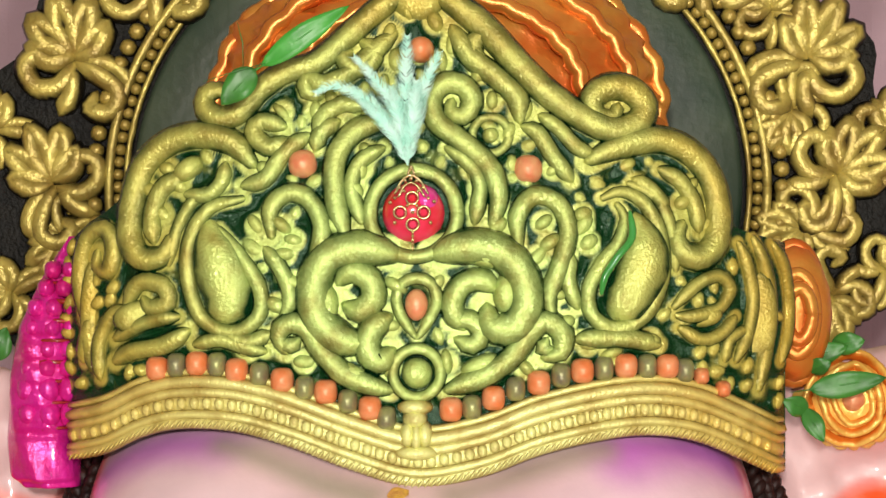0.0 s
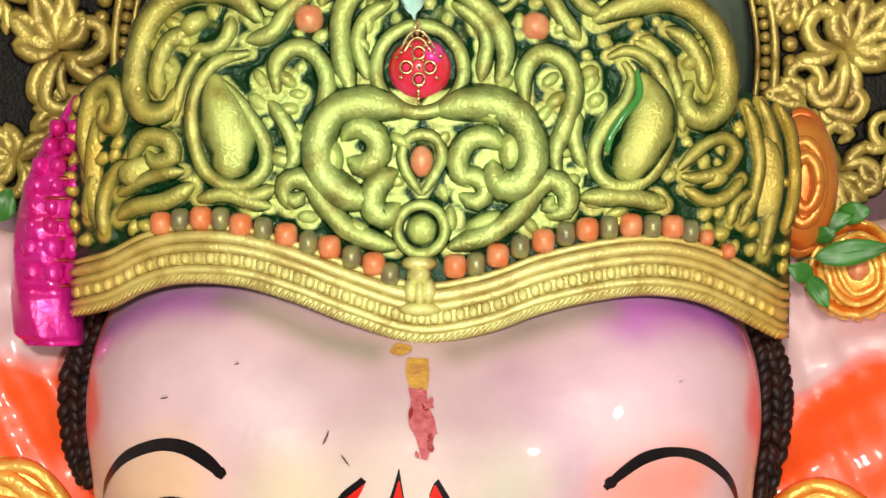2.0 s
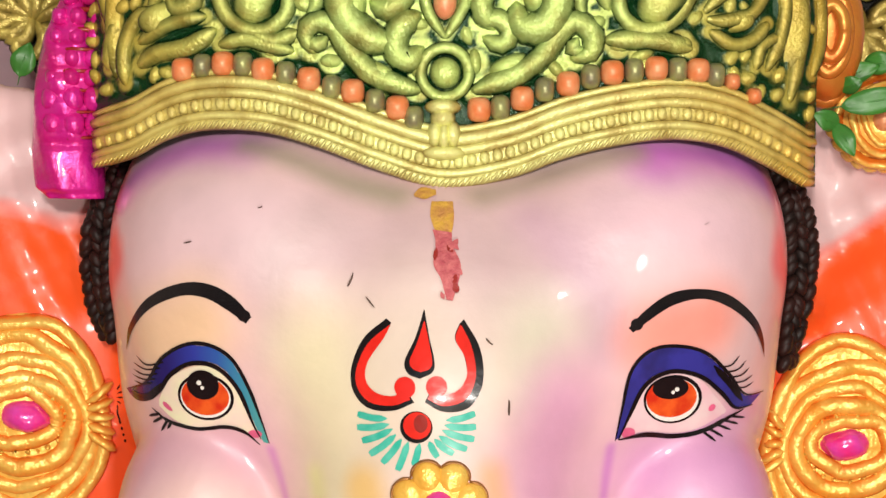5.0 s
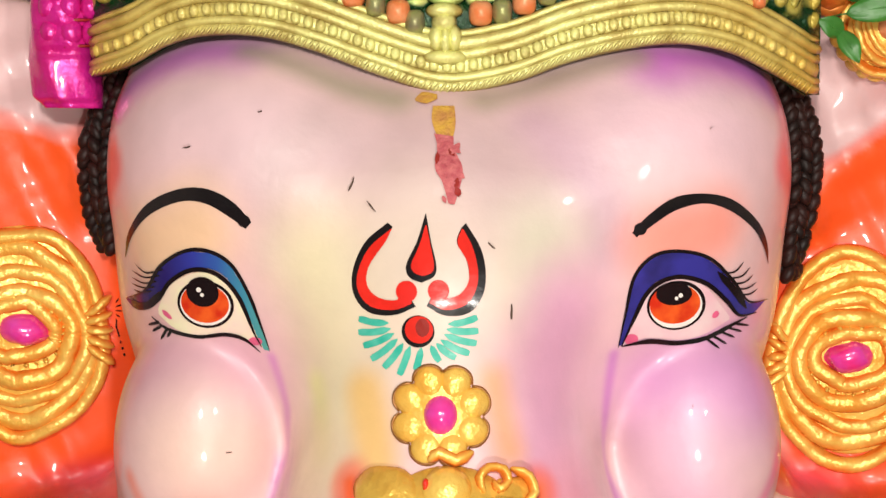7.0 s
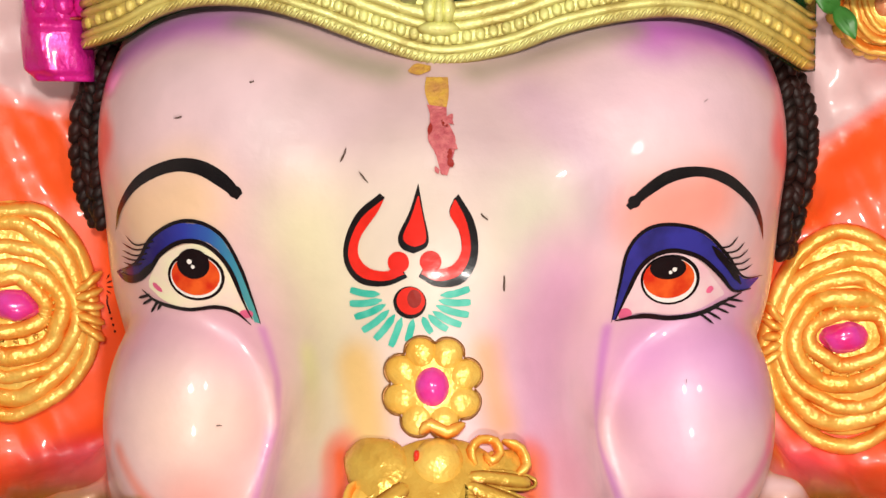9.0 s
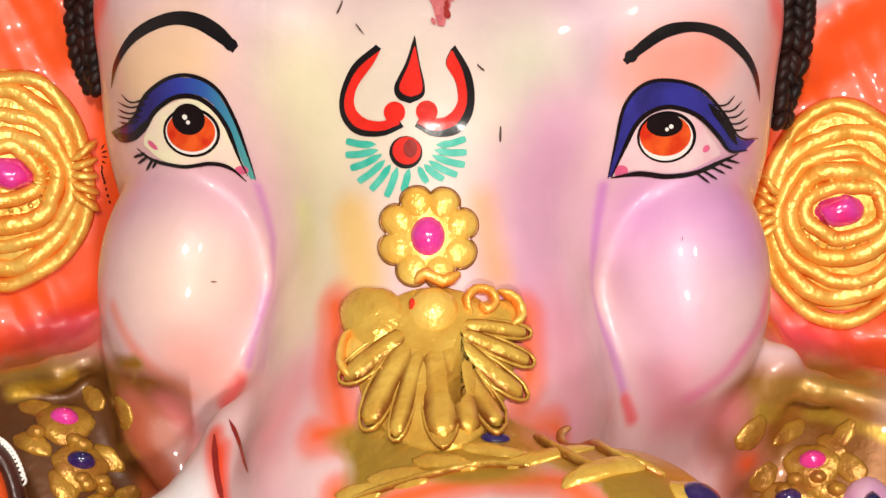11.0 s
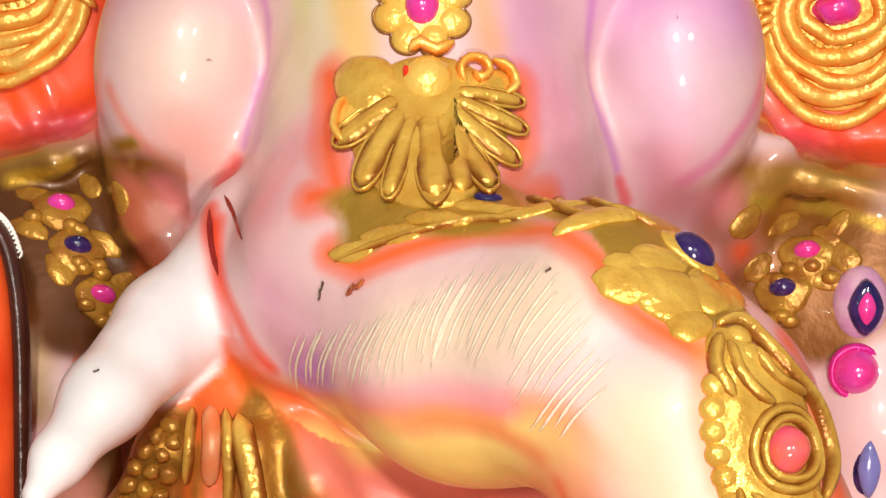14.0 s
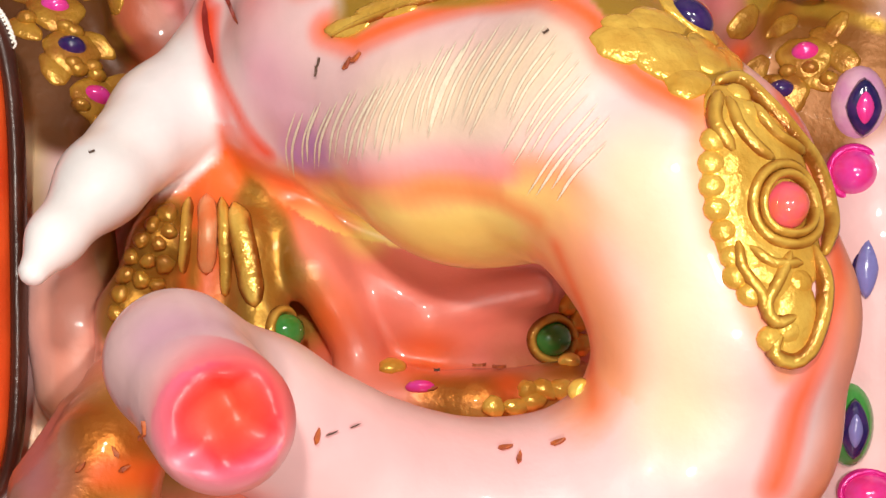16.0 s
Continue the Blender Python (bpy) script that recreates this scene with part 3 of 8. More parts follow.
spray([(0.063, 1.360, 1.182), (0.050, 1.350, 1.130), (0.056, 1.336, 1.071)], 0.0323, 0.9, (0.688, 0.437, 0.572), 0.90)
spray([(-0.190, 1.388, 1.234), (-0.223, 1.412, 1.222)], 0.0316, 0.8, (0.846, 0.661, 0.469), 0.90)
spray([(0.165, 1.389, 1.242), (0.133, 1.380, 1.231)], 0.0265, 0.8, (0.846, 0.427, 0.359), 0.90)
spray([(-0.191, 1.414, 1.163), (-0.242, 1.456, 1.170)], 0.0122, 1.0, (0.801, 0.597, 0.480), 0.70)
spray([(0.162, 1.414, 1.165), (0.206, 1.449, 1.174)], 0.0105, 1.0, (0.729, 0.448, 0.531), 0.70)
spray([(-0.257, 1.497, 1.337), (-0.254, 1.441, 1.277), (-0.277, 1.568, 1.193), (-0.278, 1.581, 1.094)], 0.0104, 1.0, (0.846, 0.201, 0.201), 0.85)
spray([(0.222, 1.486, 1.336), (0.223, 1.443, 1.280), (0.250, 1.586, 1.209), (0.250, 1.592, 1.119)], 0.0121, 1.0, (0.846, 0.228, 0.265), 0.85)
spray([(-0.225, 1.420, 1.140), (-0.157, 1.411, 1.142)], 0.0298, 0.9, (0.622, 0.427, 0.491), 0.90)
spray([(-0.187, 1.387, 1.081)], 0.0410, 1.0, (0.801, 0.648, 0.572), 0.85)
spray([(-0.187, 1.401, 1.028), (-0.168, 1.413, 1.015)], 0.0199, 1.0, (0.831, 0.502, 0.448), 0.80)
spray([(0.133, 1.405, 1.130), (0.193, 1.412, 1.131)], 0.0376, 0.9, (0.610, 0.368, 0.560), 0.95)
spray([(0.148, 1.390, 1.085), (0.154, 1.396, 1.049)], 0.0372, 1.0, (0.688, 0.502, 0.610), 0.85)
spray([(0.149, 1.415, 1.013)], 0.0220, 1.0, (0.758, 0.427, 0.525), 0.80)
spray([(-0.239, 1.412, 1.061), (-0.219, 1.407, 1.027), (-0.189, 1.421, 0.999)], 0.0056, 1.0, (0.831, 0.350, 0.265), 0.70)
spray([(0.222, 1.438, 1.081), (0.200, 1.416, 1.035), (0.166, 1.425, 1.002)], 0.0065, 1.0, (0.722, 0.265, 0.448), 0.70)
spray([(-0.138, 1.401, 1.148), (-0.128, 1.409, 1.111), (-0.134, 1.419, 1.066), (-0.144, 1.411, 1.023)], 0.0040, 1.0, (0.502, 0.178, 0.502), 0.50)
spray([(0.099, 1.395, 1.152), (0.095, 1.409, 1.106), (0.100, 1.413, 1.058), (0.117, 1.412, 1.011)], 0.0043, 1.0, (0.437, 0.130, 0.502), 0.50)
spray([(-0.106, 1.363, 1.084), (-0.108, 1.349, 1.055)], 0.0228, 1.0, (0.758, 0.635, 0.502), 0.70)
spray([(-0.105, 1.311, 1.023), (-0.118, 1.294, 0.992)], 0.0239, 1.0, (0.801, 0.448, 0.480), 0.85)
spray([(0.068, 1.342, 1.059), (0.076, 1.328, 1.000)], 0.0281, 1.0, (0.787, 0.448, 0.525), 0.85)
spray([(-0.071, 1.342, 1.132), (-0.062, 1.327, 1.088)], 0.0127, 1.0, (0.816, 0.585, 0.228), 0.75)
spray([(0.015, 1.331, 1.141), (0.026, 1.327, 1.097)], 0.0111, 1.0, (0.816, 0.480, 0.265), 0.70)
spray([(-0.080, 1.330, 1.073), (-0.079, 1.296, 1.033), (-0.069, 1.261, 1.002), (-0.087, 1.268, 0.998)], 0.0116, 1.0, (0.846, 0.102, 0.010), 0.95)
spray([(0.045, 1.327, 1.071), (0.047, 1.310, 1.033), (0.044, 1.276, 1.003), (0.066, 1.312, 0.997)], 0.0118, 1.0, (0.846, 0.136, 0.028), 0.95)
spray([(-0.159, 1.419, 0.994), (-0.149, 1.413, 1.009)], 0.0060, 1.0, (0.743, 0.039, 0.034), 0.85)
spray([(0.124, 1.418, 0.988), (0.119, 1.413, 1.002)], 0.0044, 1.0, (0.743, 0.063, 0.089), 0.80)
for s in (-1, 1):  # orange hollows of the ears
    c = (XC + s * 0.425, 1.5, 1.155)
    tint((0.90, 0.095, 0.014), patch(c, 0.235, 0.165, 0.12, near=1.505))
    tint((0.90, 0.06, 0.16), 0.7 * spot((XC + s * 0.27, 1.02), 0.06, 0.02, near=1.5))
tint((0.80, 0.20, 0.12), 0.6 * spot((-0.2447, 1.5000, 1.0340), 0.03, 0.02, near=1.45))

# body
low = np.clip((1.03 - pz) / 0.02, 0, 1) * (py > 1.2)
trunk_d = np.minimum(dist_solid(px, py, pz, TRUNK[0]), dist_solid(px, py, pz, SOLIDS[0]))
tusk_d = dist_solid(px, py, pz, TUSK)
body = low * np.clip((trunk_d - 0.002) / 0.014, 0, 1) * np.clip((tusk_d - 0.002) / 0.006, 0, 1) * ((pz < 0.90) | (np.abs(px - XC) > 0.17))
chest = body * (np.abs(px + 0.02) < 0.24)
tint((0.76, 0.24, 0.16), 0.9 * chest * (pz < 0.88))
tint((0.82, 0.12, 0.02), chest * spot((-0.0548, 1.3200, 0.7591), 0.10, 0.02) * 0.8)
tint((0.82, 0.12, 0.02), chest * patch((-0.1380, 1.3200, 0.8599), 0.05, 0.045, 0.8))
for c, rx, rz in (((-0.1351, 1.3300, 0.8059), 0.030, 0.075), ((-0.1957, 1.3300, 0.8011), 0.045, 0.055), ((-0.1001, 1.3200, 0.7812), 0.03, 0.03), ((0.0695, 1.3200, 0.7611), 0.034, 0.032), ((0.0439, 1.3200, 0.7223), 0.06, 0.018), ((-0.2145, 1.2600, 0.6896), 0.07, 0.055)):
    tint((0.46, 0.25, 0.035), 0.9 * body * patch(c, rx, rz, 0.5), 1.0)
tint((0.84, 0.24, 0.04), 0.7 * chest * spot((-0.1673, 1.3300, 0.8016), 0.008, 0.05))
tint((0.84, 0.24, 0.04), 0.7 * body * spot((-0.1928, 1.2600, 0.6863), 0.012, 0.03))
# jewelled collar over the shoulders
tint((0.24, 0.07, 0.008), body * patch((-0.2751, 1.4400, 0.9652), 0.088, 0.085, 0.3, near=1.34))
tint((0.27, 0.09, 0.010), body * patch((0.2628, 1.4600, 0.9595), 0.080, 0.075, 0.3, near=1.34))
tint((0.46, 0.09, 0.03), 0.85 * np.clip((0.985 - pz) / 0.04, 0, 1) * body * patch((-0.2118, 1.4500, 0.9773), 0.030, 0.07, 0.6, near=1.34))
tint((0.52, 0.24, 0.26), 0.6 * np.clip((0.985 - pz) / 0.04, 0, 1) * body * patch((0.1951, 1.4500, 0.9884), 0.030, 0.06, 0.6, near=1.34))
tint((0.46, 0.27, 0.05), 0.9 * (nearby((-0.2902, 1.4750, 1.0062), (0.07, 0.03, 0.012)) + nearby((0.2668, 1.4900, 1.0017), (0.07, 0.03, 0.012))), 0.9)
tint((0.72, 0.46, 0.42), 0.6 * body * spot((-0.2586, 1.3800, 0.7455), 0.035, 0.06))

spray([(-0.204, 1.430, 0.994), (-0.189, 1.438, 0.961)], 0.0106, 1.0, (0.702, 0.306, 0.306), 0.80)
spray([(0.194, 1.456, 0.990), (0.154, 1.431, 0.987)], 0.0164, 1.0, (0.722, 0.350, 0.397), 0.70)
body_only = paint.copy(), metal.copy()
# brown of the left collar, darkened with the head's shade painted in
spray([(-0.312, 1.461, 0.977), (-0.269, 1.476, 0.987), (-0.249, 1.457, 0.950), (-0.265, 1.430, 0.916), (-0.294, 1.435, 0.943), (-0.259, 1.421, 0.897)], 0.0291, 0.3, (0.120, 0.040, 0.006), 1.00, 0.3)
spray([(0.269, 1.482, 0.955), (0.248, 1.477, 0.930), (0.283, 1.462, 0.916), (0.268, 1.464, 0.895), (0.304, 1.467, 0.949)], 0.0296, 0.3, (0.238, 0.085, 0.009), 1.00, 0.5)
spray([(-0.230, 1.440, 0.989), (-0.213, 1.435, 0.953), (-0.182, 1.331, 0.938)], 0.0136, 0.7, (0.446, 0.126, 0.081), 0.90)
spray([(-0.242, 1.451, 0.983), (-0.226, 1.440, 0.952), (-0.189, 1.330, 0.936)], 0.0028, 1.0, (0.525, 0.277, 0.041), 0.80, 0.8)
spray([(0.223, 1.477, 0.947), (0.205, 1.467, 0.931)], 0.0126, 0.8, (0.468, 0.171, 0.116), 0.80)
spray([(-0.323, 1.474, 0.991), (-0.280, 1.467, 1.003), (-0.223, 1.412, 1.023)], 0.0054, 0.8, (0.555, 0.320, 0.029), 1.00, 0.9)
spray([(0.225, 1.470, 0.985), (0.271, 1.501, 0.983), (0.316, 1.471, 0.970)], 0.0055, 0.8, (0.555, 0.342, 0.041), 1.00, 0.9)
spray([(-0.285, 1.400, 0.883), (-0.283, 1.378, 0.840)], 0.0121, 0.8, (0.555, 0.468, 0.277), 0.80)
spray([(-0.029, 1.295, 0.786), (0.026, 1.293, 0.780), (0.069, 1.333, 0.774)], 0.0410, 0.7, (0.661, 0.181, 0.136), 0.90)
spray([(-0.073, 1.295, 0.778), (-0.043, 1.095, 0.785), (-0.007, 1.313, 0.746)], 0.0177, 1.0, (0.787, 0.120, 0.015), 0.85)
spray([(-0.047, 1.069, 0.774), (-0.006, 1.276, 0.734), (0.045, 1.273, 0.732)], 0.0125, 0.8, (0.428, 0.139, 0.013), 0.90, 1.0)
spray([(0.074, 1.184, 0.812), (0.086, 1.296, 0.750)], 0.0149, 0.6, (0.452, 0.152, 0.013), 0.90, 1.0)
spray([(0.045, 1.277, 0.738), (0.066, 1.126, 0.748)], 0.0090, 1.0, (0.758, 0.102, 0.015), 0.80)
spray([(-0.147, 1.338, 0.875), (-0.152, 1.311, 0.842), (-0.159, 1.302, 0.798)], 0.0188, 0.6, (0.801, 0.125, 0.015), 0.95)
spray([(-0.122, 1.321, 0.849), (-0.111, 1.304, 0.817), (-0.100, 1.070, 0.823)], 0.0147, 0.5, (0.409, 0.194, 0.024), 0.95, 1.0)
spray([(-0.162, 1.306, 0.827), (-0.163, 1.304, 0.798)], 0.0052, 1.0, (0.498, 0.226, 0.024), 0.80, 1.0)
spray([(-0.182, 1.318, 0.839), (-0.202, 1.315, 0.811), (-0.219, 1.313, 0.769), (-0.202, 1.313, 0.788), (-0.183, 1.310, 0.815)], 0.0151, 0.4, (0.381, 0.177, 0.019), 1.00, 1.0)
spray([(-0.221, 1.230, 0.715), (-0.202, 1.224, 0.702), (-0.228, 1.210, 0.683)], 0.0215, 0.6, (0.452, 0.129, 0.012), 0.90, 1.0)
spray([(-0.180, 1.239, 0.684), (-0.208, 1.217, 0.689)], 0.0094, 0.8, (0.758, 0.111, 0.011), 0.90)
spray([(-0.256, 1.341, 0.776), (-0.250, 1.339, 0.737)], 0.0273, 0.8, (0.675, 0.378, 0.306), 0.90)
spray([(-0.256, 1.264, 0.699), (-0.250, 1.216, 0.682)], 0.0220, 0.9, (0.448, 0.228, 0.265), 0.80)
# second dark pass on the left collar, again brown paint plus painted shade
spray([(-0.292, 1.453, 0.967), (-0.260, 1.456, 0.956), (-0.251, 1.438, 0.912), (-0.268, 1.407, 0.889)], 0.0239, 0.4, (0.100, 0.032, 0.005), 1.00, 0.2)
spray([(-0.227, 1.438, 0.973), (-0.206, 1.435, 0.957)], 0.0164, 0.6, (0.397, 0.089, 0.037), 0.90, 0.0)
keep = np.clip((trunk_d - 0.002) / 0.01, 0, 1) * np.clip((tusk_d - 0.002) / 0.006, 0, 1)
paint = body_only[0] * (1 - keep[:, None]) + paint * keep[:, None]
metal = body_only[1] * (1 - keep) + metal * keep
# trunk
# orange sprayed along the inner and outer edge of the curl, cream under it
core = np.array(spline([b[0] for b in TRUNK[0][1]], 0.004))
girth = np.interp(np.linspace(0, 1, len(core)), np.linspace(0, 1, len(TRUNK[0][1])), [b[1] for b in TRUNK[0][1]])
who = np.where((trunk_d < 0.016) & (pz < 1.0) & (py < 1.42))[0]
near_ = np.concatenate([np.argmin(((skin[w_][:, None] - core[None]) ** 2).sum(2), 1) for w_ in np.array_split(who, 60)])
out_ = skin[who] - core[near_]
out_ /= np.linalg.norm(out_, axis=1)[:, None] + 1e-9
to_loop = np.array((0.0053, 1.2200, 0.7808)) - core[near_]
to_loop[:, 1] = 0
to_loop /= np.linalg.norm(to_loop, axis=1)[:, None] + 1e-9
face_in = np.zeros(len(skin))
face_in[who] = (out_ * to_loop).sum(1)
along_ = np.full(len(skin), -1.0)
along_[who] = near_ / len(core)
wav = face_in + 0.12 * wob
tint((0.90, 0.36, 0.10), (along_ > 0.06) * np.clip((0.42 - along_) / 0.07, 0, 1) * np.clip((wav - 0.34) / 0.16, 0, 1) * 0.8)
tint((0.88, 0.74, 0.30), (along_ > 0.06) * np.clip((0.40 - along_) / 0.09, 0, 1) * np.clip((wav - 0.50) / 0.16, 0, 1))
tint((0.92, 0.36, 0.12), np.clip((along_ - 0.33) / 0.08, 0, 1) * np.clip((0.66 - along_) / 0.06, 0, 1) * np.clip((wav - 0.66) / 0.25, 0, 1) * 0.8)
tint((0.90, 0.26, 0.06), (along_ > 0.40) * (along_ < 0.72) * np.clip((-wav - 0.58) / 0.3, 0, 1) * 0.8)
spray([(-0.113, 1.272, 0.929), (-0.094, 1.261, 0.905)], 0.0251, 1.0, (0.715, 0.458, 0.537), 0.85)
spray([(-0.079, 1.254, 0.888), (-0.091, 1.277, 0.881)], 0.0136, 1.0, (0.491, 0.289, 0.572), 0.80)
spray([(-0.028, 1.186, 0.918), (0.021, 1.157, 0.933), (0.056, 1.139, 0.950)], 0.0278, 1.0, (0.758, 0.661, 0.525), 0.85)
spray([(-0.056, 1.222, 0.879), (-0.001, 1.173, 0.891), (0.035, 1.147, 0.889)], 0.0087, 1.0, (0.831, 0.448, 0.480), 0.75)
spray([(-0.049, 1.320, 0.835), (-0.000, 1.205, 0.840), (0.040, 1.180, 0.844)], 0.0161, 0.8, (0.846, 0.688, 0.228), 1.00)
spray([(-0.122, 1.315, 0.886), (-0.098, 1.321, 0.855), (-0.065, 1.337, 0.835)], 0.0105, 1.0, (0.846, 0.120, 0.022), 0.90)
spray([(-0.061, 1.262, 0.858), (-0.007, 1.182, 0.874), (0.029, 1.160, 0.872), (0.055, 1.143, 0.859)], 0.0074, 1.0, (0.846, 0.265, 0.070), 0.80)
spray([(0.066, 1.137, 0.845), (0.078, 1.140, 0.818), (0.088, 1.148, 0.778), (0.088, 1.117, 0.757)], 0.0071, 1.0, (0.846, 0.163, 0.039), 0.85)
spray([(-0.158, 1.351, 0.974), (-0.153, 1.334, 0.941), (-0.139, 1.322, 0.910), (-0.122, 1.315, 0.886)], 0.0064, 1.0, (0.801, 0.063, 0.018), 0.95)
spray([(-0.073, 1.243, 0.965), (-0.053, 1.225, 0.959), (-0.032, 1.215, 0.969), (0.022, 1.203, 0.985), (0.062, 1.175, 0.988), (0.086, 1.147, 0.974), (0.095, 1.132, 0.955), (0.114, 1.124, 0.941), (0.140, 1.111, 0.928)], 0.0093, 1.0, (0.846, 0.120, 0.009), 0.95)
spray([(0.215, 1.470, 0.948), (0.197, 1.149, 0.927), (0.217, 1.150, 0.891), (0.223, 1.126, 0.855), (0.214, 1.090, 0.816), (0.198, 1.087, 0.765), (0.187, 1.087, 0.721)], 0.0087, 1.0, (0.846, 0.102, 0.014), 0.90)
spray([(0.146, 1.118, 0.934), (0.141, 1.094, 0.895), (0.150, 1.086, 0.856), (0.169, 1.075, 0.823), (0.189, 1.078, 0.787)], 0.0069, 1.0, (0.846, 0.265, 0.070), 0.75)
spray([(0.108, 1.097, 0.885), (0.127, 1.086, 0.833), (0.134, 1.084, 0.765)], 0.0274, 1.0, (0.854, 0.729, 0.548), 0.85)
spray([(-0.047, 1.061, 0.754), (0.008, 1.082, 0.735), (0.059, 1.094, 0.727)], 0.0249, 1.0, (0.816, 0.525, 0.537), 0.85)
spray([(-0.143, 1.011, 0.814), (-0.126, 1.014, 0.819)], 0.0175, 1.0, (0.597, 0.407, 0.491), 0.85)
spray([(-0.163, 1.365, 0.981), (-0.157, 1.340, 0.956), (-0.149, 1.323, 0.936), (-0.134, 1.305, 0.909), (-0.114, 1.297, 0.884)], 0.0057, 1.0, (0.801, 0.063, 0.015), 0.95)
# gilt saddle over the bend of the trunk
line = np.interp(px, *zip(*[(-0.0780, 0.9572), (-0.0544, 0.9595), (-0.0268, 0.9763), (0.0005, 0.9863), (0.0243, 0.9927), (0.0541, 0.9926), (0.0822, 0.9854), (0.0944, 0.9710), (0.1066, 0.9533), (0.1282, 0.9376), (0.1439, 0.9364), (0.1583, 0.9442)]))
top_ = np.interp(px, *zip(*[(-0.0789, 0.9810), (-0.0561, 0.9957), (-0.0279, 1.0002), (0.0000, 1.0034)])) + 2.0 * (px > (0.0105, 1.2420, 1.0012)[0])
ends_ = (-0.0758, 0.1725)
tint((0.60, 0.37, 0.05), np.clip((pz - line + 0.005 * wob) / 0.004, 0, 1) * (pz < top_) * np.clip((px - ends_[0] + 0.02 * wob) / 0.012, 0, 1) * (px < ends_[1]) * (trunk_d < 0.014) * (pz < 1.03) * (py < np.where(px > (0.0105, 1.2420, 1.0012)[0], 1.275, 1.36)), 1.0)
tint((0.60, 0.37, 0.05), patch((-0.0137, 1.2381, 0.9968), 0.062, 0.016, 0.3, far=1.40), 1.0)
tint((0.80, 0.79, 0.79), np.clip((0.009 - tusk_d) / 0.007, 0, 1) * np.clip((trunk_d + 0.002) / 0.008, 0, 1) * (py < 1.40))
tint((0.80, 0.74, 0.76), 0.5 * spot((-0.1717, 1.3500, 0.9176), 0.03, 0.03) * (dist_solid(px, py, pz, TUSK) < 0.004))
# snout
tint((0.80, 0.20, 0.42), np.clip(1.3 * spot(MOUTH[1], 0.034, 0.031, far=0.972), 0, 1))
tint((0.84, 0.035, 0.12), np.clip(1.8 * spot(MOUTH[1], 0.029, 0.0265, far=1.0), 0, 1))
tint((0.85, 0.09, 0.02), 0.8 * np.clip(wob * 3, 0, 1) * spot(MOUTH[1], 0.030, 0.028, far=1.0))

# the pigments are strong: away from grey, lightness kept
most = paint.max(1)[:, None]
pale = 0.5 * np.clip((paint.min(1)[:, None] / most - 0.15) / 0.3, 0, 1)
paint = np.where(metal[:, None] > 0.5, paint, paint * (paint / most) ** pale)

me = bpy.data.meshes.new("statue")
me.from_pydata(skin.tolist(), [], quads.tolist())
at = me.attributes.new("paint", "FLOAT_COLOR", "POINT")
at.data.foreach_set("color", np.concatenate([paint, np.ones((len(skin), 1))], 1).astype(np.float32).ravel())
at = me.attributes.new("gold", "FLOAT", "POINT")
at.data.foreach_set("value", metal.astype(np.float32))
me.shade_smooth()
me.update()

m, nt, ln, b = nodes("painted_plaster")
SKIN = m
pa, go, nz, hs = nt.new("ShaderNodeAttribute"), nt.new("ShaderNodeAttribute"), nt.new("ShaderNodeTexNoise"), nt.new("ShaderNodeHueSaturation")
pa.attribute_name, go.attribute_name = "paint", "gold"
co = nt.new("ShaderNodeTexCoord")
nz.inputs["Scale"].default_value, nz.inputs["Detail"].default_value = 14, 7
ln.new(co.outputs["Object"], nz.inputs["Vector"])
mr = nt.new("ShaderNodeMapRange")
mr.inputs[1].default_value, mr.inputs[2].default_value, mr.inputs[3].default_value, mr.inputs[4].default_value = 0.3, 0.7, 0.88, 1.06
ln.new(nz.outputs["Fac"], mr.inputs[0])
ln.new(mr.outputs[0], hs.inputs["Value"])
ln.new(pa.outputs["Color"], hs.inputs["Color"])
ln.new(hs.outputs[0], b.inputs["Base Color"])
gm = nt.new("ShaderNodeMath")
gm.operation = "MULTIPLY"
gm.inputs[1].default_value = 0.7
ln.new(go.outputs["Fac"], gm.inputs[0])
ln.new(gm.outputs[0], b.inputs["Metallic"])
b.inputs["Roughness"].default_value, b.inputs["Coat Weight"].default_value, b.inputs["Coat Roughness"].default_value = 0.42, 0.45, 0.06
varnish, amount = nt.new("ShaderNodeTexNoise"), nt.new("ShaderNodeMapRange")
varnish.inputs["Scale"].default_value, varnish.inputs["Detail"].default_value = 22, 5
amount.inputs[1].default_value, amount.inputs[2].default_value, amount.inputs[3].default_value, amount.inputs[4].default_value = 0.38, 0.62, 0.08, 0.65
ln.new(co.outputs["Object"], varnish.inputs["Vector"])
ln.new(varnish.outputs["Fac"], amount.inputs[0])
ln.new(amount.outputs[0], b.inputs["Coat Weight"])
relief = bump(nt, ln, b, 45, 0.25, 10, 0.003)
gs = nt.new("ShaderNodeMapRange")
gs.inputs[3].default_value, gs.inputs[4].default_value = 0.30, 1.0
ln.new(go.outputs["Fac"], gs.inputs[0])
ln.new(gs.outputs[0], [l.from_node for l in ln if l.to_socket == b.inputs["Normal"]][0].inputs["Strength"])
me.materials.append(SKIN)

from mathutils.bvhtree import BVHTree
TREE = BVHTree.FromPolygons(skin.tolist(), quads.tolist())


def on_skin(x, z, lift=0.0):
    """The place on the statue's front at x, z, and its normal."""
    p, n, _, _ = TREE.ray_cast(Vector((x, 0.5, z)), Vector((0, 1, 0)))
    if p is None:
        p, n, _, _ = TREE.find_nearest(Vector((x, 1.4, z)))
    return p + n * lift, n


# ---- brushwork on the statue ----
DECALS = bmesh.new()
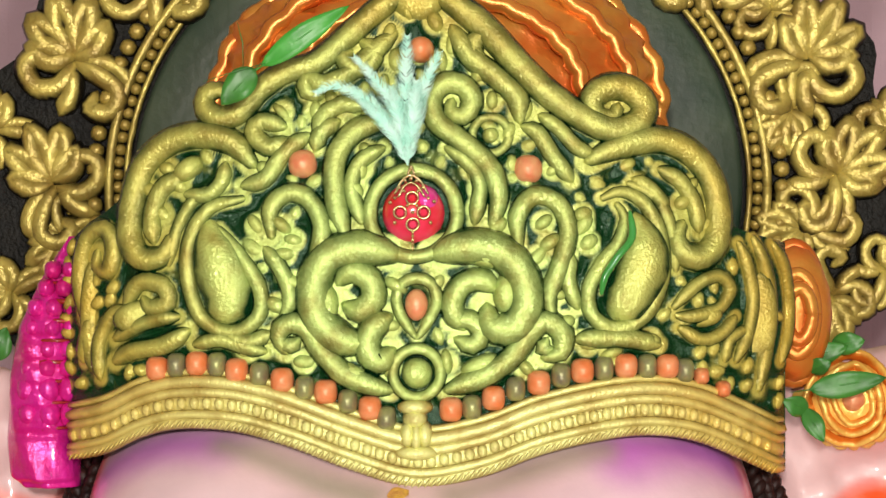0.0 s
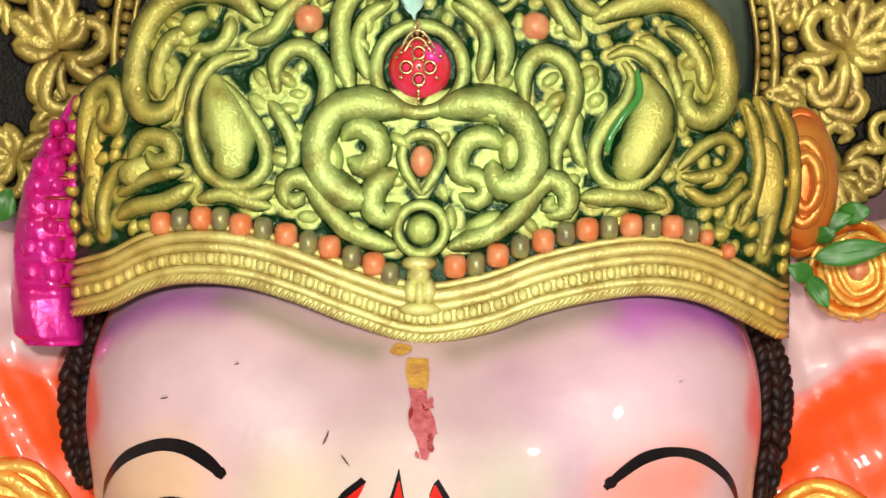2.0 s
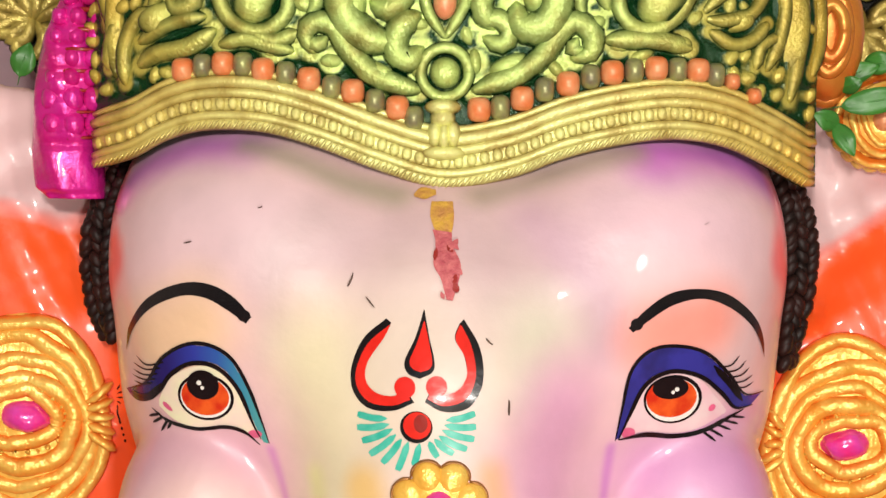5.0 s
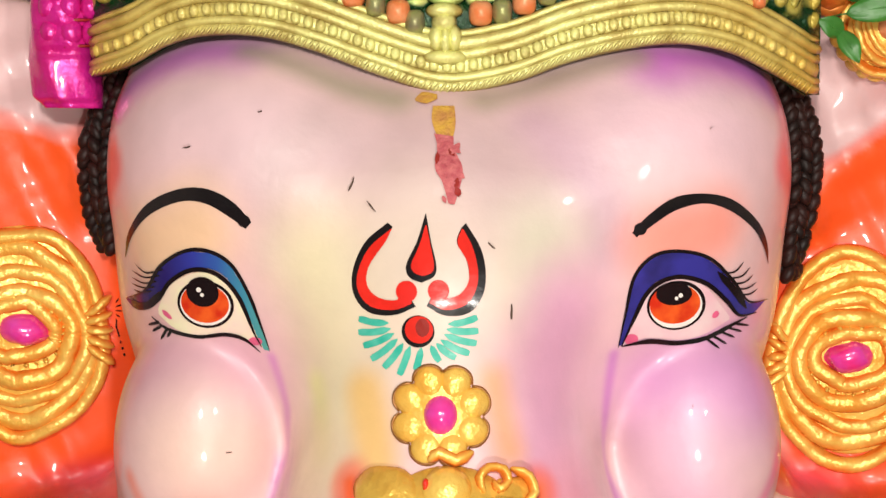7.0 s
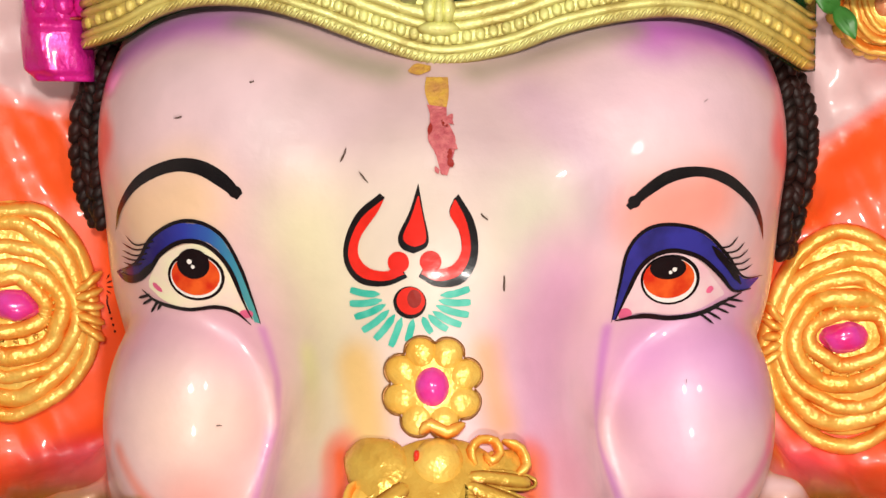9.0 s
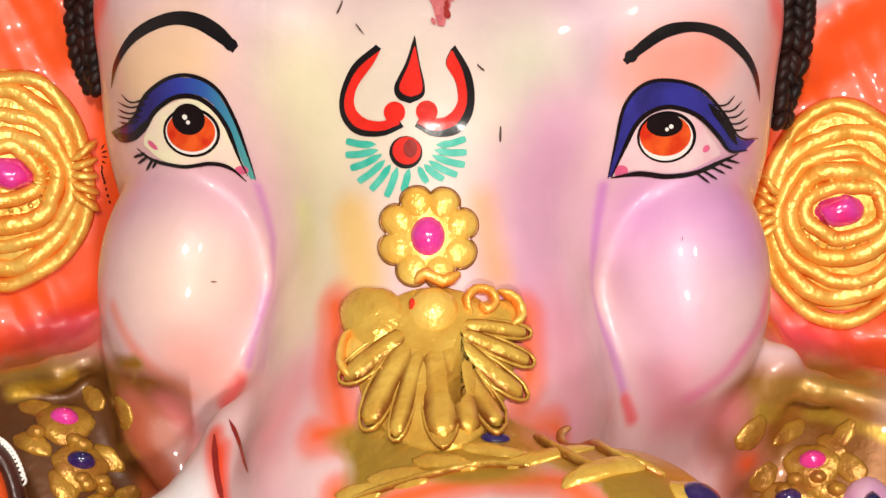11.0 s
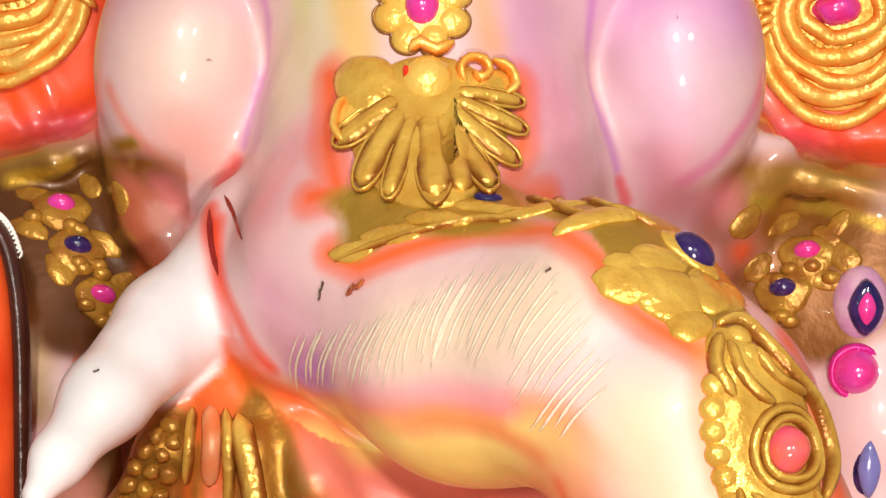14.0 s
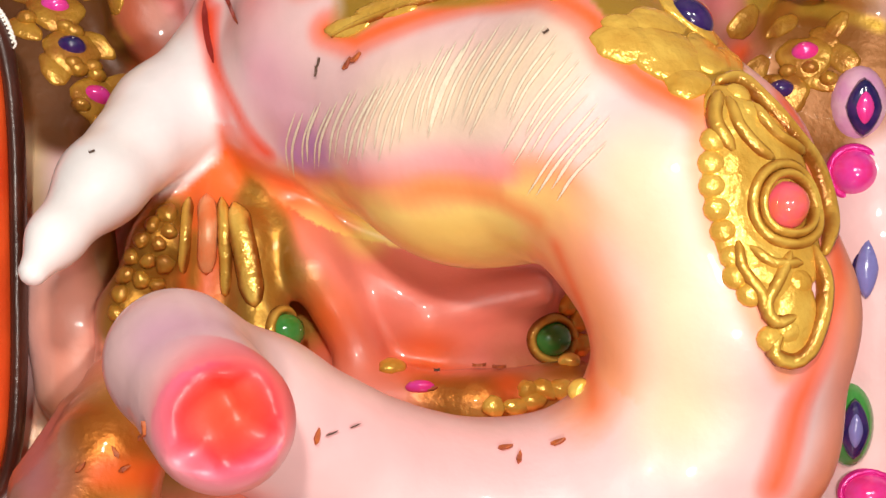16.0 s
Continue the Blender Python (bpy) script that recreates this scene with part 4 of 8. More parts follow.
COATS = [SKIN, INK, P_RED, P_DARKRED, P_TEAL, P_WHITE, P_IRIS, P_BLUE, P_LID, P_YELLOWISH, P_PINKISH, P_OCHRE, P_CRIMSON, P_ROSE, CREAM, HAIR]
for m in COATS[1:]:
    me.materials.append(m)


def loft(a, b, coat, lift=0.0008, n=26, across=4):
    """A brushed patch between two edges."""
    def even(pts):
        s = np.array(spline(pts, 0.001))
        d = np.concatenate([[0], np.cumsum(np.linalg.norm(np.diff(s, axis=0), axis=1))])
        t = np.linspace(0, d[-1], n)
        return np.stack([np.interp(t, d, s[:, 0]), np.interp(t, d, s[:, 1])], 1)
    ea, eb, rows = even(a), even(b), []
    for j in range(across + 1):
        rows.append([DECALS.verts.new(on_skin(*(p + (q - p) * j / across), lift)[0]) for p, q in zip(ea, eb)])
    for r, q in zip(rows, rows[1:]):
        for i in range(n - 1):
            f = DECALS.faces.new((r[i], r[i + 1], q[i + 1], q[i]))
            f.material_index, f.smooth = COATS.index(coat), True
            f.normal_update()
            if f.normal.y > 0:
                f.normal_flip()


def stroke(pts, w, coat, lift=0.0012, ends=(0.2, 0.2), step=0.002):
    """A brush stroke, w wide (half)."""
    s = np.array(spline(pts, step))
    t = np.gradient(s, axis=0)
    t /= np.linalg.norm(t, axis=1)[:, None] + 1e-9
    side = np.stack([-t[:, 1], t[:, 0]], 1)
    f = np.linspace(0, 1, len(s))
    g = np.minimum(1, np.minimum(ends[0] + f * 4, ends[1] + (1 - f) * 4))[:, None] * w
    n = max(3, len(s))
    loft([tuple(p) for p in s - side * g], [tuple(p) for p in s + side * g], coat, lift, n=n, across=2)


def disc(c, rx, rz, coat, lift=0.0010, n=28, rings=4):
    mid, last = DECALS.verts.new(on_skin(*c, lift)[0]), None
    for j in range(1, rings + 1):
        ring = [DECALS.verts.new(on_skin(c[0] + rx * j / rings * math.cos(2 * math.pi * k / n), c[1] + rz * j / rings * math.sin(2 * math.pi * k / n), lift)[0]) for k in range(n)]
        for k in range(n):
            v = (mid, ring[k], ring[(k + 1) % n]) if last is None else (last[k], ring[k], ring[(k + 1) % n], last[(k + 1) % n])
            f = DECALS.faces.new(v)
            f.material_index, f.smooth = COATS.index(coat), True
            f.normal_update()
            if f.normal.y > 0:
                f.normal_flip()
        last = ring


# brows
loft([(-0.2466, 1.2138), (-0.2422, 1.2321), (-0.2253, 1.2535), (-0.2007, 1.2650), (-0.1795, 1.2655), (-0.1617, 1.2570), (-0.1494, 1.2436)], [(-0.2467, 1.2129), (-0.2382, 1.2309), (-0.2229, 1.2465), (-0.2000, 1.2565), (-0.1816, 1.2558), (-0.1658, 1.2476), (-0.1534, 1.2389)], INK)
loft([(0.1089, 1.2381), (0.1202, 1.2505), (0.1375, 1.2620), (0.1594, 1.2645), (0.1804, 1.2595), (0.1999, 1.2441), (0.2092, 1.2279), (0.2118, 1.2119)], [(0.1121, 1.2350), (0.1242, 1.2443), (0.1397, 1.2539), (0.1596, 1.2579), (0.1786, 1.2521), (0.1966, 1.2390), (0.2064, 1.2249), (0.2119, 1.2115)], INK)
disc((-0.1546, 1.2443), 0.0046, 0.0042, INK, 0.0009)
disc((0.1145, 1.2407), 0.0044, 0.0042, INK, 0.0009)
# eye with the yellow white
loft([(-0.2204, 1.1792), (-0.2127, 1.1944), (-0.1981, 1.2044), (-0.1845, 1.2075), (-0.1684, 1.2029), (-0.1570, 1.1892), (-0.1446, 1.1631)], [(-0.2206, 1.1747), (-0.2085, 1.1653), (-0.1915, 1.1608), (-0.1711, 1.1632), (-0.1550, 1.1600), (-0.1438, 1.1552)], P_YELLOWISH, 0.0006)
loft([(-0.2435, 1.1834), (-0.2274, 1.1940), (-0.2151, 1.2107), (-0.1973, 1.2210), (-0.1807, 1.2217)], [(-0.2305, 1.1781), (-0.2195, 1.1864), (-0.2101, 1.2000), (-0.1957, 1.2098), (-0.1803, 1.2109)], P_LID, 0.0009)
loft([(-0.1807, 1.2217), (-0.1719, 1.2180), (-0.1640, 1.2119)], [(-0.1803, 1.2109), (-0.1735, 1.2084), (-0.1676, 1.2042)], P_LID, 0.0009)
loft([(-0.1640, 1.2119), (-0.1536, 1.1933), (-0.1444, 1.1693), (-0.1394, 1.1530)], [(-0.1676, 1.2042), (-0.1577, 1.1899), (-0.1486, 1.1658), (-0.1431, 1.1536)], P_LID, 0.0009)
stroke([(-0.2482, 1.1830), (-0.2294, 1.1921), (-0.2160, 1.2106), (-0.1972, 1.2222), (-0.1798, 1.2229), (-0.1640, 1.2139), (-0.1527, 1.1942), (-0.1439, 1.1702), (-0.1386, 1.1531)], 0.0013, INK, 0.0014)
stroke([(-0.2460, 1.1813), (-0.2305, 1.1785), (-0.2191, 1.1864), (-0.2101, 1.1988), (-0.1958, 1.2082), (-0.1812, 1.2093), (-0.1685, 1.2025), (-0.1586, 1.1891), (-0.1498, 1.1666), (-0.1446, 1.1560)], 0.0016, INK, 0.0014)
stroke([(-0.2482, 1.1830), (-0.2364, 1.1790), (-0.2254, 1.1825), (-0.2173, 1.1920)], 0.0028, INK, 0.0013)
stroke([(-0.2259, 1.1725), (-0.2129, 1.1642), (-0.1915, 1.1604), (-0.1711, 1.1636), (-0.1570, 1.1608), (-0.1456, 1.1517)], 0.0014, INK, 0.0014)
disc([(-0.1841, 1.1847)][0], 0.0208, 0.0172, INK, 0.0010)
disc([(-0.1841, 1.1847)][0], 0.0186, 0.0152, P_WHITE, 0.0013)
disc([(-0.1841, 1.1856)][0], 0.0176, 0.0140, P_IRIS, 0.0016)
disc([(-0.1852, 1.1940)][0], 0.0118, 0.0108, INK, 0.0019)
# painted highlights: two white dots for the lamps' reflections
disc([(-0.1877, 1.1956)][0], 0.0018, 0.0018, P_WHITE, 0.0022)
disc([(-0.1854, 1.1920)][0], 0.0014, 0.0014, P_WHITE, 0.0022)
for a, b, c in ([(-0.2144, 1.2083), (-0.2284, 1.2047), (-0.2372, 1.2108)], [(-0.2174, 1.2036), (-0.2296, 1.2012), (-0.2404, 1.2050)], [(-0.2200, 1.1992), (-0.2310, 1.1969), (-0.2409, 1.1999)], [(-0.2221, 1.1949), (-0.2323, 1.1934), (-0.2418, 1.1955)], [(-0.2247, 1.1917), (-0.2326, 1.1896), (-0.2406, 1.1911)]):
    stroke([a, b, c], 0.0006, INK, 0.0014, (1, 0.1))
for a, b in ([(-0.2198, 1.1691), (-0.2294, 1.1659)], [(-0.2175, 1.1669), (-0.2258, 1.1612)], [(-0.2138, 1.1645), (-0.2184, 1.1559)], [(-0.2103, 1.1640), (-0.2136, 1.1579)]):
    stroke([a, b], 0.0011, INK, 0.0014, (1, 0.1))
stroke([(-0.2170, 1.1782), (-0.2138, 1.1752), (-0.2098, 1.1722)], 0.0017, P_ROSE, 0.0010)
disc([(-0.1489, 1.1595)][0], 0.005, 0.003, P_ROSE, 0.0010)
# eye with the pink white
loft([(0.1058, 1.1612), (0.1130, 1.1794), (0.1223, 1.1953), (0.1417, 1.2070), (0.1605, 1.2011), (0.1743, 1.1861), (0.1824, 1.1765)], [(0.1059, 1.1600), (0.1240, 1.1634), (0.1442, 1.1613), (0.1625, 1.1640), (0.1824, 1.1741)], P_PINKISH, 0.0006)
loft([(0.1019, 1.1585), (0.1068, 1.1828), (0.1122, 1.2075), (0.1251, 1.2212), (0.1429, 1.2241), (0.1636, 1.2184), (0.1818, 1.2021), (0.1955, 1.1857), (0.2110, 1.1851)], [(0.1047, 1.1592), (0.1118, 1.1794), (0.1187, 1.1954), (0.1282, 1.2048), (0.1436, 1.2085), (0.1625, 1.2031), (0.1784, 1.1900), (0.1895, 1.1780), (0.2024, 1.1774)], P_BLUE, 0.0009)
stroke([(0.1015, 1.1577), (0.1060, 1.1829), (0.1114, 1.2079), (0.1243, 1.2223), (0.1428, 1.2252), (0.1644, 1.2195), (0.1826, 1.2029), (0.1963, 1.1869), (0.2131, 1.1860)], 0.0012, INK, 0.0014)
stroke([(0.1039, 1.1584), (0.1126, 1.1794), (0.1196, 1.1945), (0.1291, 1.2036), (0.1437, 1.2073), (0.1626, 1.2019), (0.1785, 1.1887), (0.1895, 1.1772), (0.2039, 1.1776)], 0.0016, INK, 0.0014)
stroke([(0.1704, 1.2101), (0.1846, 1.1949), (0.1949, 1.1816)], 0.0024, INK, 0.0015)
stroke([(0.1039, 1.1584), (0.1241, 1.1613), (0.1443, 1.1593), (0.1646, 1.1616), (0.1852, 1.1707), (0.1962, 1.1753)], 0.0018, INK, 0.0014)
disc([(0.1421, 1.1867)][0], 0.0212, 0.0178, INK, 0.0010)
disc([(0.1417, 1.1863)][0], 0.0190, 0.0158, P_WHITE, 0.0013)
disc([(0.1408, 1.1880)][0], 0.0182, 0.0142, P_IRIS, 0.0016)
disc([(0.1396, 1.1953)][0], 0.0128, 0.0080, INK, 0.0019)
# the lamps' reflections in this pupil, painted as white dots too
disc([(0.1441, 1.1944)][0], 0.0016, 0.0016, P_WHITE, 0.0022)
disc([(0.1413, 1.1924)][0], 0.0013, 0.0013, P_WHITE, 0.0022)
for a, b, c in ([(0.1739, 1.2091), (0.1835, 1.2094), (0.1901, 1.2163)], [(0.1785, 1.2048), (0.1891, 1.2058), (0.1955, 1.2119)], [(0.1815, 1.2005), (0.1922, 1.2014), (0.1988, 1.2066)], [(0.1845, 1.1966), (0.1945, 1.1966), (0.2018, 1.2005)], [(0.1880, 1.1926), (0.1964, 1.1919), (0.2033, 1.1954)]):
    stroke([a, b, c], 0.0006, INK, 0.0014, (1, 0.1))
for a, b in ([(0.1646, 1.1616), (0.1748, 1.1535)], [(0.1696, 1.1630), (0.1805, 1.1562)], [(0.1756, 1.1658), (0.1869, 1.1603)], [(0.1808, 1.1686), (0.1925, 1.1644)], [(0.1852, 1.1715), (0.1983, 1.1685)]):
    stroke([a, b], 0.0009, INK, 0.0014, (1, 0.1))
stroke([(0.1690, 1.1768), (0.1716, 1.1790), (0.1728, 1.1812)], 0.0022, P_ROSE, 0.0010)
disc([(0.1110, 1.1630)][0], 0.005, 0.004, P_ROSE, 0.0010)
# marks at the temples
for c, s in (([(-0.2774, 1.1643)][0], 1), ([(0.2488, 1.1663)][0], -1)):
    for k in range(7):
        a = 1.2 - 0.45 * k
        stroke([(c[0] + s * 0.002, c[1] + 0.004 - 0.003 * k), (c[0] + s * (0.005 + 0.003 * math.sin(k)), c[1] + 0.008 - 0.005 * k)], 0.0007, INK, 0.0012)
    for k in range(4):
        disc((c[0] + s * (0.004 + 0.0012 * k), c[1] - 0.022 - 0.005 * k), 0.0009, 0.0012, INK)
# trident
for outer, inner in (([(-0.0561, 1.2447), (-0.0712, 1.2313), (-0.0791, 1.2124), (-0.0781, 1.1967), (-0.0679, 1.1858), (-0.0508, 1.1848), (-0.0365, 1.1909)], [(-0.0527, 1.2422), (-0.0575, 1.2324), (-0.0679, 1.2166), (-0.0696, 1.2035), (-0.0622, 1.1954), (-0.0501, 1.1941), (-0.0434, 1.2009)]),
                     ([(-0.0040, 1.2450), (0.0058, 1.2288), (0.0092, 1.2134), (0.0074, 1.1988), (-0.0015, 1.1872), (-0.0171, 1.1853), (-0.0294, 1.1914)], [(-0.0070, 1.2420), (-0.0100, 1.2325), (-0.0035, 1.2208), (-0.0020, 1.2069), (-0.0083, 1.1982), (-0.0187, 1.1964), (-0.0236, 1.2025)])):
    loft(outer, inner, INK, 0.0008)
for outer, inner in (([(-0.0545, 1.2399), (-0.0681, 1.2277), (-0.0755, 1.2111), (-0.0746, 1.1984), (-0.0660, 1.1896), (-0.0508, 1.1882), (-0.0388, 1.1927)], [(-0.0530, 1.2407), (-0.0574, 1.2317), (-0.0679, 1.2158), (-0.0689, 1.2036), (-0.0615, 1.1958), (-0.0493, 1.1945), (-0.0434, 1.2006)]),
                     ([(-0.0055, 1.2406), (0.0006, 1.2288), (0.0040, 1.2142), (0.0029, 1.2025), (-0.0037, 1.1924), (-0.0171, 1.1890), (-0.0276, 1.1933)], [(-0.0066, 1.2413), (-0.0096, 1.2318), (-0.0032, 1.2201), (-0.0020, 1.2077), (-0.0083, 1.1986), (-0.0187, 1.1967), (-0.0235, 1.2021)])):
    loft(outer, inner, P_RED, 0.0014)
loft([(-0.0308, 1.2511), (-0.0362, 1.2329), (-0.0432, 1.2174), (-0.0408, 1.2094), (-0.0329, 1.2063)], [(-0.0304, 1.2511), (-0.0268, 1.2324), (-0.0233, 1.2178), (-0.0247, 1.2105), (-0.0329, 1.2063)], INK, 0.0008)
loft([(-0.0307, 1.2433), (-0.0347, 1.2300), (-0.0398, 1.2175), (-0.0375, 1.2124), (-0.0322, 1.2104)], [(-0.0300, 1.2433), (-0.0272, 1.2302), (-0.0248, 1.2178), (-0.0263, 1.2127), (-0.0322, 1.2104)], P_RED, 0.0014)
for c in [(-0.0426, 1.2002), (-0.0217, 1.2011)]:
    disc(c, 0.0070, 0.0070, P_RED, 0.0015)
disc([(-0.0349, 1.1746)][0], 0.0108, 0.0106, INK, 0.0009)
disc([(-0.0342, 1.1757)][0], 0.0092, 0.0090, P_RED, 0.0014)
disc([(-0.0319, 1.1772)][0], 0.0045, 0.0060, P_DARKRED, 0.0017)
for a, b in ([(-0.0545, 1.1794), (-0.0745, 1.1811)], [(-0.0530, 1.1757), (-0.0748, 1.1720)], [(-0.0507, 1.1728), (-0.0713, 1.1631)], [(-0.0484, 1.1692), (-0.0659, 1.1545)], [(-0.0446, 1.1664), (-0.0574, 1.1495)], [(-0.0401, 1.1647), (-0.0471, 1.1453)], [(-0.0326, 1.1638), (-0.0363, 1.1491)],
             [(-0.0152, 1.1797), (0.0038, 1.1841)], [(-0.0163, 1.1764), (0.0046, 1.1752)], [(-0.0178, 1.1730), (0.0035, 1.1670)], [(-0.0200, 1.1693), (-0.0013, 1.1603)], [(-0.0229, 1.1670), (-0.0102, 1.1574)], [(-0.0263, 1.1654), (-0.0206, 1.1551)]):
    mid = ((a[0] + b[0]) / 2, (a[1] + b[1]) / 2 - 0.001)
    stroke([a, mid, b], 0.0023, P_TEAL, 0.0009, (0.15, 0.75))
# dried paste down the forehead
loft([(-0.0268, 1.3222), (-0.0274, 1.3125), (-0.0242, 1.3031), (-0.0211, 1.2974)], [(-0.0121, 1.3222), (-0.0113, 1.3127), (-0.0120, 1.3050), (-0.0142, 1.2975)], P_OCHRE, 0.0014)
loft([(-0.0257, 1.3031), (-0.0233, 1.2937), (-0.0247, 1.2806), (-0.0197, 1.2713), (-0.0158, 1.2575)], [(-0.0127, 1.3013), (-0.0119, 1.2926), (-0.0065, 1.2807), (-0.0079, 1.2695), (-0.0116, 1.2568)], P_CRIMSON, 0.0022, across=6)
rnd = random.Random(17)
for k in range(16):
    x, z = rnd.uniform(-0.0235, -0.0085), rnd.uniform(1.262, 1.300)
    stroke([(x, z), (x + rnd.uniform(-0.004, 0.004), z - rnd.uniform(0.003, 0.008))], rnd.uniform(0.0010, 0.0024), P_CRIMSON if k % 4 else P_DARKRED, 0.0028, (0.3, 0.2))
loft([(-0.0394, 1.3267), (-0.0340, 1.3315), (-0.0239, 1.3300)], [(-0.0386, 1.3252), (-0.0315, 1.3237), (-0.0238, 1.3268)], P_OCHRE, 0.0014)
loft([(-0.0197, 1.3483), (-0.0145, 1.3505)], [(-0.0197, 1.3454), (-0.0137, 1.3476)], P_DARKRED, 0.0016)
# slits at the root of the tusk
stroke([(-0.1523, 0.9904), (-0.1442, 0.9806), (-0.1323, 0.9665)], 0.0016, P_DARKRED, 0.0012)
stroke([(-0.1621, 0.9806), (-0.1577, 0.9582), (-0.1512, 0.9401)], 0.0022, P_DARKRED, 0.0012)
# scored lines across the trunk
upper = spline([(-0.0906, 0.9149), (-0.0533, 0.9301), (-0.0188, 0.9456), (0.0176, 0.9680), (0.0531, 0.9715), (0.0796, 0.9557), (0.0980, 0.9110)], 0.001)
lower = spline([(-0.1000, 0.8669), (-0.0682, 0.8795), (-0.0246, 0.8918), (-0.0012, 0.9065), (0.0299, 0.9025), (0.0448, 0.8808), (0.0625, 0.8634)], 0.001)
rnd = random.Random(4)
for i in range(38):
    f = min(0.999, max(0, (i + 0.6 * rnd.random()) / 38))
    a, b = np.array(upper[int(f * (len(upper) - 1))]), np.array(lower[int(f * (len(lower) - 1))])
    lo, hi = rnd.uniform(0, 0.15), rnd.uniform(0.75, 1.0)
    bow = np.array([0.006, 0.002])
    stroke([tuple(a + (b - a) * lo), tuple(a + (b - a) * (lo + hi) / 2 - bow * 0.6), tuple(a + (b - a) * hi)], rnd.uniform(0.0005, 0.0009), CREAM, 0.0018, (0.1, 0.1))
ball = bmesh.new()
bmesh.ops.create_uvsphere(ball, u_segments=7, v_segments=5, radius=1)
knot_verts, knot_faces = [v.co.copy() for v in ball.verts], [[v.index for v in f.verts] for f in ball.faces]
ball.free()
# hair in small knots between head and ears
rnd = random.Random(7)
for line in ([(-0.2586, 1.3505), (-0.2685, 1.3249), (-0.2742, 1.2951), (-0.2753, 1.2609), (-0.2729, 1.2309), (-0.2712, 1.2138)], [(0.2309, 1.3450), (0.2393, 1.3239), (0.2437, 1.2941), (0.2443, 1.2600), (0.2416, 1.2258), (0.2403, 1.2001)]):
    run = spline(line, 0.0075)
    for i, p in enumerate(run):
        wide = 0.014 * math.sin(math.pi * (i + 2) / (len(run) + 3)) + 0.004
        for j in range(-2, 3):
            c = Vector((p[0] + j * wide * 0.5, 1.528 + 0.006 * abs(j) + rnd.uniform(-0.003, 0.003), p[1] + rnd.uniform(-0.003, 0.003) + 0.003 * (j % 2)))
            turn = Euler((0, 0.5 * (-1) ** j, 0)).to_matrix()
            vs = [DECALS.verts.new(c + turn @ Vector((0.0056 * v.x, 0.008 * v.y, 0.0085 * v.z))) for v in knot_verts]
            for q in knot_faces:
                f = DECALS.faces.new([vs[k] for k in q])
                f.material_index, f.smooth = COATS.index(HAIR), True
coat = bpy.data.meshes.new("coat")
DECALS.to_mesh(coat)
DECALS.free()
whole = bmesh.new()
whole.from_mesh(me)
whole.from_mesh(coat)
whole.to_mesh(me)
whole.free()
tagged(new("statue", me), "glossy painted plaster statue, elephant-headed, pink and orange", "statue")


# ---- crown ----
def on_crown(x, z, lift=0.0):
    return Vector((x, float(crown_front(x, z)) - lift, z))


crown = thing("crown", "green-gold painted crown with scrolls and beads on the statue", "crown")
foot = spline([(-0.2778, 1.3429), (-0.2457, 1.3515), (-0.2184, 1.3646), (-0.1881, 1.3719), (-0.1464, 1.3709), (-0.1057, 1.3602), (-0.0655, 1.3454), (-0.0196, 1.3327), (0.0264, 1.3398), (0.0664, 1.3544), (0.1108, 1.3647), (0.1479, 1.3679), (0.1816, 1.3627), (0.2125, 1.3501), (0.2474, 1.3330)], 0.004)
peak = spline([(-0.2824, 1.5090), (-0.2662, 1.5223), (-0.2353, 1.5438), (-0.2270, 1.5707), (-0.1986, 1.5845), (-0.1680, 1.5893), (-0.1567, 1.6147), (-0.1237, 1.6298), (-0.0911, 1.6447), (-0.0586, 1.6714), (-0.0343, 1.6963), (-0.0098, 1.7026), (0.0106, 1.6880), (0.0309, 1.6652), (0.0714, 1.6221), (0.1081, 1.6081), (0.1289, 1.6146), (0.1473, 1.5881), (0.1789, 1.5763), (0.1980, 1.5498), (0.2131, 1.5231), (0.2553, 1.5110)], 0.004)
fx, fz = np.array([p[0] for p in foot]), np.array([p[1] for p in foot])
tx, tz = np.array([p[0] for p in peak]), np.array([p[1] for p in peak])
o = np.argsort(tx)
tx, tz = tx[o], tz[o]


def foot_z(x):
    return float(np.interp(x, fx, fz))


TAKEN = []


def crown_bar(name, pts, wide, high=None, ends=(0.45, 0.45), material=None, lift=0.0, step=0.004, sides=8):
    bm = bmesh.new()
    run = spline(pts, step) if len(pts) < 30 else pts
    TAKEN.extend((p[0], p[1], wide) for p in run)
    sweep(bm, [on_crown(p[0], p[1], lift) for p in run], wide, high or wide * 0.9, ends=ends, sides=sides)
    return part(name, bm, material or GOLD_GREEN, crown)


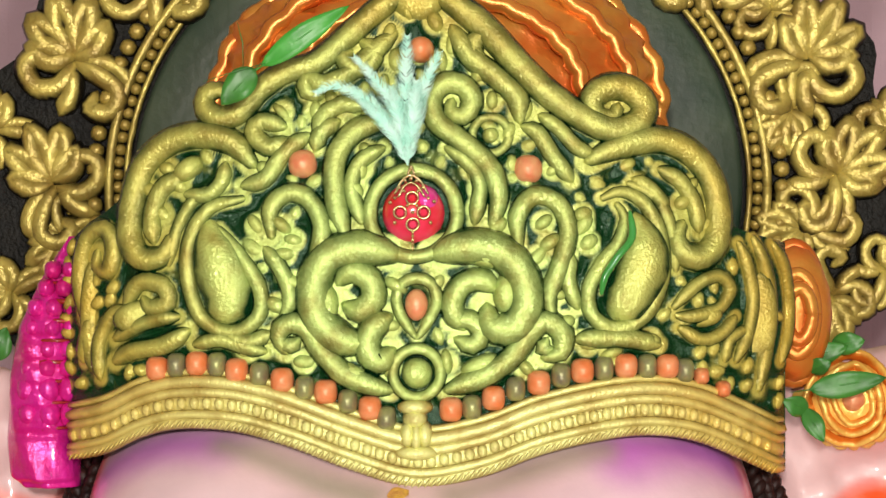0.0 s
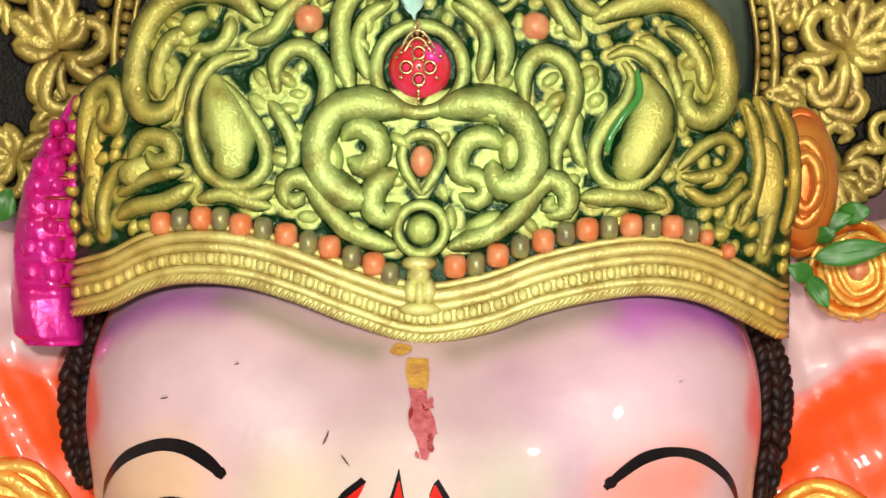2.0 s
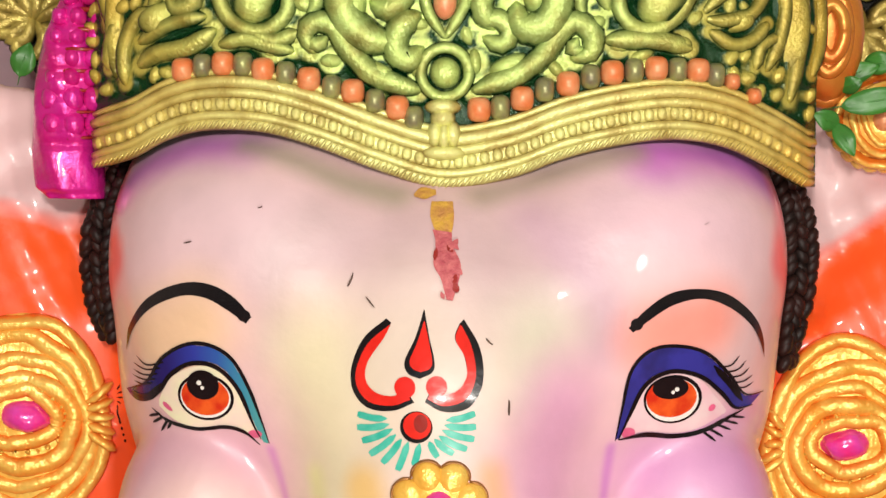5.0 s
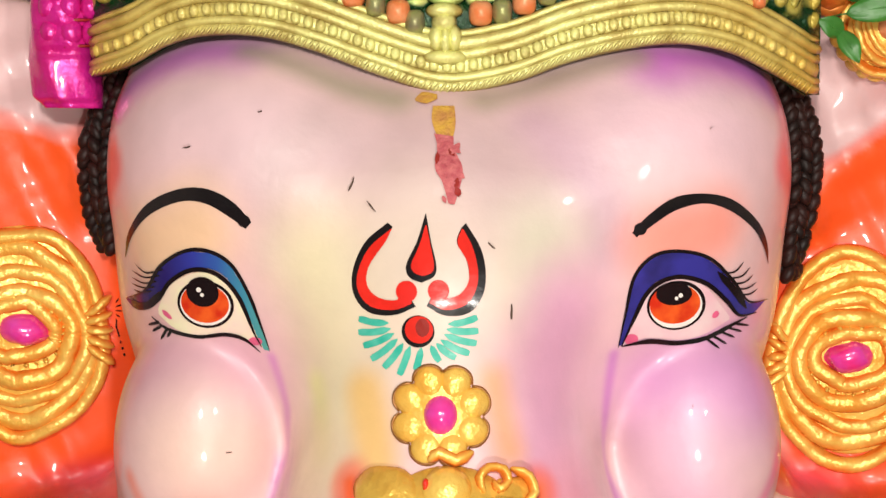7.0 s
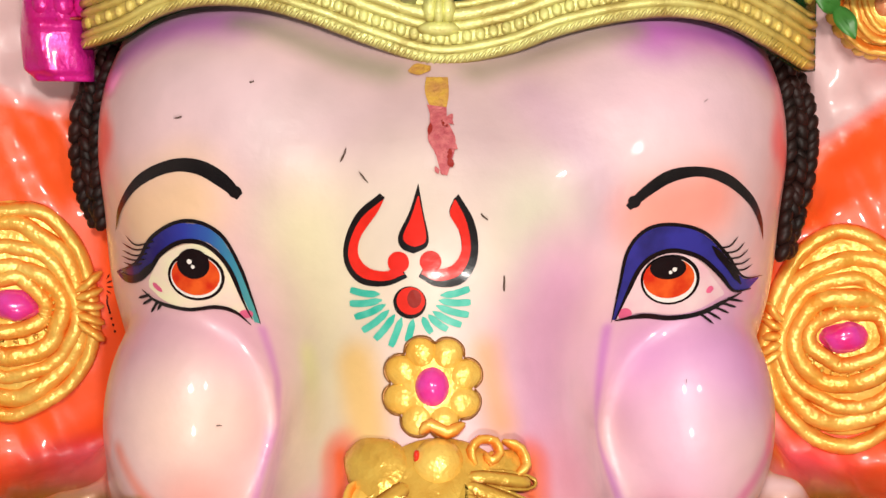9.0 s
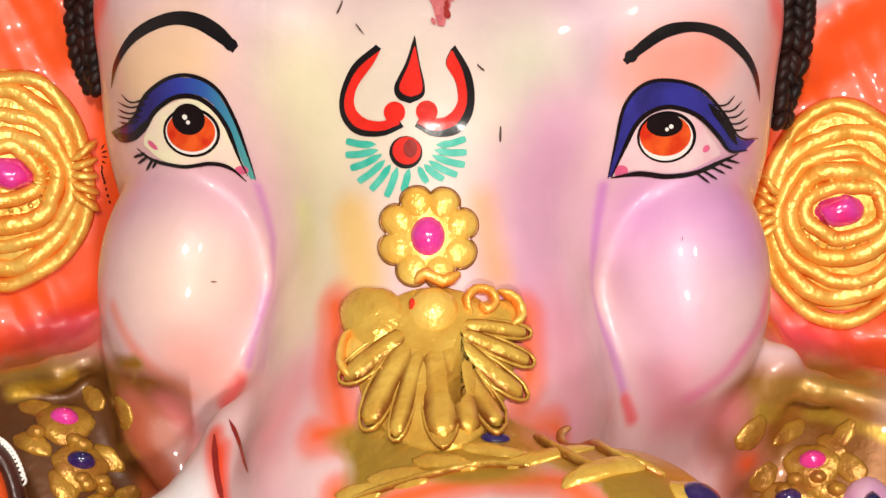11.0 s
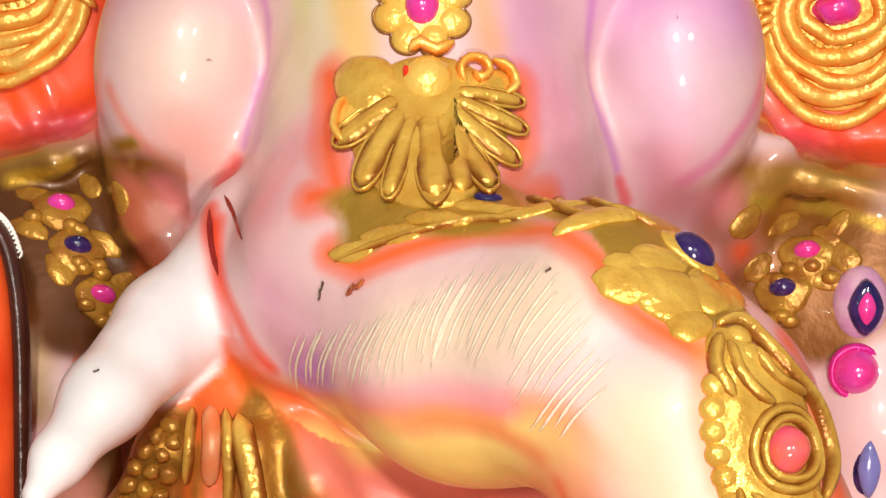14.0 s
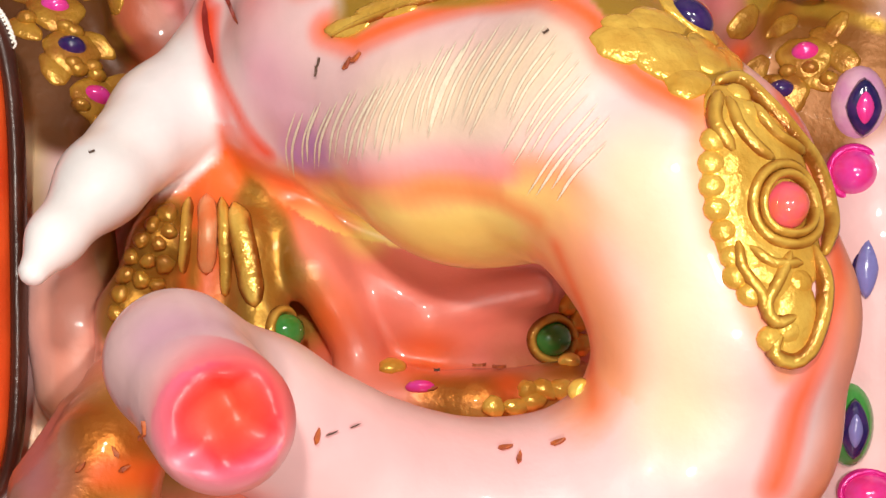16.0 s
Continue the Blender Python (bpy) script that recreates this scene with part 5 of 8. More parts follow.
# scrolls: half width in millimetres, then the line
for wide, pts in (
    # frame round the great cabochon
    (7.0, [(-0.0688, 1.5092), (-0.0763, 1.5365), (-0.0757, 1.5648), (-0.0629, 1.5831), (-0.0379, 1.5940), (-0.0278, 1.5948)]),
    (7.0, [(0.0352, 1.5164), (0.0393, 1.5385), (0.0314, 1.5599), (0.0125, 1.5769), (-0.0048, 1.5912), (-0.0081, 1.6087), (0.0024, 1.6186), (0.0162, 1.6153), (0.0210, 1.6030), (0.0137, 1.5940), (0.0048, 1.5981), (0.0065, 1.6055)]),
    (5.0, [(-0.0576, 1.5184), (-0.0651, 1.5446), (-0.0579, 1.5628), (-0.0419, 1.5721)]), (5.0, [(0.0224, 1.5184), (0.0265, 1.5446), (0.0185, 1.5607), (0.0024, 1.5721)]),
    # sloping frame of the peak
    (8.5, [(-0.0171, 1.6922), (0.0147, 1.6714), (0.0341, 1.6540), (0.0552, 1.6302), (0.0774, 1.6090), (0.1018, 1.5928), (0.1222, 1.5849), (0.1402, 1.5909), (0.1446, 1.6033), (0.1339, 1.6147), (0.1173, 1.6161), (0.1064, 1.6068), (0.1104, 1.5954), (0.1220, 1.5947), (0.1254, 1.6022)]),
    (7.5, [(-0.0171, 1.6922), (-0.0424, 1.6755), (-0.0667, 1.6541), (-0.0910, 1.6336), (-0.1134, 1.6264), (-0.1309, 1.6143), (-0.1439, 1.5996), (-0.1584, 1.5933), (-0.1707, 1.6001), (-0.1709, 1.6116), (-0.1600, 1.6147), (-0.1532, 1.6080)]),
    (6.0, [(-0.0585, 1.6487), (-0.0495, 1.6424), (-0.0523, 1.6309), (-0.0645, 1.6293), (-0.0714, 1.6368), (-0.0658, 1.6417)]), (6.0, [(0.0390, 1.6384), (0.0410, 1.6491), (0.0317, 1.6540), (0.0219, 1.6482), (0.0235, 1.6367), (0.0316, 1.6359)]),
    (6.0, [(-0.0341, 1.6548), (-0.0503, 1.6404), (-0.0665, 1.6260), (-0.0847, 1.6179), (-0.0970, 1.6221), (-0.0969, 1.6118), (-0.0866, 1.6089)]), (7.0, [(0.0065, 1.6589), (0.0187, 1.6383), (0.0389, 1.6219), (0.0530, 1.6076), (0.0549, 1.5913)]),
    (5.5, [(-0.0904, 1.5811), (-0.0845, 1.5954), (-0.0703, 1.6035), (-0.0541, 1.6014)]), (5.5, [(-0.0743, 1.5913), (-0.0864, 1.5832), (-0.0911, 1.5710)]),
    # shoulder loops
    (8.5, [(0.1035, 1.5630), (0.1241, 1.5726), (0.1492, 1.5787), (0.1724, 1.5733), (0.1907, 1.5559), (0.1989, 1.5312), (0.1970, 1.5066), (0.1860, 1.4943), (0.1722, 1.4972), (0.1673, 1.5085), (0.1718, 1.5183)]),
    (8.5, [(-0.1351, 1.5602), (-0.1498, 1.5755), (-0.1708, 1.5819), (-0.1963, 1.5774), (-0.2164, 1.5601), (-0.2246, 1.5333), (-0.2257, 1.5066), (-0.2157, 1.4931), (-0.2001, 1.4955), (-0.1943, 1.5085)]),
    (6.0, [(-0.2075, 1.5045), (-0.2093, 1.5249), (-0.2020, 1.5433), (-0.1850, 1.5534)]), (5.5, [(0.1841, 1.5127), (0.1802, 1.5331), (0.1698, 1.5494), (0.1551, 1.5574)]),
    (5.0, [(-0.1847, 1.5391), (-0.1678, 1.5389), (-0.1576, 1.5490), (-0.1557, 1.5612)]), (5.0, [(0.1609, 1.5289), (0.1486, 1.5430), (0.1362, 1.5499)]),
    # paisleys, rims
    (5.0, [(-0.1421, 1.5359), (-0.1668, 1.5287), (-0.1810, 1.5045), (-0.1813, 1.4741), (-0.1704, 1.4495), (-0.1485, 1.4409), (-0.1309, 1.4522), (-0.1292, 1.4703), (-0.1390, 1.4883), (-0.1506, 1.5044), (-0.1599, 1.5145)]),
    (5.0, [(0.1129, 1.5359), (0.1270, 1.5408), (0.1442, 1.5320), (0.1555, 1.5065), (0.1554, 1.4761), (0.1429, 1.4520), (0.1211, 1.4433), (0.1052, 1.4538), (0.1035, 1.4723), (0.1133, 1.4900), (0.1248, 1.5052), (0.1292, 1.5226), (0.1235, 1.5319)]),
    (4.0, [(-0.1966, 1.4882), (-0.1893, 1.5167), (-0.1762, 1.5369), (-0.1555, 1.5449)]), (4.0, [(0.1667, 1.4842), (0.1632, 1.5146), (0.1527, 1.5369), (0.1320, 1.5470)]),
    # arches beside the paisleys
    (6.0, [(-0.1212, 1.5084), (-0.1223, 1.5278), (-0.1103, 1.5398), (-0.0948, 1.5349), (-0.0857, 1.5164), (-0.0888, 1.4944), (-0.0944, 1.4744), (-0.0928, 1.4544)]),
    (6.0, [(0.0536, 1.5012), (0.0529, 1.5236), (0.0643, 1.5374), (0.0804, 1.5334), (0.0883, 1.5144), (0.0833, 1.4904), (0.0752, 1.4664), (0.0777, 1.4524)]),
    (5.0, [(-0.1260, 1.5004), (-0.1138, 1.4844), (-0.1077, 1.4644), (-0.1138, 1.4523)]), (5.0, [(0.0906, 1.4964), (0.0886, 1.4764), (0.0954, 1.4583)]),
    # the two great lower scrolls
    (10.5, [(-0.0319, 1.4956), (-0.0575, 1.5004), (-0.0808, 1.4944), (-0.0912, 1.4744), (-0.0888, 1.4524), (-0.0735, 1.4373), (-0.0535, 1.4325)]),
    (10.5, [(-0.0064, 1.4964), (0.0184, 1.5020), (0.0416, 1.4972), (0.0564, 1.4796), (0.0584, 1.4584), (0.0484, 1.4444), (0.0336, 1.4465), (0.0312, 1.4585)]),
    (8.0, [(-0.0735, 1.4764), (-0.0647, 1.4844), (-0.0515, 1.4780), (-0.0495, 1.4645), (-0.0595, 1.4565), (-0.0687, 1.4604)]), (7.0, [(0.0144, 1.4445), (0.0064, 1.4585), (0.0124, 1.4744), (0.0264, 1.4784), (0.0376, 1.4716)]),
    (8.0, [(-0.0375, 1.4525), (-0.0495, 1.4445), (-0.0535, 1.4305), (-0.0455, 1.4205), (-0.0355, 1.4285)]), (6.0, [(0.0044, 1.4477), (0.0184, 1.4505), (0.0272, 1.4405), (0.0204, 1.4317), (0.0096, 1.4365)]),
    (7.0, [(-0.1106, 1.4275), (-0.1162, 1.4379), (-0.1098, 1.4475), (-0.0956, 1.4444), (-0.0856, 1.4284), (-0.0695, 1.4117), (-0.0495, 1.4037), (-0.0367, 1.4006)]),
    (7.0, [(0.0712, 1.4236), (0.0825, 1.4263), (0.0845, 1.4403), (0.0724, 1.4492), (0.0604, 1.4404), (0.0484, 1.4237), (0.0264, 1.4093), (0.0024, 1.4006)]),
    (5.0, [(-0.1017, 1.4363), (-0.1077, 1.4315), (-0.1138, 1.4347)]), (4.5, [(0.0736, 1.4364), (0.0696, 1.4292), (0.0777, 1.4291)]),
    # fillings between
    (5.5, [(-0.1430, 1.5449), (-0.1267, 1.5496), (-0.1127, 1.5691), (-0.0953, 1.5812)]), (5.5, [(0.0911, 1.5488), (0.0790, 1.5649), (0.0670, 1.5832), (0.0569, 1.5872)]),
    (6.0, [(-0.1129, 1.5874), (-0.1294, 1.5916), (-0.1354, 1.5835), (-0.1250, 1.5724), (-0.1087, 1.5772)]), (5.0, [(0.0692, 1.5954), (0.0833, 1.5853), (0.0954, 1.5724), (0.1076, 1.5671)]),
    (5.0, [(-0.1547, 1.4400), (-0.1382, 1.4341), (-0.1219, 1.4402)]), (5.0, [(-0.1775, 1.4316), (-0.1588, 1.4359), (-0.1423, 1.4313), (-0.1260, 1.4274)]), (6.0, [(0.0946, 1.4363), (0.1149, 1.4369), (0.1354, 1.4359), (0.1541, 1.4316)]),
    # side panels
    (6.0, [(-0.2654, 1.4502), (-0.2675, 1.4836), (-0.2606, 1.5088), (-0.2461, 1.5149), (-0.2387, 1.5004), (-0.2433, 1.4839), (-0.2528, 1.4880), (-0.2524, 1.4983)]),
    (6.0, [(-0.2295, 1.4593), (-0.2184, 1.4759), (-0.2009, 1.4740), (-0.1966, 1.4618), (-0.2096, 1.4576), (-0.2162, 1.4645)]), (6.0, [(-0.2387, 1.4180), (-0.2228, 1.4267), (-0.2009, 1.4304), (-0.1818, 1.4417)]), (5.0, [(-0.2504, 1.4051), (-0.2514, 1.4299), (-0.2410, 1.4509), (-0.2295, 1.4573)]),
    (5.0, [(-0.2654, 1.4167), (-0.2628, 1.4336), (-0.2578, 1.4504)]), (5.0, [(-0.1890, 1.4517), (-0.2052, 1.4495), (-0.2228, 1.4431), (-0.2387, 1.4345)]),
    (4.5, [(0.1646, 1.4578), (0.1816, 1.4739), (0.1982, 1.4808), (0.2080, 1.4716), (0.1991, 1.4574), (0.1795, 1.4516), (0.1667, 1.4525)]), (4.5, [(0.1688, 1.4436), (0.1860, 1.4352), (0.2013, 1.4389), (0.2125, 1.4510)]), (4.5, [(0.2125, 1.4181), (0.2217, 1.4384), (0.2264, 1.4631), (0.2217, 1.4880), (0.2149, 1.5045)]),
    (5.0, [(0.2312, 1.3965), (0.2370, 1.4253), (0.2411, 1.4586), (0.2360, 1.4879), (0.2266, 1.5087)]), (4.0, [(0.2035, 1.4184), (0.2080, 1.4346), (0.2217, 1.4425)]), (5.0, [(0.2518, 1.4159), (0.2597, 1.4492), (0.2548, 1.4835), (0.2438, 1.5046)]),
):
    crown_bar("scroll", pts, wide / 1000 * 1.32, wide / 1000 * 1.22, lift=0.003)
# leaves and lobes that fill the gaps
rnd = random.Random(3)
spots = [(-0.0579, 1.5567), (-0.0610, 1.5426), (-0.0625, 1.5305), (-0.0539, 1.5688), (0.0209, 1.5567), (0.0257, 1.5425), (0.0248, 1.5284), (0.0169, 1.5680), (-0.1140, 1.5165), (-0.1058, 1.5064), (-0.1118, 1.4964), (0.0706, 1.5184), (0.0753, 1.5044), (0.0664, 1.4944), (0.0988, 1.5165), (0.1028, 1.5044), (0.0989, 1.5245), (-0.1323, 1.5165), (-0.1341, 1.5004), (-0.1268, 1.5569)]
spots += [(-0.0335, 1.4744), (-0.0036, 1.4764), (-0.0375, 1.4465), (0.0024, 1.4205), (-0.0375, 1.4165), (-0.0777, 1.5164), (-0.0796, 1.5004), (0.0384, 1.5164), (0.0424, 1.5044), (-0.0906, 1.5975), (-0.0785, 1.6056), (-0.1151, 1.5976), (0.0590, 1.5974), (0.0468, 1.5831), (0.0790, 1.5568), (-0.1980, 1.5577), (-0.1891, 1.5452), (-0.2015, 1.5249), (-0.2106, 1.5414), (0.1783, 1.5454), (0.1885, 1.5168), (0.1716, 1.5330)]
spots += [(-0.0541, 1.5932), (-0.0622, 1.6014), (0.0348, 1.6055), (0.0429, 1.6137), (0.0267, 1.6260), (-0.0341, 1.6342), (-0.0016, 1.6342), (-0.0421, 1.6178), (-0.0745, 1.6179), (-0.0057, 1.6631), (-0.0260, 1.6714), (-0.0382, 1.6548), (0.0065, 1.6465), (-0.1057, 1.4764), (-0.0977, 1.4644), (-0.1179, 1.4603), (0.0865, 1.4483), (0.0805, 1.4684), (-0.1382, 1.4281), (-0.1260, 1.4362), (0.1190, 1.4260), (0.1479, 1.4358), (0.1027, 1.4322), (-0.0977, 1.4204), (0.0584, 1.4164)]
for i, (x, z) in enumerate(spots):
    bm = bmesh.new()
    a = math.atan2(z - 1.45, x - XC) + rnd.uniform(-0.5, 0.5)
    dome(bm, on_crown(x, z, -0.001), rnd.uniform(0.008, 0.011), rnd.uniform(0.0045, 0.0065), rnd.uniform(0.007, 0.010), a, n=12, rows=4)
    part("leaf", bm, GOLD_GREEN, crown)
for c, rx, rz, h, a in (([(-0.0655, 1.4964)][0], 0.02, 0.008, 0.012, 0.3), ([(0.0304, 1.4944)][0], 0.022, 0.012, 0.013, -0.2), ([(0.0444, 1.4684)][0], 0.014, 0.022, 0.012, 0.0),
                        ([(-0.0816, 1.4604)][0], 0.012, 0.022, 0.012, 0.0), ([(-0.1830, 1.5575)][0], 0.018, 0.012, 0.012, 0.6), ([(-0.0615, 1.4125)][0], 0.022, 0.008, 0.010, -0.5), ([(0.0264, 1.4185)][0], 0.022, 0.010, 0.010, 0.4),
                        ([(-0.2184, 1.4513)][0], 0.030, 0.018, 0.007, 0.2), ([(0.1881, 1.4514)][0], 0.020, 0.012, 0.007, 0.2), ([(0.2312, 1.4505)][0], 0.022, 0.05, 0.006, 0.0), ([(-0.2578, 1.4504)][0], 0.014, 0.06, 0.006, 0.0),
                        ([(-0.0179, 1.6797)][0], 0.030, 0.024, 0.012, 0.0), ([(-0.0505, 1.6673)][0], 0.020, 0.012, 0.010, 0.5), ([(0.0187, 1.6714)][0], 0.02, 0.012, 0.010, -0.6)):
    bm = bmesh.new()
    dome(bm, on_crown(*c), rx * 0.72, rz * 0.72, h, a, n=20, rows=6)
    part("boss", bm, GOLD_GREEN, crown)
for pts in ([(-0.1666, 1.5186), (-0.1638, 1.5044), (-0.1580, 1.4883), (-0.1526, 1.4702), (-0.1538, 1.4541)], [(0.1366, 1.5226), (0.1421, 1.5065), (0.1416, 1.4883), (0.1338, 1.4702), (0.1264, 1.4561)]):
    bm = bmesh.new()
    run = spline(pts, 0.003)
    sweep(bm, [on_crown(p[0], p[1]) for p in run], 0.021, 0.016, ends=(0.35, 0.75), run=0.5, sides=14)
    part("paisley", bm, GOLD_GREEN, crown)
crown_bar("enamel_line", [(0.1325, 1.5267), (0.1339, 1.5085), (0.1231, 1.4944), (0.1141, 1.4803), (0.1117, 1.4683)], 0.0028, material=GREEN, lift=0.012)
# rings and set stones
def ring(name, c, rx, rz, wide, lift=0.002, material=None):
    pts = ring_points(c, rx, rz, 44)
    bm = bmesh.new()
    sweep(bm, [on_crown(*p, lift) for p in pts], wide, wide, ends=(1, 1))
    return part(name, bm, material or GOLD_GREEN, crown)


def stone(c, rx, rz, h, material, label, name="gem", square=2.0, turn=0.0, lift=0.0):
    bm = bmesh.new()
    dome(bm, on_crown(*c, lift), rx, rz, h, turn, n=24, rows=7, square=square)
    return part(name, bm, material, crown, label)


C0 = [(-0.0208, 1.5252)][0]
ring("ring", C0, 0.031, 0.031, 0.006)
stone(C0, 0.0225, 0.0225, 0.016, RED, "red and pink domed stone")
stone((C0[0] + 0.008, C0[1] + 0.008), 0.011, 0.012, 0.0168, PINK, "pink flush of the domed stone")
for c in [(-0.0999, 1.5605), (0.0604, 1.5567)]:
    stone(c, 0.0105, 0.0105, 0.012, PEACH, "copper-orange bead stone", square=2.4)
stone([(-0.0158, 1.6424)][0], 0.0095, 0.0095, 0.014, ORANGE_BEAD, "orange domed stone", lift=0.006)
CT = [(-0.0188, 1.4605)][0]
crown_bar("teardrop_rim", [(-0.0188, 1.4373), (-0.0287, 1.4517), (-0.0327, 1.4645), (-0.0287, 1.4756), (-0.0184, 1.4796), (-0.0080, 1.4756), (-0.0040, 1.4637), (-0.0088, 1.4517), (-0.0180, 1.4373)], 0.0048, lift=0.003)
stone(CT, 0.0085, 0.0115, 0.009, PEACH, "peach teardrop stone")
CR = [(-0.0184, 1.4126)][0]
ring("ring", CR, 0.0168, 0.0172, 0.0046, 0.004)
stone(CR, 0.0115, 0.0118, 0.012, GOLD_GREEN, "", "boss")
ring("ring", [(0.0339, 1.5810)][0], 0.0130, 0.0130, 0.004)
stone([(0.0339, 1.5810)][0], 0.0065, 0.0065, 0.008, GOLD_GREEN, "", "boss")
# small leaves and curls that crowd what is left of the ground
TAKEN += [(x, z, 0.010) for x, z in spots] + [(C0[0], C0[1], 0.038), (CT[0], CT[1], 0.020), (CR[0], CR[1], 0.024)]
TAKEN += [(*p, 0.018) for p in [(-0.1666, 1.5186), (-0.1580, 1.4883), (-0.1538, 1.4601), (0.1365, 1.5166), (0.1420, 1.4883), (0.1272, 1.4602)]]
taken = np.array(TAKEN)
rnd = random.Random(31)
for i in range(-21, 22):
    for j in range(-2, 20):
        x, z = XC + i * 0.0125 + rnd.uniform(-0.003, 0.003), 1.40 + j * 0.0125 + rnd.uniform(-0.003, 0.003)
        if z < foot_z(x) + (0.062 if abs(x - XC) < 0.195 else 0.046) or z > float(np.interp(x, tx, tz)) - 0.012:
            continue
        room = np.min(np.hypot(taken[:, 0] - x, taken[:, 1] - z) - taken[:, 2])
        if room < 0.0015:
            continue
        size = min(0.0068, room + 0.0035)
        bm = bmesh.new()
        dome(bm, on_crown(x, z, -0.001), size * 1.25, size * 0.8, size * 0.95, rnd.uniform(0, 3.1), n=12, rows=4)
        part("leaf", bm, GOLD_GREEN, crown)
        TAKEN.append((x, z, size * 0.8))
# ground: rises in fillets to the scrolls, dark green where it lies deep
cols, taken, sheet = np.linspace(XC - 0.268, XC + 0.274, 300), np.array([q for q in TAKEN if q[2] not in (0.038, 0.020, 0.024, 0.018)]), []
top_z = np.interp(cols, tx, tz) - 0.006
low_z = np.array([foot_z(x) for x in cols])
gridx = np.repeat(cols[:, None], 161, 1)
gridz = low_z[:, None] + (top_z - low_z)[:, None] * np.linspace(0, 1, 161)[None]
room = np.stack([np.min(np.hypot(taken[None, :, 0] - gx_[:, None], taken[None, :, 1] - gz_[:, None]) - taken[None, :, 2], 1) for gx_, gz_ in zip(gridx, gridz)])
rough = np.array([[noise.noise(Vector((x * 120, z * 120, 0))) for x, z in zip(r, q)] for r, q in zip(gridx, gridz)])
rise = 0.0035 * np.exp(-(np.maximum(room, 0) / 0.0018) ** 2) + 0.0008 * rough
bm = bmesh.new()
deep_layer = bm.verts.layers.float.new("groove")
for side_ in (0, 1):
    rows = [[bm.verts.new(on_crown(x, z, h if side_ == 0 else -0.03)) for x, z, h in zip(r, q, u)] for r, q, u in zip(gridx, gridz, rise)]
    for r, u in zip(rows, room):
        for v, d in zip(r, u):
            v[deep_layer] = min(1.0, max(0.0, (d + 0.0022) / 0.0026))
    sheet.append(rows)
    for a, b in zip(rows, rows[1:]):
        for j in range(160):
            bm.faces.new((a[j], b[j], b[j + 1], a[j + 1])[::1 - 2 * side_])
for j in (0, 160):
    for i in range(299):
        bm.faces.new((sheet[0][i][j], sheet[0][i + 1][j], sheet[1][i + 1][j], sheet[1][i][j]))
for i in (0, 299):
    for j in range(160):
        bm.faces.new((sheet[0][i][j], sheet[0][i][j + 1], sheet[1][i][j + 1], sheet[1][i][j]))
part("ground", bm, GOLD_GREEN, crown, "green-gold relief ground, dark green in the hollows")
# band along the brow
xs = np.linspace(XC - 0.262, XC + 0.268, 90)
for up, wide, high, lift in ((0.004, 0.0050, 0.0050, 0.003), (0.0095, 0.0040, 0.0050, 0.004), (0.0176, 0.0075, 0.0040, 0.002), (0.0255, 0.0042, 0.0050, 0.004), (0.0330, 0.0050, 0.0060, 0.005), (0.0400, 0.0030, 0.0040, 0.003)):
    bm = bmesh.new()
    sweep(bm, [on_crown(x, foot_z(x) + up, lift) for x in xs], wide, high, ends=(0.8, 0.8), run=0.03)
    part("moulding", bm, GOLD_BAND, crown, "gilt moulding along the brow")
length = [0.0]
for a, b in zip(foot, foot[1:]):
    length.append(length[-1] + math.hypot(b[0] - a[0], b[1] - a[1]))


def along(s):
    return float(np.interp(s, length, fx)), float(np.interp(s, length, fz))


proto = bmesh.new()
dome(proto, (0, 0, 0), 0.0042, 0.0052, 0.0055, n=10, rows=3, square=2.6)
bead = part("bead", proto, GOLD_BAND, crown)
n = int(length[-1] / 0.0092)
for i in range(n):
    x, z = along((i + 0.5) * 0.0092)
    ob = bead if i == 0 else new("bead", bead.data)
    ob.parent = crown
    p = on_crown(x, z + 0.0176, 0.004)
    ob.matrix_basis = Matrix.Translation(p)
proto = bmesh.new()
sweep(proto, [(-0.0022, 0, -0.003), (0, -0.001, 0), (0.0022, 0, 0.003)], 0.0012, 0.0018, sides=6)
nick = part("rope_twist", proto, GOLD_BAND, crown)
for i in range(int(length[-1] / 0.0046)):
    x, z = along((i + 0.5) * 0.0046)
    ob = nick if i == 0 else new("rope_twist", nick.data)
    ob.parent = crown
    ob.matrix_basis = Matrix.Translation(on_crown(x, z + 0.003, 0.0085))
# large square beads, orange and dull gold by turns
row = [(-0.2052, 1.4141), (-0.1754, 1.4183), (-0.1464, 1.4139), (-0.1138, 1.4074), (-0.0828, 1.3992), (-0.0515, 1.3878)]
row2 = [(0.0056, 1.3870), (0.0356, 1.3949), (0.0676, 1.4056), (0.0987, 1.4138), (0.1301, 1.4170), (0.1604, 1.4162), (0.1860, 1.4087), (0.2026, 1.3987)]
dull = [(-0.1907, 1.4168), (-0.1609, 1.4178), (-0.1301, 1.4113), (-0.0977, 1.4019), (-0.0671, 1.3925), (-0.0399, 1.3806), (0.0204, 1.3886), (0.0512, 1.4013), (0.0833, 1.4107), (0.1141, 1.4152), (0.1454, 1.4164), (0.1731, 1.4130)]
for pts, mat, label in ((row + row2, ORANGE_BEAD, "orange painted bead"), (dull, BEAD_DULL, "dull gold bead")):
    for c in pts:
        size = 0.0088 if abs(c[0] - XC) < 0.19 else 0.006
        stone(c, size * (0.95 if mat is ORANGE_BEAD else 0.8), size, 0.0115, mat, label, "bead", 3.2, lift=0.003)
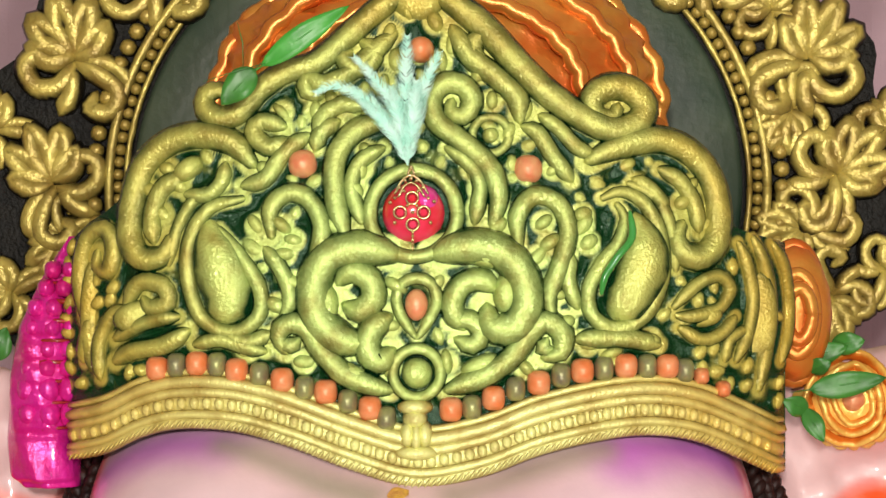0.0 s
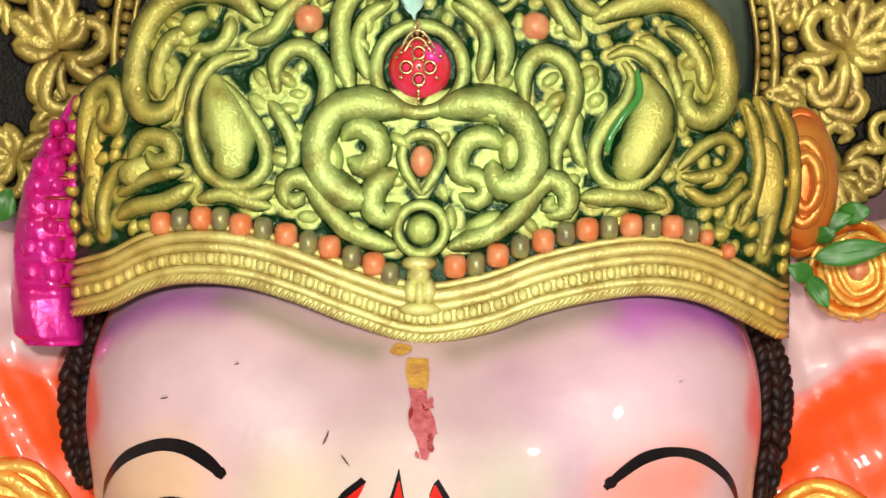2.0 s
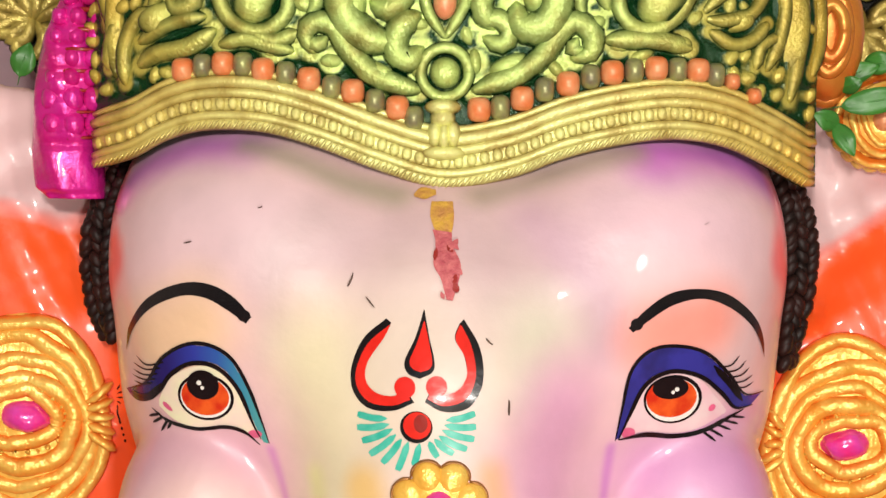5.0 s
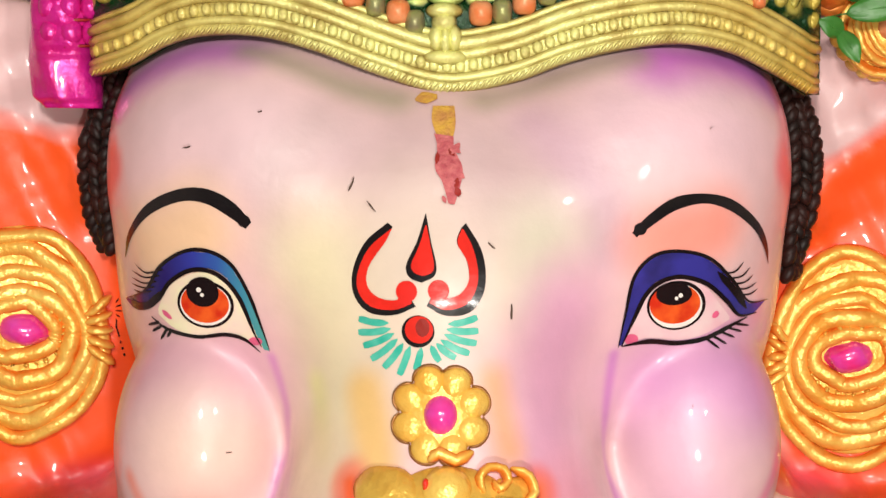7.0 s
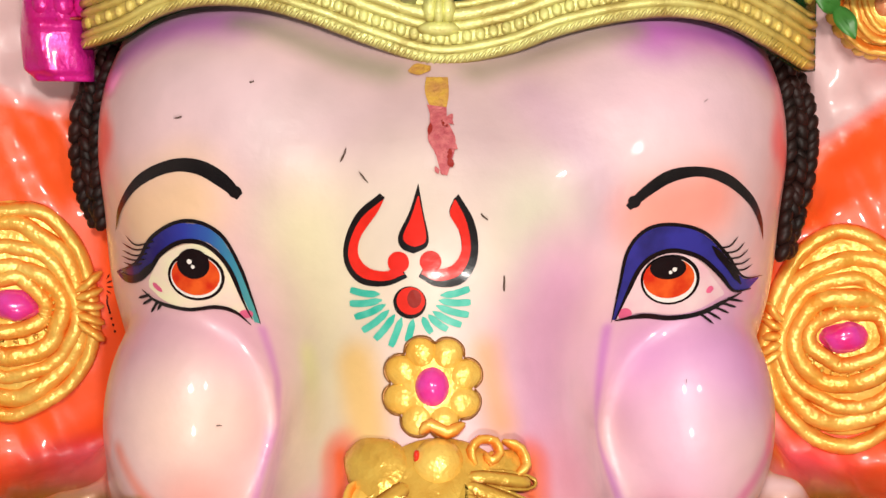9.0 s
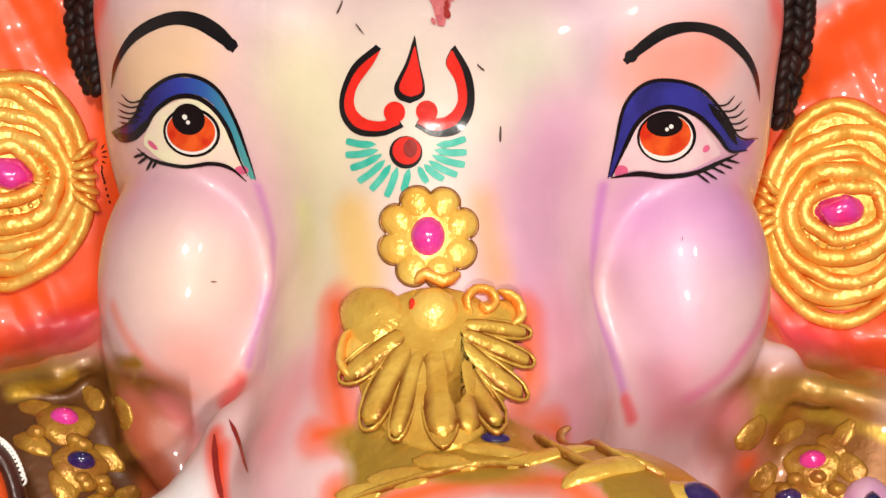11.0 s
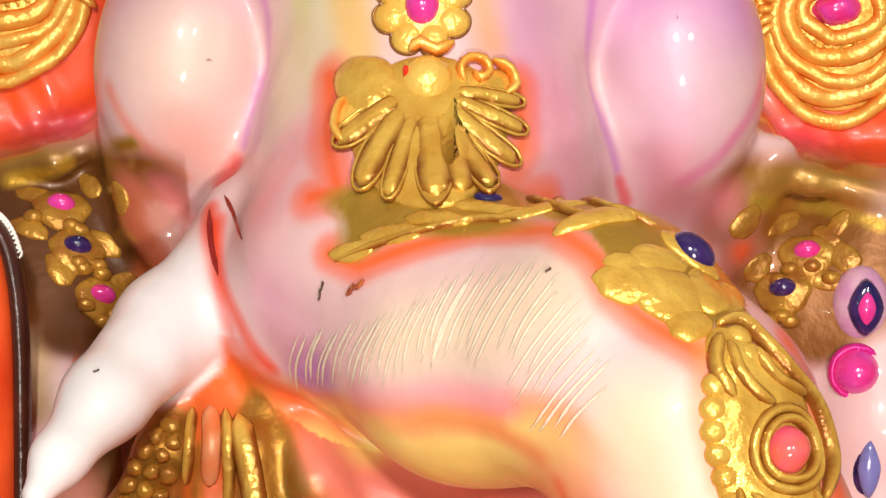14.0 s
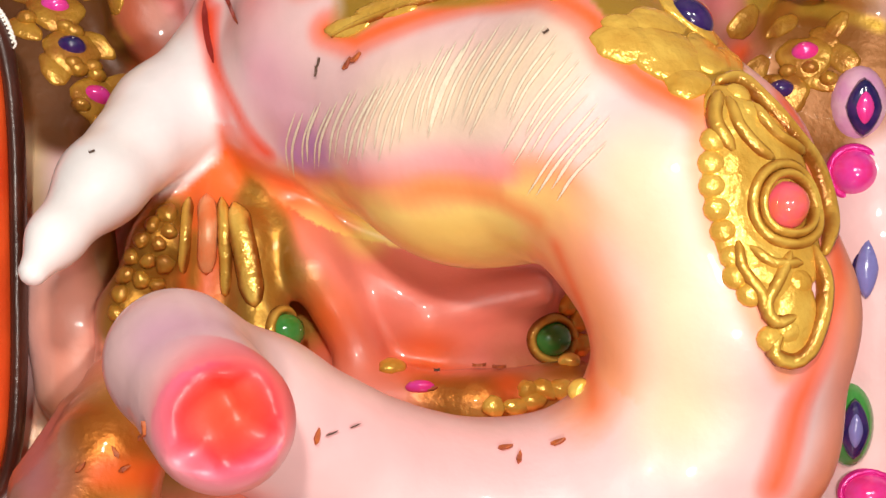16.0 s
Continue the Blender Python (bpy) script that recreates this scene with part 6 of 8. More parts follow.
# small vase under the middle ring
for c, rx, rz, h in (([(-0.0196, 1.3886)][0], 0.013, 0.006, 0.012), ([(-0.0196, 1.3806)][0], 0.009, 0.008, 0.013), ([(-0.0248, 1.3694)][0], 0.006, 0.010, 0.014), ([(-0.0188, 1.3678)][0], 0.005, 0.011, 0.016), ([(-0.0128, 1.3694)][0], 0.006, 0.010, 0.014), ([(-0.0188, 1.3567)][0], 0.016, 0.006, 0.013)):
    stone(c, rx, rz, h, GOLD_BAND, "", "vase", lift=0.003)
# round side boss
bc = (0.2713, 1.5450, 1.4502)
for k in range(4):
    bm = bmesh.new()
    pts = [(bc[0] + (0.014 + 0.006 * k) * math.cos(a) * 0.7, bc[1] - 0.022 + 0.008 * k, bc[2] + (0.020 + 0.011 * k) * math.sin(a)) for a in np.linspace(0, 2 * math.pi, 33)]
    sweep(bm, pts, 0.0055, 0.006, ends=(1, 1))
    part("ring", bm, COPPER, crown, "orange-gold side boss")
bm = bmesh.new()
dome(bm, bc, 0.03, 0.055, 0.02)
part("boss", bm, COPPER, crown)

# upper tier of the crown, behind the front
tier = thing("crown_dome", "orange-gold embossed dome rising behind the crown front", "crown")
c = (-0.0040, 1.5850, 1.6125)
bm = bmesh.new()
bmesh.ops.create_uvsphere(bm, u_segments=96, v_segments=64, radius=1)
for v in bm.verts:
    p = v.co.copy()
    a = math.atan2(p.z, p.x)
    r = math.hypot(p.x, p.z)
    e = 1 + 0.018 * math.sin(a * 34) * (r > 0.6) + 0.03 * math.sin(r * 42 + 2 * math.sin(a * 9)) * 0.5 + 0.05 * noise.noise(p * 5) + 0.03 * noise.noise(p * 14)
    v.co = Vector((c[0] + 0.178 * p.x * e, c[1] + 0.085 * p.y * e, c[2] + 0.128 * p.z * e))
part("dome", bm, COPPER, tier)
for k, (rx, rz, dy) in enumerate(((0.175, 0.126, -0.012), (0.150, 0.106, -0.05), (0.11, 0.08, -0.075))):
    bm = bmesh.new()
    sweep(bm, [(c[0] + rx * math.cos(a) * (1 + 0.012 * math.sin(a * 30)), c[1] + dy, c[2] + rz * math.sin(a) * (1 + 0.012 * math.sin(a * 30))) for a in np.linspace(0, 2 * math.pi, 160)], 0.007, 0.007, ends=(1, 1))
    part("ridge", bm, COPPER, tier)

# ---- aureole behind the head ----
halo = thing("aureole", "dark oval aureole with aged gold flowers and bead rims", "aureole")
HC, HY = (-0.0042, 1.6600, 1.5521), 1.685


def on_halo(a, f, lift=0.0):
    """The place at angle a and at f of the way from the middle to the outer rim."""
    rx, rz = 0.392, 0.292
    return Vector((HC[0] + rx * f * math.cos(a), HY - lift, HC[2] + rz * f * math.sin(a)))


bm = bmesh.new()
rings_ = []
for y in (0.0, -0.03):
    rings_.append([bm.verts.new(on_halo(2 * math.pi * k / 180, 1.0 + 0.025 * math.sin(k * math.pi / 5.0) + 0.008 * noise.noise(Vector((k * 0.3, 0, 0))), y)) for k in range(180)])
    bm.faces.new(rings_[-1])
for k in range(180):
    bm.faces.new((rings_[0][k], rings_[0][(k + 1) % 180], rings_[1][(k + 1) % 180], rings_[1][k]))
bmesh.ops.recalc_face_normals(bm, faces=bm.faces)
part("ground", bm, BLACK, halo, "black pitted ground", False)
bm = bmesh.new()
dome(bm, on_halo(0, 0, 0.001), 0.392 * 0.665, 0.292 * 0.83, 0.006, n=90, rows=6)
part("panel", bm, PANEL_GREEN, halo, "dull green brushed panel")


def rim_point(a, g, lift):
    return Vector((HC[0] + (0.262 + g) * math.cos(a), HY - lift, HC[2] + (0.243 + g) * math.sin(a)))


for g, wide, lift in ((0.014, 0.005, 0.006), (0.0, 0.003, 0.004)):
    bm = bmesh.new()
    sweep(bm, [rim_point(a, g, lift) for a in np.linspace(0, 2 * math.pi, 140)], wide, wide * 1.3, ends=(1, 1))
    part("rim", bm, GOLD_OLD, halo)
for g, size, count in ((0.007, 0.0055, 150), (0.027, 0.0075, 112)):
    proto = bmesh.new()
    dome(proto, (0, 0, 0), size, size, size * 1.2, n=10, rows=3, square=2.6)
    first = part("bead", proto, GOLD_OLD, halo)
    for k in range(count):
        a = 2 * math.pi * k / count
        if math.sin(a) < -0.75:
            continue
        ob = first if k == 0 else new("bead", first.data)
        ob.parent = halo
        ob.matrix_basis = Matrix.Translation(rim_point(a, g, 0.004)) @ Matrix.Rotation(-a, 4, "Y")


def halo_bar(pts, wide, high=None):
    bm = bmesh.new()
    sweep(bm, [(p[0], HY - 0.004, p[1]) for p in spline(pts, 0.004)], wide, high or wide * 1.1, ends=(0.4, 0.5), sides=7)
    part("scroll", bm, GOLD_OLD, halo)


def blossom(x, z, size, turn, flip=1):
    """A fan of petals over two curling leaves."""
    def put(u, v):
        u *= flip
        return (x + size * (u * math.cos(turn) - v * math.sin(turn)), z + size * (u * math.sin(turn) + v * math.cos(turn)))
    for a, l in ((-1.25, 0.75), (-0.7, 0.95), (-0.1, 1.05), (0.5, 0.98), (1.1, 0.75)):
        tip, side = (l * math.sin(a), 0.2 + l * math.cos(a)), (0.16 * math.cos(a), -0.16 * math.sin(a))
        halo_bar([put(0, 0.1), put(tip[0] * 0.55 + side[0], tip[1] * 0.55 + side[1]), put(*tip), put(tip[0] * 0.6 - side[0], tip[1] * 0.6 - side[1]), put(0.02, 0.15)], 0.23 * size)
    halo_bar([put(0, 0), put(-0.35, -0.35), put(-0.8, -0.3), put(-0.95, 0.1), put(-0.65, 0.3), put(-0.5, 0.05)], 0.23 * size)
    halo_bar([put(0, 0), put(0.4, -0.3), put(0.7, -0.7), put(0.45, -1.05), put(0.1, -0.9), put(0.25, -0.65)], 0.23 * size)
    halo_bar([put(0.1, 0), put(0.55, -0.1), put(0.85, -0.4), put(0.85, -0.7)], 0.19 * size)
    halo_bar([put(-0.1, -0.1), put(-0.15, -0.5), put(-0.45, -0.85)], 0.23 * size)


for x, z, size, turn, flip in ((*[(-0.3088, 1.6563)][0], 0.045, 0.2, 1), (*[(-0.3254, 1.5524)][0], 0.042, 0.5, -1), (*[(-0.3183, 1.5099)][0], 0.030, 2.6, 1), (*[(-0.3750, 1.5996)][0], 0.032, 0.6, 1),
                               (*[(0.3051, 1.6563)][0], 0.045, -0.4, -1), (*[(0.2956, 1.6185)][0], 0.032, 2.4, 1), (*[(0.3287, 1.5619)][0], 0.042, -0.9, 1), (*[(0.3051, 1.5194)][0], 0.036, 2.0, -1),
                               (*[(0.3759, 1.5949)][0], 0.034, -0.6, 1), (*[(0.2767, 1.6988)][0], 0.032, 0.4, 1), (*[(0.3287, 1.4627)][0], 0.034, 2.8, 1), (*[(-0.2474, 1.7271)][0], 0.042, 0.6, 1),
                               (*[(-0.3608, 1.4627)][0], 0.032, 1.2, 1), (*[(0.3712, 1.4816)][0], 0.03, -1.2, 1), (*[(0.2248, 1.7366)][0], 0.042, -0.6, -1), (*[(-0.1341, 1.7744)][0], 0.045, 0.3, 1), (*[(0.1209, 1.7744)][0], 0.045, -0.3, -1), (*[(-0.0066, 1.7885)][0], 0.045, 0, 1)):
    blossom(x, z, size, turn, flip)


# ---- ornaments laid on the statue ----
def skin_at(c, lift=0.0):
    """The place on the statue at (x, z) from the front, or next to (x, y, z)."""
    if len(c) == 2:
        return on_skin(c[0], c[1], lift)
    p, n_, _, _ = TREE.find_nearest(Vector(c))
    return p + n_ * lift, n_


def lay_bar(name, pts, wide, high, material, parent, label="", lift=0.0, ends=(0.5, 0.5), step=0.004, sides=8):
    run = spline(pts, step) if len(pts) < 30 else pts
    got = [skin_at(p, lift) for p in run]
    bm = bmesh.new()
    sweep(bm, [g[0] for g in got], wide, high, up=[Vector(g[1]) for g in got], ends=ends, sides=sides)
    return part(name, bm, material, parent, label)


def frame_at(c):
    p, n_ = skin_at(c)
    u = Vector((1, 0, 0))
    u = (u - n_ * u.dot(n_)).normalized()
    return p, u, n_.cross(u) * (1 if n_.cross(u).z > 0 else -1)


def lay_ring(name, c, rx, rz, wide, high, material, parent, lift=0.0, n=40):
    p, u, v = frame_at(c)
    return lay_bar(name, [tuple(p + u * rx * math.cos(a) + v * rz * math.sin(a)) for a in np.linspace(0, 2 * math.pi, n)], wide, high, material, parent, lift=lift, ends=(1, 1))


def lay_dome(name, c, rx, rz, high, material, parent, label="", turn=0.0, n=24, rows=5, square=2.0, wobble=0.0):
    """A cushion that follows the form under it."""
    bm, last, ca, sa = bmesh.new(), None, math.cos(turn), math.sin(turn)
    p0, u, v = frame_at(c)
    for j in range(rows + 1):
        e = j / rows * math.pi / 2
        ring_ = []
        for k in range(1 if j == rows else n):
            a = 2 * math.pi * k / n
            q = (abs(math.cos(a)) ** square + abs(math.sin(a)) ** square) ** (-1 / square) * (1 + wobble * (math.sin(a * 3 + turn * 9) + 0.6 * math.sin(a * 7 + turn * 5)))
            x, z = rx * math.cos(e) * math.cos(a) * q, rz * math.cos(e) * math.sin(a) * q
            x, z = x * ca - z * sa, x * sa + z * ca
            p, m_ = skin_at((c[0] + x, c[1] + z)) if len(c) == 2 else skin_at(p0 + u * x + v * z)
            ring_.append(bm.verts.new(p + m_ * (high * math.sin(e) - 0.002 * (j == 0))))
        if last and j < rows:
            for k in range(n):
                bm.faces.new((last[k], last[(k + 1) % n], ring_[(k + 1) % n], ring_[k]))
        elif last:
            for k in range(n):
                bm.faces.new((last[k], last[(k + 1) % n], ring_[0]))
        else:
            bm.faces.new(ring_)
        last = ring_
    bmesh.ops.recalc_face_normals(bm, faces=bm.faces)
    return part(name, bm, material, parent, label)


# flower between the eyes and the trunk
flower = thing("forehead_flower", "gold relief flower with a pink stone on the trunk", "ornament")
fc = [(-0.0196, 1.1199)][0]
lay_dome("base", fc, 0.027, 0.029, 0.0055, GOLD_PALE, flower)
for k in range(8):
    a = 2 * math.pi * k / 8 + 0.35
    p = (fc[0] + 0.0215 * math.cos(a), fc[1] + 0.0225 * math.sin(a))
    lay_dome("petal", p, 0.0120, 0.0105, 0.0065, GOLD_PALE, flower, turn=a)
    lay_bar("petal_edge", [(p[0] + 0.0115 * math.cos(a + t), p[1] + 0.0112 * math.sin(a + t)) for t in (-1.2, -0.6, 0, 0.6, 1.2)], 0.0014, 0.003, GOLD_RIM, flower, step=0.002)
lay_dome("stone", fc, 0.0115, 0.0140, 0.013, PINK, flower, "pink glossy oval stone", n=24, rows=7)
# shell-shaped ornament below it
shell = thing("trunk_shell", "gold relief shell ornament on the root of the trunk", "ornament")
lay_dome("base", (-0.0135, 1.0410), 0.052, 0.048, 0.0085, GOLD, shell, n=40, rows=5)
lay_dome("lobe", (-0.0538, 1.0663), 0.0225, 0.0211, 0.011, GOLD, shell, n=30, wobble=0.03)
lay_dome("lobe", (-0.0641, 1.0468), 0.0109, 0.0124, 0.007, GOLD_PALE, shell, wobble=0.05)
lay_dome("lobe", (0.0255, 1.0677), 0.0145, 0.0131, 0.006, GOLD, shell, wobble=0.05)
lay_dome("ball", (-0.0153, 1.0714), 0.0167, 0.0160, 0.015, GOLD_PALE, shell, n=28, rows=8)
lay_dome("chip", (-0.0282, 1.0741), 0.0030, 0.0050, 0.0135, P_RED, shell, "small red stone")
lay_bar("petal", [(-0.0314, 1.0576), (-0.0498, 1.0438), (-0.0660, 1.0309)], 0.0087, 0.0055, GOLD, shell, lift=0.004, ends=(0.30, 0.85), sides=10)
lay_bar("petal_edge", [(-0.0327, 1.0592), (-0.0549, 1.0497), (-0.0704, 1.0356), (-0.0721, 1.0263), (-0.0617, 1.0262), (-0.0448, 1.0380), (-0.0300, 1.0559)], 0.0013, 0.0022, GOLD, shell, lift=0.0050, step=0.003, sides=6)
lay_bar("petal", [(-0.0290, 1.0520), (-0.0426, 1.0286), (-0.0523, 1.0083)], 0.0098, 0.0055, GOLD, shell, lift=0.004, ends=(0.30, 0.85), sides=10)
lay_bar("petal_edge", [(-0.0312, 1.0531), (-0.0505, 1.0324), (-0.0588, 1.0113), (-0.0561, 1.0011), (-0.0458, 1.0053), (-0.0348, 1.0248), (-0.0268, 1.0509)], 0.0013, 0.0022, GOLD, shell, lift=0.0050, step=0.003, sides=6)
lay_bar("petal", [(-0.0227, 1.0485), (-0.0302, 1.0238), (-0.0355, 1.0014)], 0.0073, 0.0055, GOLD, shell, lift=0.004, ends=(0.30, 0.85), sides=10)
lay_bar("petal_edge", [(-0.0245, 1.0490), (-0.0364, 1.0254), (-0.0407, 1.0026), (-0.0371, 0.9957), (-0.0304, 1.0002), (-0.0239, 1.0222), (-0.0210, 1.0481)], 0.0013, 0.0022, GOLD, shell, lift=0.0050, step=0.003, sides=6)
lay_bar("petal", [(-0.0144, 1.0508), (-0.0117, 1.0273), (-0.0081, 1.0034)], 0.0131, 0.0055, GOLD, shell, lift=0.004, ends=(0.30, 0.85), sides=10)
lay_bar("petal_edge", [(-0.0177, 1.0504), (-0.0232, 1.0261), (-0.0175, 1.0024), (-0.0067, 0.9936), (0.0013, 1.0044), (-0.0002, 1.0283), (-0.0112, 1.0511)], 0.0013, 0.0022, GOLD, shell, lift=0.0050, step=0.003, sides=6)
lay_bar("petal", [(-0.0057, 1.0498), (0.0077, 1.0265), (0.0235, 1.0064)], 0.0091, 0.0055, GOLD, shell, lift=0.004, ends=(0.30, 0.85), sides=10)
lay_bar("petal_edge", [(-0.0076, 1.0486), (0.0009, 1.0226), (0.0178, 1.0037), (0.0275, 1.0010), (0.0294, 1.0089), (0.0146, 1.0305), (-0.0038, 1.0510)], 0.0013, 0.0022, GOLD, shell, lift=0.0050, step=0.003, sides=6)
lay_bar("petal", [(-0.0029, 1.0530), (0.0163, 1.0368), (0.0369, 1.0210)], 0.0076, 0.0055, GOLD, shell, lift=0.004, ends=(0.30, 0.85), sides=10)
lay_bar("petal_edge", [(-0.0041, 1.0515), (0.0119, 1.0318), (0.0332, 1.0170), (0.0423, 1.0166), (0.0406, 1.0251), (0.0206, 1.0418), (-0.0017, 1.0544)], 0.0013, 0.0022, GOLD, shell, lift=0.0050, step=0.003, sides=6)
lay_bar("petal", [(-0.0004, 1.0580), (0.0198, 1.0502), (0.0421, 1.0399)], 0.0062, 0.0055, GOLD, shell, lift=0.004, ends=(0.30, 0.85), sides=10)
lay_bar("petal_edge", [(-0.0010, 1.0566), (0.0176, 1.0452), (0.0402, 1.0358), (0.0473, 1.0376), (0.0440, 1.0441), (0.0220, 1.0552), (0.0002, 1.0594)], 0.0013, 0.0022, GOLD, shell, lift=0.0050, step=0.003, sides=6)
lay_bar("petal", [(0.0006, 1.0623), (0.0197, 1.0609), (0.0405, 1.0572)], 0.0055, 0.0055, GOLD, shell, lift=0.004, ends=(0.30, 0.85), sides=10)
lay_bar("petal_edge", [(0.0005, 1.0609), (0.0191, 1.0561), (0.0400, 1.0532), (0.0455, 1.0565), (0.0410, 1.0612), (0.0203, 1.0657), (0.0008, 1.0636)], 0.0013, 0.0022, GOLD, shell, lift=0.0050, step=0.003, sides=6)
lay_bar("petal", [(-0.0079, 1.0494), (-0.0002, 1.0256), (0.0073, 1.0042)], 0.0091, 0.0060, GOLD, shell, lift=0.0045, ends=(0.30, 0.85), sides=10)
lay_dome("lobe", (0.0033, 1.0289), 0.0085, 0.0190, 0.0125, GOLD, shell, turn=0.25)
lay_bar("curl", [(0.0078, 1.0702), (0.0047, 1.0785), (0.0105, 1.0855), (0.0194, 1.0841), (0.0225, 1.0761), (0.0170, 1.0717), (0.0136, 1.0760)], 0.0033, 0.006, GOLD_PALE, shell, lift=0.005)
lay_bar("curl", [(0.0254, 1.0841), (0.0355, 1.0787), (0.0393, 1.0677), (0.0337, 1.0623)], 0.0033, 0.006, GOLD_PALE, shell, lift=0.005)
lay_bar("curl", [(-0.0263, 1.0901), (-0.0202, 1.0953), (-0.0101, 1.0903), (0.0001, 1.0956)], 0.0044, 0.006, GOLD_PALE, shell, lift=0.005)
lay_bar("curl", [(-0.0661, 1.0566), (-0.0702, 1.0483), (-0.0717, 1.0368), (-0.0667, 1.0295)], 0.0033, 0.006, GOLD_PALE, shell, lift=0.005)
# gilt saddle over the bend
saddle = thing("trunk_saddle", "gold relief saddle ornament with dark blue stones over the trunk", "ornament")
rnd = random.Random(11)
for c, rx, rz in (([(0.1037, 1.1375, 0.9622)][0], 0.022, 0.014), ([(0.1263, 1.1378, 0.9562)][0], 0.024, 0.020), ([(0.1363, 1.1236, 0.9405)][0], 0.014, 0.012), ([(0.1008, 1.1444, 0.9711)][0], 0.012, 0.010), ([(0.1501, 1.1485, 0.9553)][0], 0.016, 0.018), ([(0.1643, 1.1579, 0.9528)][0], 0.010, 0.018), ([(0.1209, 1.1530, 0.9738)][0], 0.020, 0.012),
                  ([(0.1429, 1.1753, 0.9762)][0], 0.022, 0.014), ([(0.0865, 1.1791, 0.9954)][0], 0.03, 0.010), ([(0.0547, 1.2122, 0.9966)][0], 0.03, 0.009), ([(0.0244, 1.2286, 0.9961)][0], 0.024, 0.007), ([(-0.0065, 1.2241, 0.9890)][0], 0.022, 0.007), ([(-0.0339, 1.2263, 0.9790)][0], 0.022, 0.008), ([(-0.0583, 1.2339, 0.9674)][0], 0.018, 0.007)):
    lay_dome("lump", c, rx, rz, rnd.uniform(0.0025, 0.0045), GOLD, saddle, turn=rnd.uniform(-0.4, 0.4), wobble=0.07, rows=6)
lay_bar("fold", [(0.0742, 1.3242, 0.9957), (0.0883, 1.2065, 1.0011), (0.1070, 1.1872, 0.9968), (0.1216, 1.1814, 0.9909)], 0.0035, 0.005, GOLD, saddle)
lay_bar("fold", [(0.0495, 1.2594, 0.9999), (0.0677, 1.2002, 0.9978), (0.0861, 1.1726, 0.9927)], 0.0035, 0.005, GOLD, saddle)
lay_bar("edge", [(-0.0690, 1.2383, 0.9608), (-0.0407, 1.2254, 0.9731), (-0.0132, 1.2183, 0.9825), (0.0175, 1.2149, 0.9895), (0.0443, 1.2029, 0.9917)], 0.0022, 0.004, GOLD, saddle)
lay_dome("stone", (0.1433, 1.1758, 0.9762), 0.0150, 0.0118, 0.0110, BLUE, saddle, "dark blue glossy oval stone", turn=-0.35, n=24, rows=6)
lay_dome("stone", (0.0244, 1.2442, 1.0014), 0.0095, 0.0060, 0.0035, BLUE, saddle, "dark blue glossy oval stone")
# jewelled crest on the outer side of the trunk
crest = thing("trunk_crest", "gold scrolled crest with an orange stone on the trunk", "ornament")
gc = [(0.1884, 1.1020, 0.8737)][0]
for c, rx, rz, t in (([(0.1848, 1.1074, 0.8944)][0], 0.028, 0.040, 0.3), ([(0.1901, 1.0934, 0.8554)][0], 0.024, 0.030, 0.0), ([(0.1936, 1.0785, 0.8171)][0], 0.014, 0.026, 0.0), ([(0.1625, 1.1111, 0.9220)][0], 0.018, 0.026, 0.4), ([(0.1645, 1.0958, 0.8889)][0], 0.024, 0.036, 0.0), ([(0.1690, 1.0871, 0.8558)][0], 0.020, 0.028, 0.4), ([(0.1796, 1.0823, 0.8411)][0], 0.018, 0.02, 0.0)):
    lay_dome("base", c, rx, rz, 0.005, GOLD, crest, turn=t, n=24)
for wide, pts in ((0.0050, [(0.1530, 1.1264, 0.9398), (0.1652, 1.1346, 0.9413), (0.1773, 1.1282, 0.9307), (0.1934, 1.1259, 0.9136), (0.2098, 1.1334, 0.8926), (0.2175, 1.1301, 0.8674), (0.2114, 1.1034, 0.8482)]), (0.0045, [(0.1568, 1.1173, 0.9309), (0.1621, 1.1067, 0.9160), (0.1731, 1.1048, 0.9038), (0.1814, 1.1073, 0.8991)]), (0.0040, [(0.1698, 1.1199, 0.9278), (0.1822, 1.1150, 0.9126), (0.2000, 1.1248, 0.9011)]), (0.0050, [(0.1523, 1.1192, 0.9339), (0.1494, 1.1055, 0.9190), (0.1583, 1.0993, 0.9040)]),
                  (0.0050, [(0.2037, 1.0993, 0.8517), (0.2093, 1.0924, 0.8339), (0.2071, 1.0852, 0.8162), (0.1999, 1.0806, 0.7981), (0.1897, 1.0772, 0.7930), (0.1804, 1.0741, 0.7983), (0.1841, 1.0747, 0.8082)]), (0.0042, [(0.1897, 1.0898, 0.8496), (0.1825, 1.0805, 0.8352), (0.1760, 1.0753, 0.8235), (0.1808, 1.0745, 0.8144), (0.1920, 1.0779, 0.8171)]), (0.0040, [(0.1612, 1.0862, 0.8558), (0.1640, 1.0805, 0.8411), (0.1730, 1.0767, 0.8294), (0.1761, 1.0741, 0.8175)]), (0.0035, [(0.1674, 1.0856, 0.8529), (0.1797, 1.0837, 0.8440), (0.1960, 1.0895, 0.8435)])):
    lay_bar("scroll", pts, wide, 0.0065, GOLD, crest, lift=0.002)
